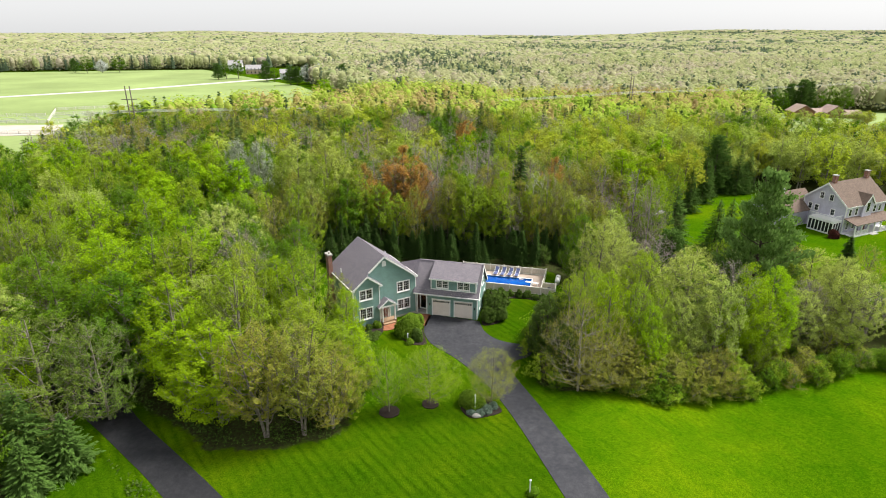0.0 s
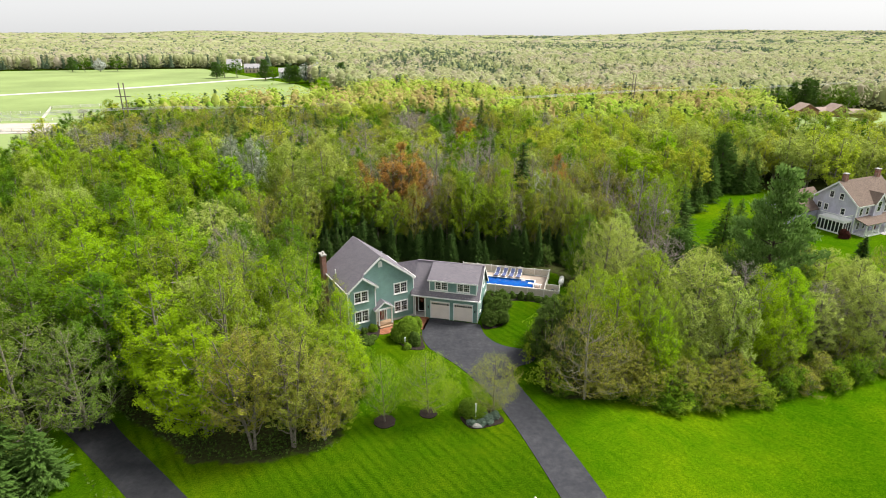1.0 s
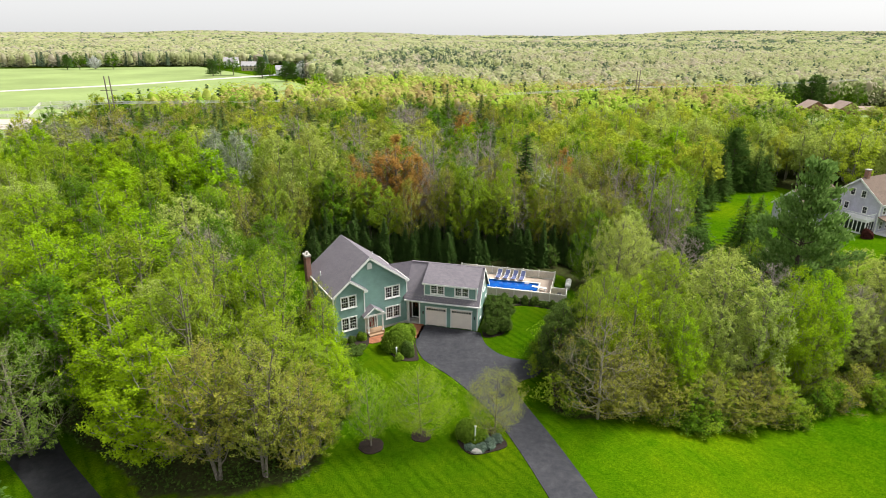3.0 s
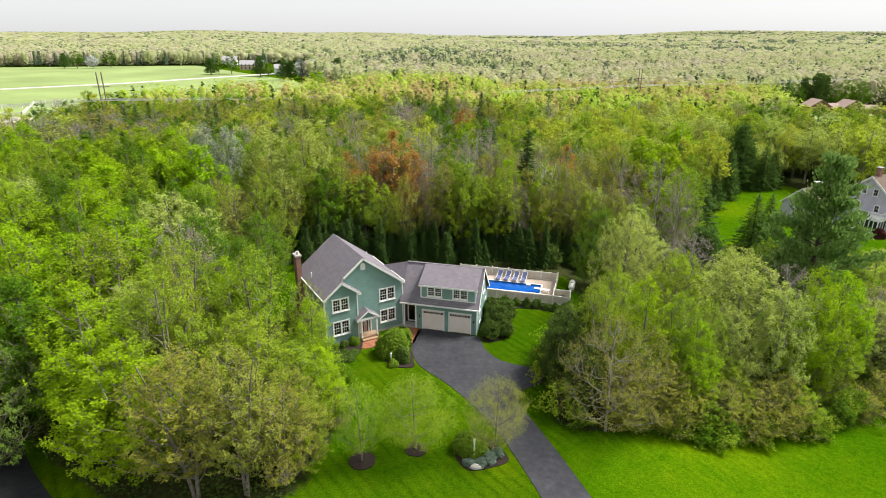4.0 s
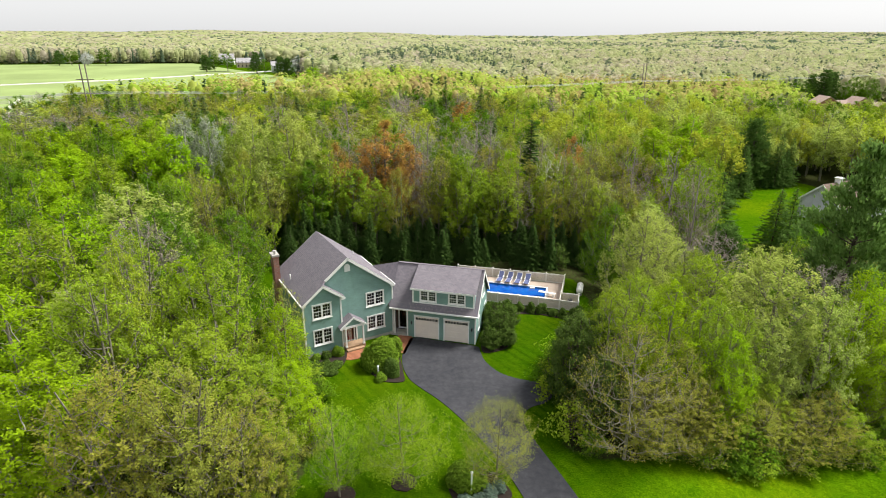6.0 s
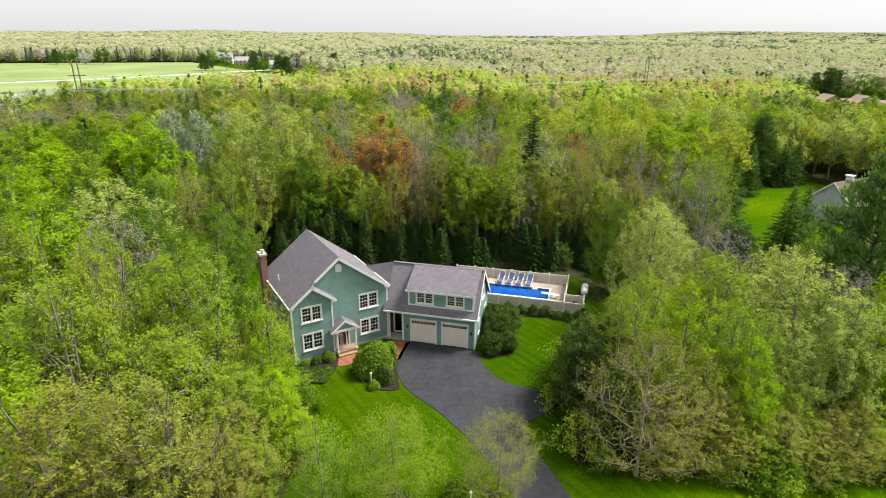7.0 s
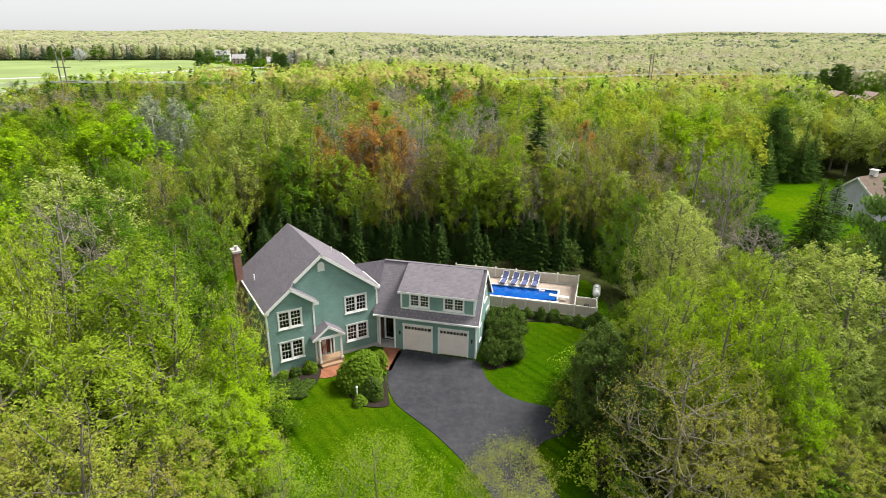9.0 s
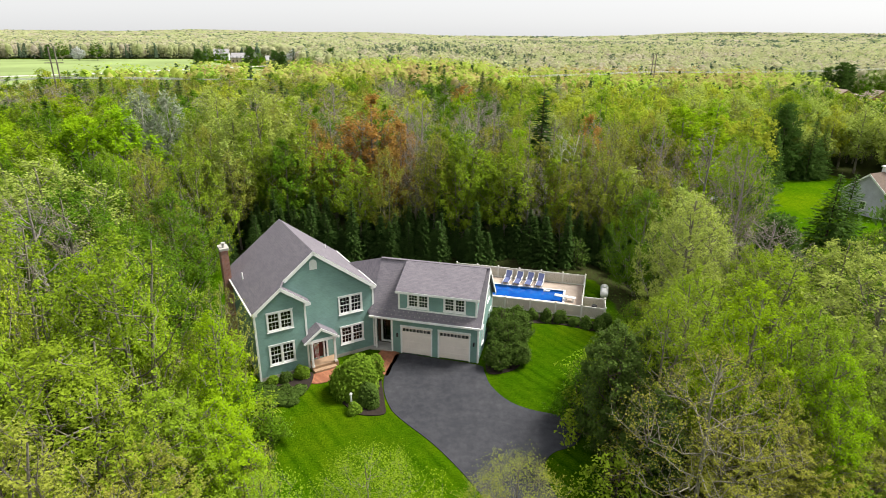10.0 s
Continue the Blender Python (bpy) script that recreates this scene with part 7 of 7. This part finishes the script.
# the wood itself, filled in where no tree stands yet, in stands of like kinds
rng_np = np.random.RandomState(17)
cy = 36 + 162 * rng_np.random_sample(14000) ** 0.75
cx = rng_np.uniform(-1, 1, 14000) * (0.80 * cy + 10)
shut = inside(SIDE_DRIVE, cx, cy)
for a, b in ((0, 0), (2.2, 0), (-2.2, 0), (0, 2.2), (0, -2.2)):
    shut |= is_open(cx + a, cy + b)
for x, y, bad in zip(cx.tolist(), cy.tolist(), shut.tolist()):
    if len(placed) >= 1500:
        break
    gap = 4.2 if y < 84 else 3.4 if y < 112 else 4.6
    if bad or (37 < x < 96 and 78 < y < 130) or (x > 11 and y < 64) or any(abs(x - a) < gap and math.hypot(x - a, y - b) < gap for a, b in placed):
        continue
    if y < 84:
        pool = ["yellow"] * 4 + ["bright"] * 3 + ["maple"] * 3 + ["pale"] * 2 + ["budding"] if x < 0 else ["yellow"] * 3 + ["pale"] * 3 + ["budding"] * 2 + ["bare"] * 2 + ["maple"]
        if x < -26:
            pool += ["bright"] * 4 + ["maple"] * 4
        h = tree_rng.uniform(11, 14.5) if x < 0 else tree_rng.uniform(8.5, 12)
    elif y < 122:
        if x < -25:
            pool = ["bright"] * 4 + ["maple"] * 4 + ["yellow"] * 2 + ["pale"] + ["budding"] + ["spruce"]
        elif x < 26:
            pool = ["bare"] * 4 + ["budding"] * 3 + ["yellow"] * 3 + ["maple"] * 2 + ["pale"] + ["spruce"]
        else:
            pool = ["yellow"] * 3 + ["budding"] * 3 + ["pale"] * 2 + ["bare"] * 2 + ["maple"] * 2
        h = tree_rng.uniform(12.5, 15.5)
    else:
        stand = math.sin(x / 19.0 + 1.3 * math.sin(y / 14.0)) + math.sin(y / 11.0 + x / 27.0)
        pool = [["maple", "yellow", "maple", "spruce"], ["budding", "yellow", "bare", "budding"], ["gold", "yellow", "pale", "yellow"], ["bare", "budding", "spruce", "maple"]][int(stand * 1.6 + 20) % 4]
        if x < -30:
            pool = pool + ["spruce", "bare", "budding", "maple"]
        if 22 < x < 80 and y > 135:
            pool = pool[:2] + ["gold"] * 3 + ["yellow", "pale", "pale"]
        if x > 62 and y < 165:
            pool = ["pale", "pale", "pale", "gold", "budding", "yellow"]
        h = tree_rng.uniform(11.5, 14.5)
    kind = tree_rng.choice(pool)
    conifer = kind in ("spruce", "pine")
    h += -0.6 * float(land(x, y)) if y > 84 else 0
    plant(depth_kind(kind, y), x, y, h * (0.9 if conifer else 1.0), tree_rng.uniform(2.8, 3.6) if conifer else tree_rng.uniform(2.8, 3.7) if y < 112 else tree_rng.uniform(3.6, 4.8))

# undergrowth where the wood meets open ground
edge_spots = 0
cy = rng_np.uniform(34, 100, 16000)
cx = rng_np.uniform(-0.8, 0.85, 16000) * cy
shut = inside(SIDE_DRIVE, cx, cy) | is_open(cx, cy)
near_open = np.zeros(len(cx), bool)
for a in range(8):
    near_open |= is_open(cx + 4.5 * np.cos(a * 0.785), cy + 4.5 * np.sin(a * 0.785))
keep = near_open & ~shut & ~((cy > 76) & (cx > -26) & (cx < 30)) & ~((cy < 56) & (cx < -8))
for x, y in zip(cx[keep].tolist(), cy[keep].tolist()):
    if edge_spots >= 130:
        break
    if any(math.hypot(x - a, y - b) < 1.3 for a, b in placed):
        continue
    h = tree_rng.uniform(1.6, 4.2)
    plant("thicket", x, y, h, h * 0.5)
    edge_spots += 1
for i in range(50):
    x, y = tree_rng.uniform(-34, 34), tree_rng.uniform(87, 104)
    if not is_open(x, y):
        plant("dark_thicket", x, y, tree_rng.uniform(1.5, 3.5), 1.5)
for i in range(55):
    x = tree_rng.uniform(12.5, 62)
    y = 50.9 + max(0, x - 20) * 0.27 + tree_rng.uniform(-0.4, 2.0)
    plant("thicket", x, y, tree_rng.uniform(1.6, 3.6), tree_rng.uniform(1.2, 1.8))
for i in range(40):
    x, y = tree_rng.uniform(-34, -9), tree_rng.uniform(48, 66)
    if (x > -22 or y > 58) and not is_open(x, y) and not inside(SIDE_DRIVE, x, y):
        plant("thicket", x, y, tree_rng.uniform(2.0, 4.5), 1.9)

# ferns and brambles over the wood's floor
cy = rng_np.uniform(33, 112, 150000)
cx = rng_np.uniform(-0.85, 0.85, 150000) * cy
ok = ~is_open(cx, cy) & ~((cy > 82) & (np.abs(cx) < 32)) & ~inside(SIDE_DRIVE, cx, cy) & (np.sin(cx * 0.9 + np.sin(cy * 0.7)) * np.sin(cy * 0.8 + cx * 0.3) > rng_np.uniform(-1.1, 0.7, 150000))
cx, cy = cx[ok], cy[ok]
fern_z = land(cx, cy) + 0.08 + 0.7 * rng_np.random_sample(len(cx)) ** 2
fern_v, fern_t = leaf_tris(np.stack([cx, cy, fern_z], 1), 0.13, rng_np, 0.7)
tagged(new("undergrowth", flat_mesh("undergrowth", fern_v, None, [LEAF["shrub"]], tris=fern_t)), "low green ferns and brambles over the wood's floor", "undergrowth", kind="stuff")

for forms in FORMS.values():
    for f in forms:
        if f.name not in used:
            for o in [*f.children_recursive, f]:
                bpy.data.objects.remove(o)

# ---- the woods beyond, to the horizon ----
def far_woods(name, seed, near, far, gap, sprays, size, height, label, leaf, bulk=0.9, firs=0.1):
    """Crowns of leaf sprays on a jittered grid, joined."""
    rng = np.random.RandomState(seed)
    ys = np.arange(near, far, gap)
    P = []
    for y in ys:
        half = 0.82 * y + 25
        xs = np.arange(-half, half, gap)
        P.append(np.stack([xs + rng.uniform(-0.45, 0.45, len(xs)) * gap, y + rng.uniform(-0.45, 0.45, len(xs)) * gap], 1))
    P = np.concatenate(P)
    P = P[~is_open(P[:, 0], P[:, 1])]
    n = len(P)
    stand = np.sin(P[:, 0] / 37.0 + 1.3 * np.sin(P[:, 1] / 51.0)) * np.sin(P[:, 1] / 43.0 + np.sin(P[:, 0] / 61.0))
    tint = np.clip(0.5 + 0.22 * stand + rng.normal(0, 0.22, n), 0, 1)
    pines = np.sin(P[:, 0] / 150.0 - 0.6) * np.cos(P[:, 1] / 210.0 + P[:, 0] / 400.0)
    conifer = rng.uniform(0, 1, n) < firs + 0.14 * (stand < -0.35) + 0.42 * (pines > 0.15) * (P[:, 0] > -60)
    tint = np.where(conifer, -0.5, tint)
    H = height * rng.uniform(0.84, 1.1, n) * np.where(conifer, 0.95, 1)
    R = gap * rng.uniform(0.66, 0.95, n) * np.where(conifer, 0.66, 1)
    z0 = land(P[:, 0], P[:, 1])
    u = rng.uniform(0, 1, (n, sprays))
    az = rng.uniform(0, 2 * np.pi, (n, sprays))
    prof = np.where(conifer[:, None], (1 - u) ** 0.9 + 0.05, np.sqrt(np.clip(1 - (2 * u - 1) ** 2, 0, 1)) * 0.9 + 0.12)
    rr = R[:, None] * prof * rng.uniform(0.75, 1.1, (n, sprays))
    c = np.stack([P[:, :1] + rr * np.cos(az), P[:, 1:] + rr * np.sin(az), z0[:, None] + H[:, None] * (0.08 + 0.92 * u)], -1)
    out = np.stack([np.cos(az), np.sin(az), 0.4 + u], -1).reshape(-1, 3)
    v, q = leaf_tris(c.reshape(-1, 3), size * 1.2, rng, 0.5, out * 1.4, slim=0.8, jitter=0.35)
    # the leafy bulk inside each crown, uneven
    fz = np.where(conifer[:, None], np.array([[0.10, 0.40, 0.72]]), np.array([[0.30, 0.58, 0.82]]))
    fr = np.where(conifer[:, None], np.array([[0.95, 0.6, 0.28]]), np.array([[0.72, 0.92, 0.62]]))
    seg = 6
    ang = np.arange(seg) * 2 * np.pi / seg + rng.uniform(0, 1, (n, 1))
    rad = bulk * (R[:, None] * fr)[:, :, None] * rng.uniform(0.72, 1.12, (n, 3, seg))
    body = np.stack([P[:, 0][:, None, None] + rad * np.cos(ang)[:, None], P[:, 1][:, None, None] + rad * np.sin(ang)[:, None], z0[:, None, None] + (H[:, None] * fz)[:, :, None] + rng.uniform(-0.05, 0.05, (n, 3, seg)) * H[:, None, None]], -1).reshape(n, -1, 3)
    top = np.stack([P[:, 0], P[:, 1], z0 + H * (0.86 + 0.1 * bulk)], -1)[:, None]
    body = np.concatenate([body, top], 1)
    per = 3 * seg + 1
    j = np.arange(seg)
    bq = np.concatenate([np.stack([r * seg + j, r * seg + (j + 1) % seg, (r + 1) * seg + (j + 1) % seg, (r + 1) * seg + j], 1) for r in (0, 1)])
    bt = np.stack([2 * seg + j, 2 * seg + (j + 1) % seg, np.full(seg, 3 * seg)], 1)
    start = len(v) + np.arange(n)[:, None, None] * per
    quads_all = (bq[None] + start).reshape(-1, 4)
    tris_all = np.concatenate([q, (bt[None] + start).reshape(-1, 3)])
    ob = new(name, flat_mesh(name, np.concatenate([v, body.reshape(-1, 3)]), quads_all, [leaf], tris=tris_all, tint=np.concatenate([np.repeat(tint, sprays * 3), np.repeat(tint, per)])))
    return tagged(ob, label, "woodland", kind="stuff")


def far_leaf_material(name, stops):
    m = bpy.data.materials.new(name)
    m.use_nodes = True
    nt = m.node_tree
    nt.nodes.clear()
    out = nt.nodes.new("ShaderNodeOutputMaterial")
    at = nt.nodes.new("ShaderNodeAttribute")
    at.attribute_name = "tint"
    geo = nt.nodes.new("ShaderNodeNewGeometry")
    shift = node(nt, "MapRange")
    nt.links.new(at.outputs["Fac"], shift.inputs[0])
    shift.inputs[1].default_value = -0.5
    c = ramp(nt, shift.outputs[0], stops)
    v = ramp(nt, geo.outputs["Random Per Island"], [(0, (0.9, 0.9, 0.9)), (1, (1.1, 1.1, 1.1))])
    c = blend(nt, 1.0, c, v, "MULTIPLY")
    d = nt.nodes.new("ShaderNodeBsdfDiffuse")
    tr = nt.nodes.new("ShaderNodeBsdfTranslucent")
    mx = nt.nodes.new("ShaderNodeMixShader")
    mx.inputs[0].default_value = 0.4
    for s in (d, tr):
        nt.links.new(c, s.inputs[0])
    nt.links.new(d.outputs[0], mx.inputs[1])
    nt.links.new(tr.outputs[0], mx.inputs[2])
    nt.links.new(mx.outputs[0], out.inputs[0])
    return m


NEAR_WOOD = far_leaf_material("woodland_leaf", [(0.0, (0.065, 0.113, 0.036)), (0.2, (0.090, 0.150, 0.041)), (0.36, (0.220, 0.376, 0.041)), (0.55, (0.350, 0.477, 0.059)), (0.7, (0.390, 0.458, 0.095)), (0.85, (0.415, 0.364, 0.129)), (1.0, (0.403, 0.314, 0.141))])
# from 300 m on, haze is put into the leaf colours: paler, greyer, bluer
HAZED_WOOD = far_leaf_material("hazed_leaf", [(0.0, (0.13, 0.18, 0.11)), (0.2, (0.17, 0.22, 0.125)), (0.36, (0.32, 0.375, 0.16)), (0.55, (0.395, 0.43, 0.205)), (0.7, (0.435, 0.445, 0.24)), (0.85, (0.445, 0.42, 0.285)), (1.0, (0.435, 0.39, 0.295))])
far_woods("woodland", 1, 196, 300, 5.6, 120, 0.42, 14.0, "mixed spring woodland of green, tan and dark conifer crowns", NEAR_WOOD, 0.5, 0.14)
far_woods("woodland", 2, 300, 640, 6.6, 62, 0.72, 14.0, "mixed spring woodland stretching away beyond the fields", HAZED_WOOD, 0.62, 0.2)
far_woods("woodland", 3, 640, 1500, 10.5, 14, 1.3, 14, "hazy distant spring woodland", HAZED_WOOD, 0.9, 0.3)
far_woods("woodland", 4, 1500, 4600, 44.0, 8, 5.0, 16, "wooded hills on the horizon", HAZED_WOOD, 0.98, 0.25)
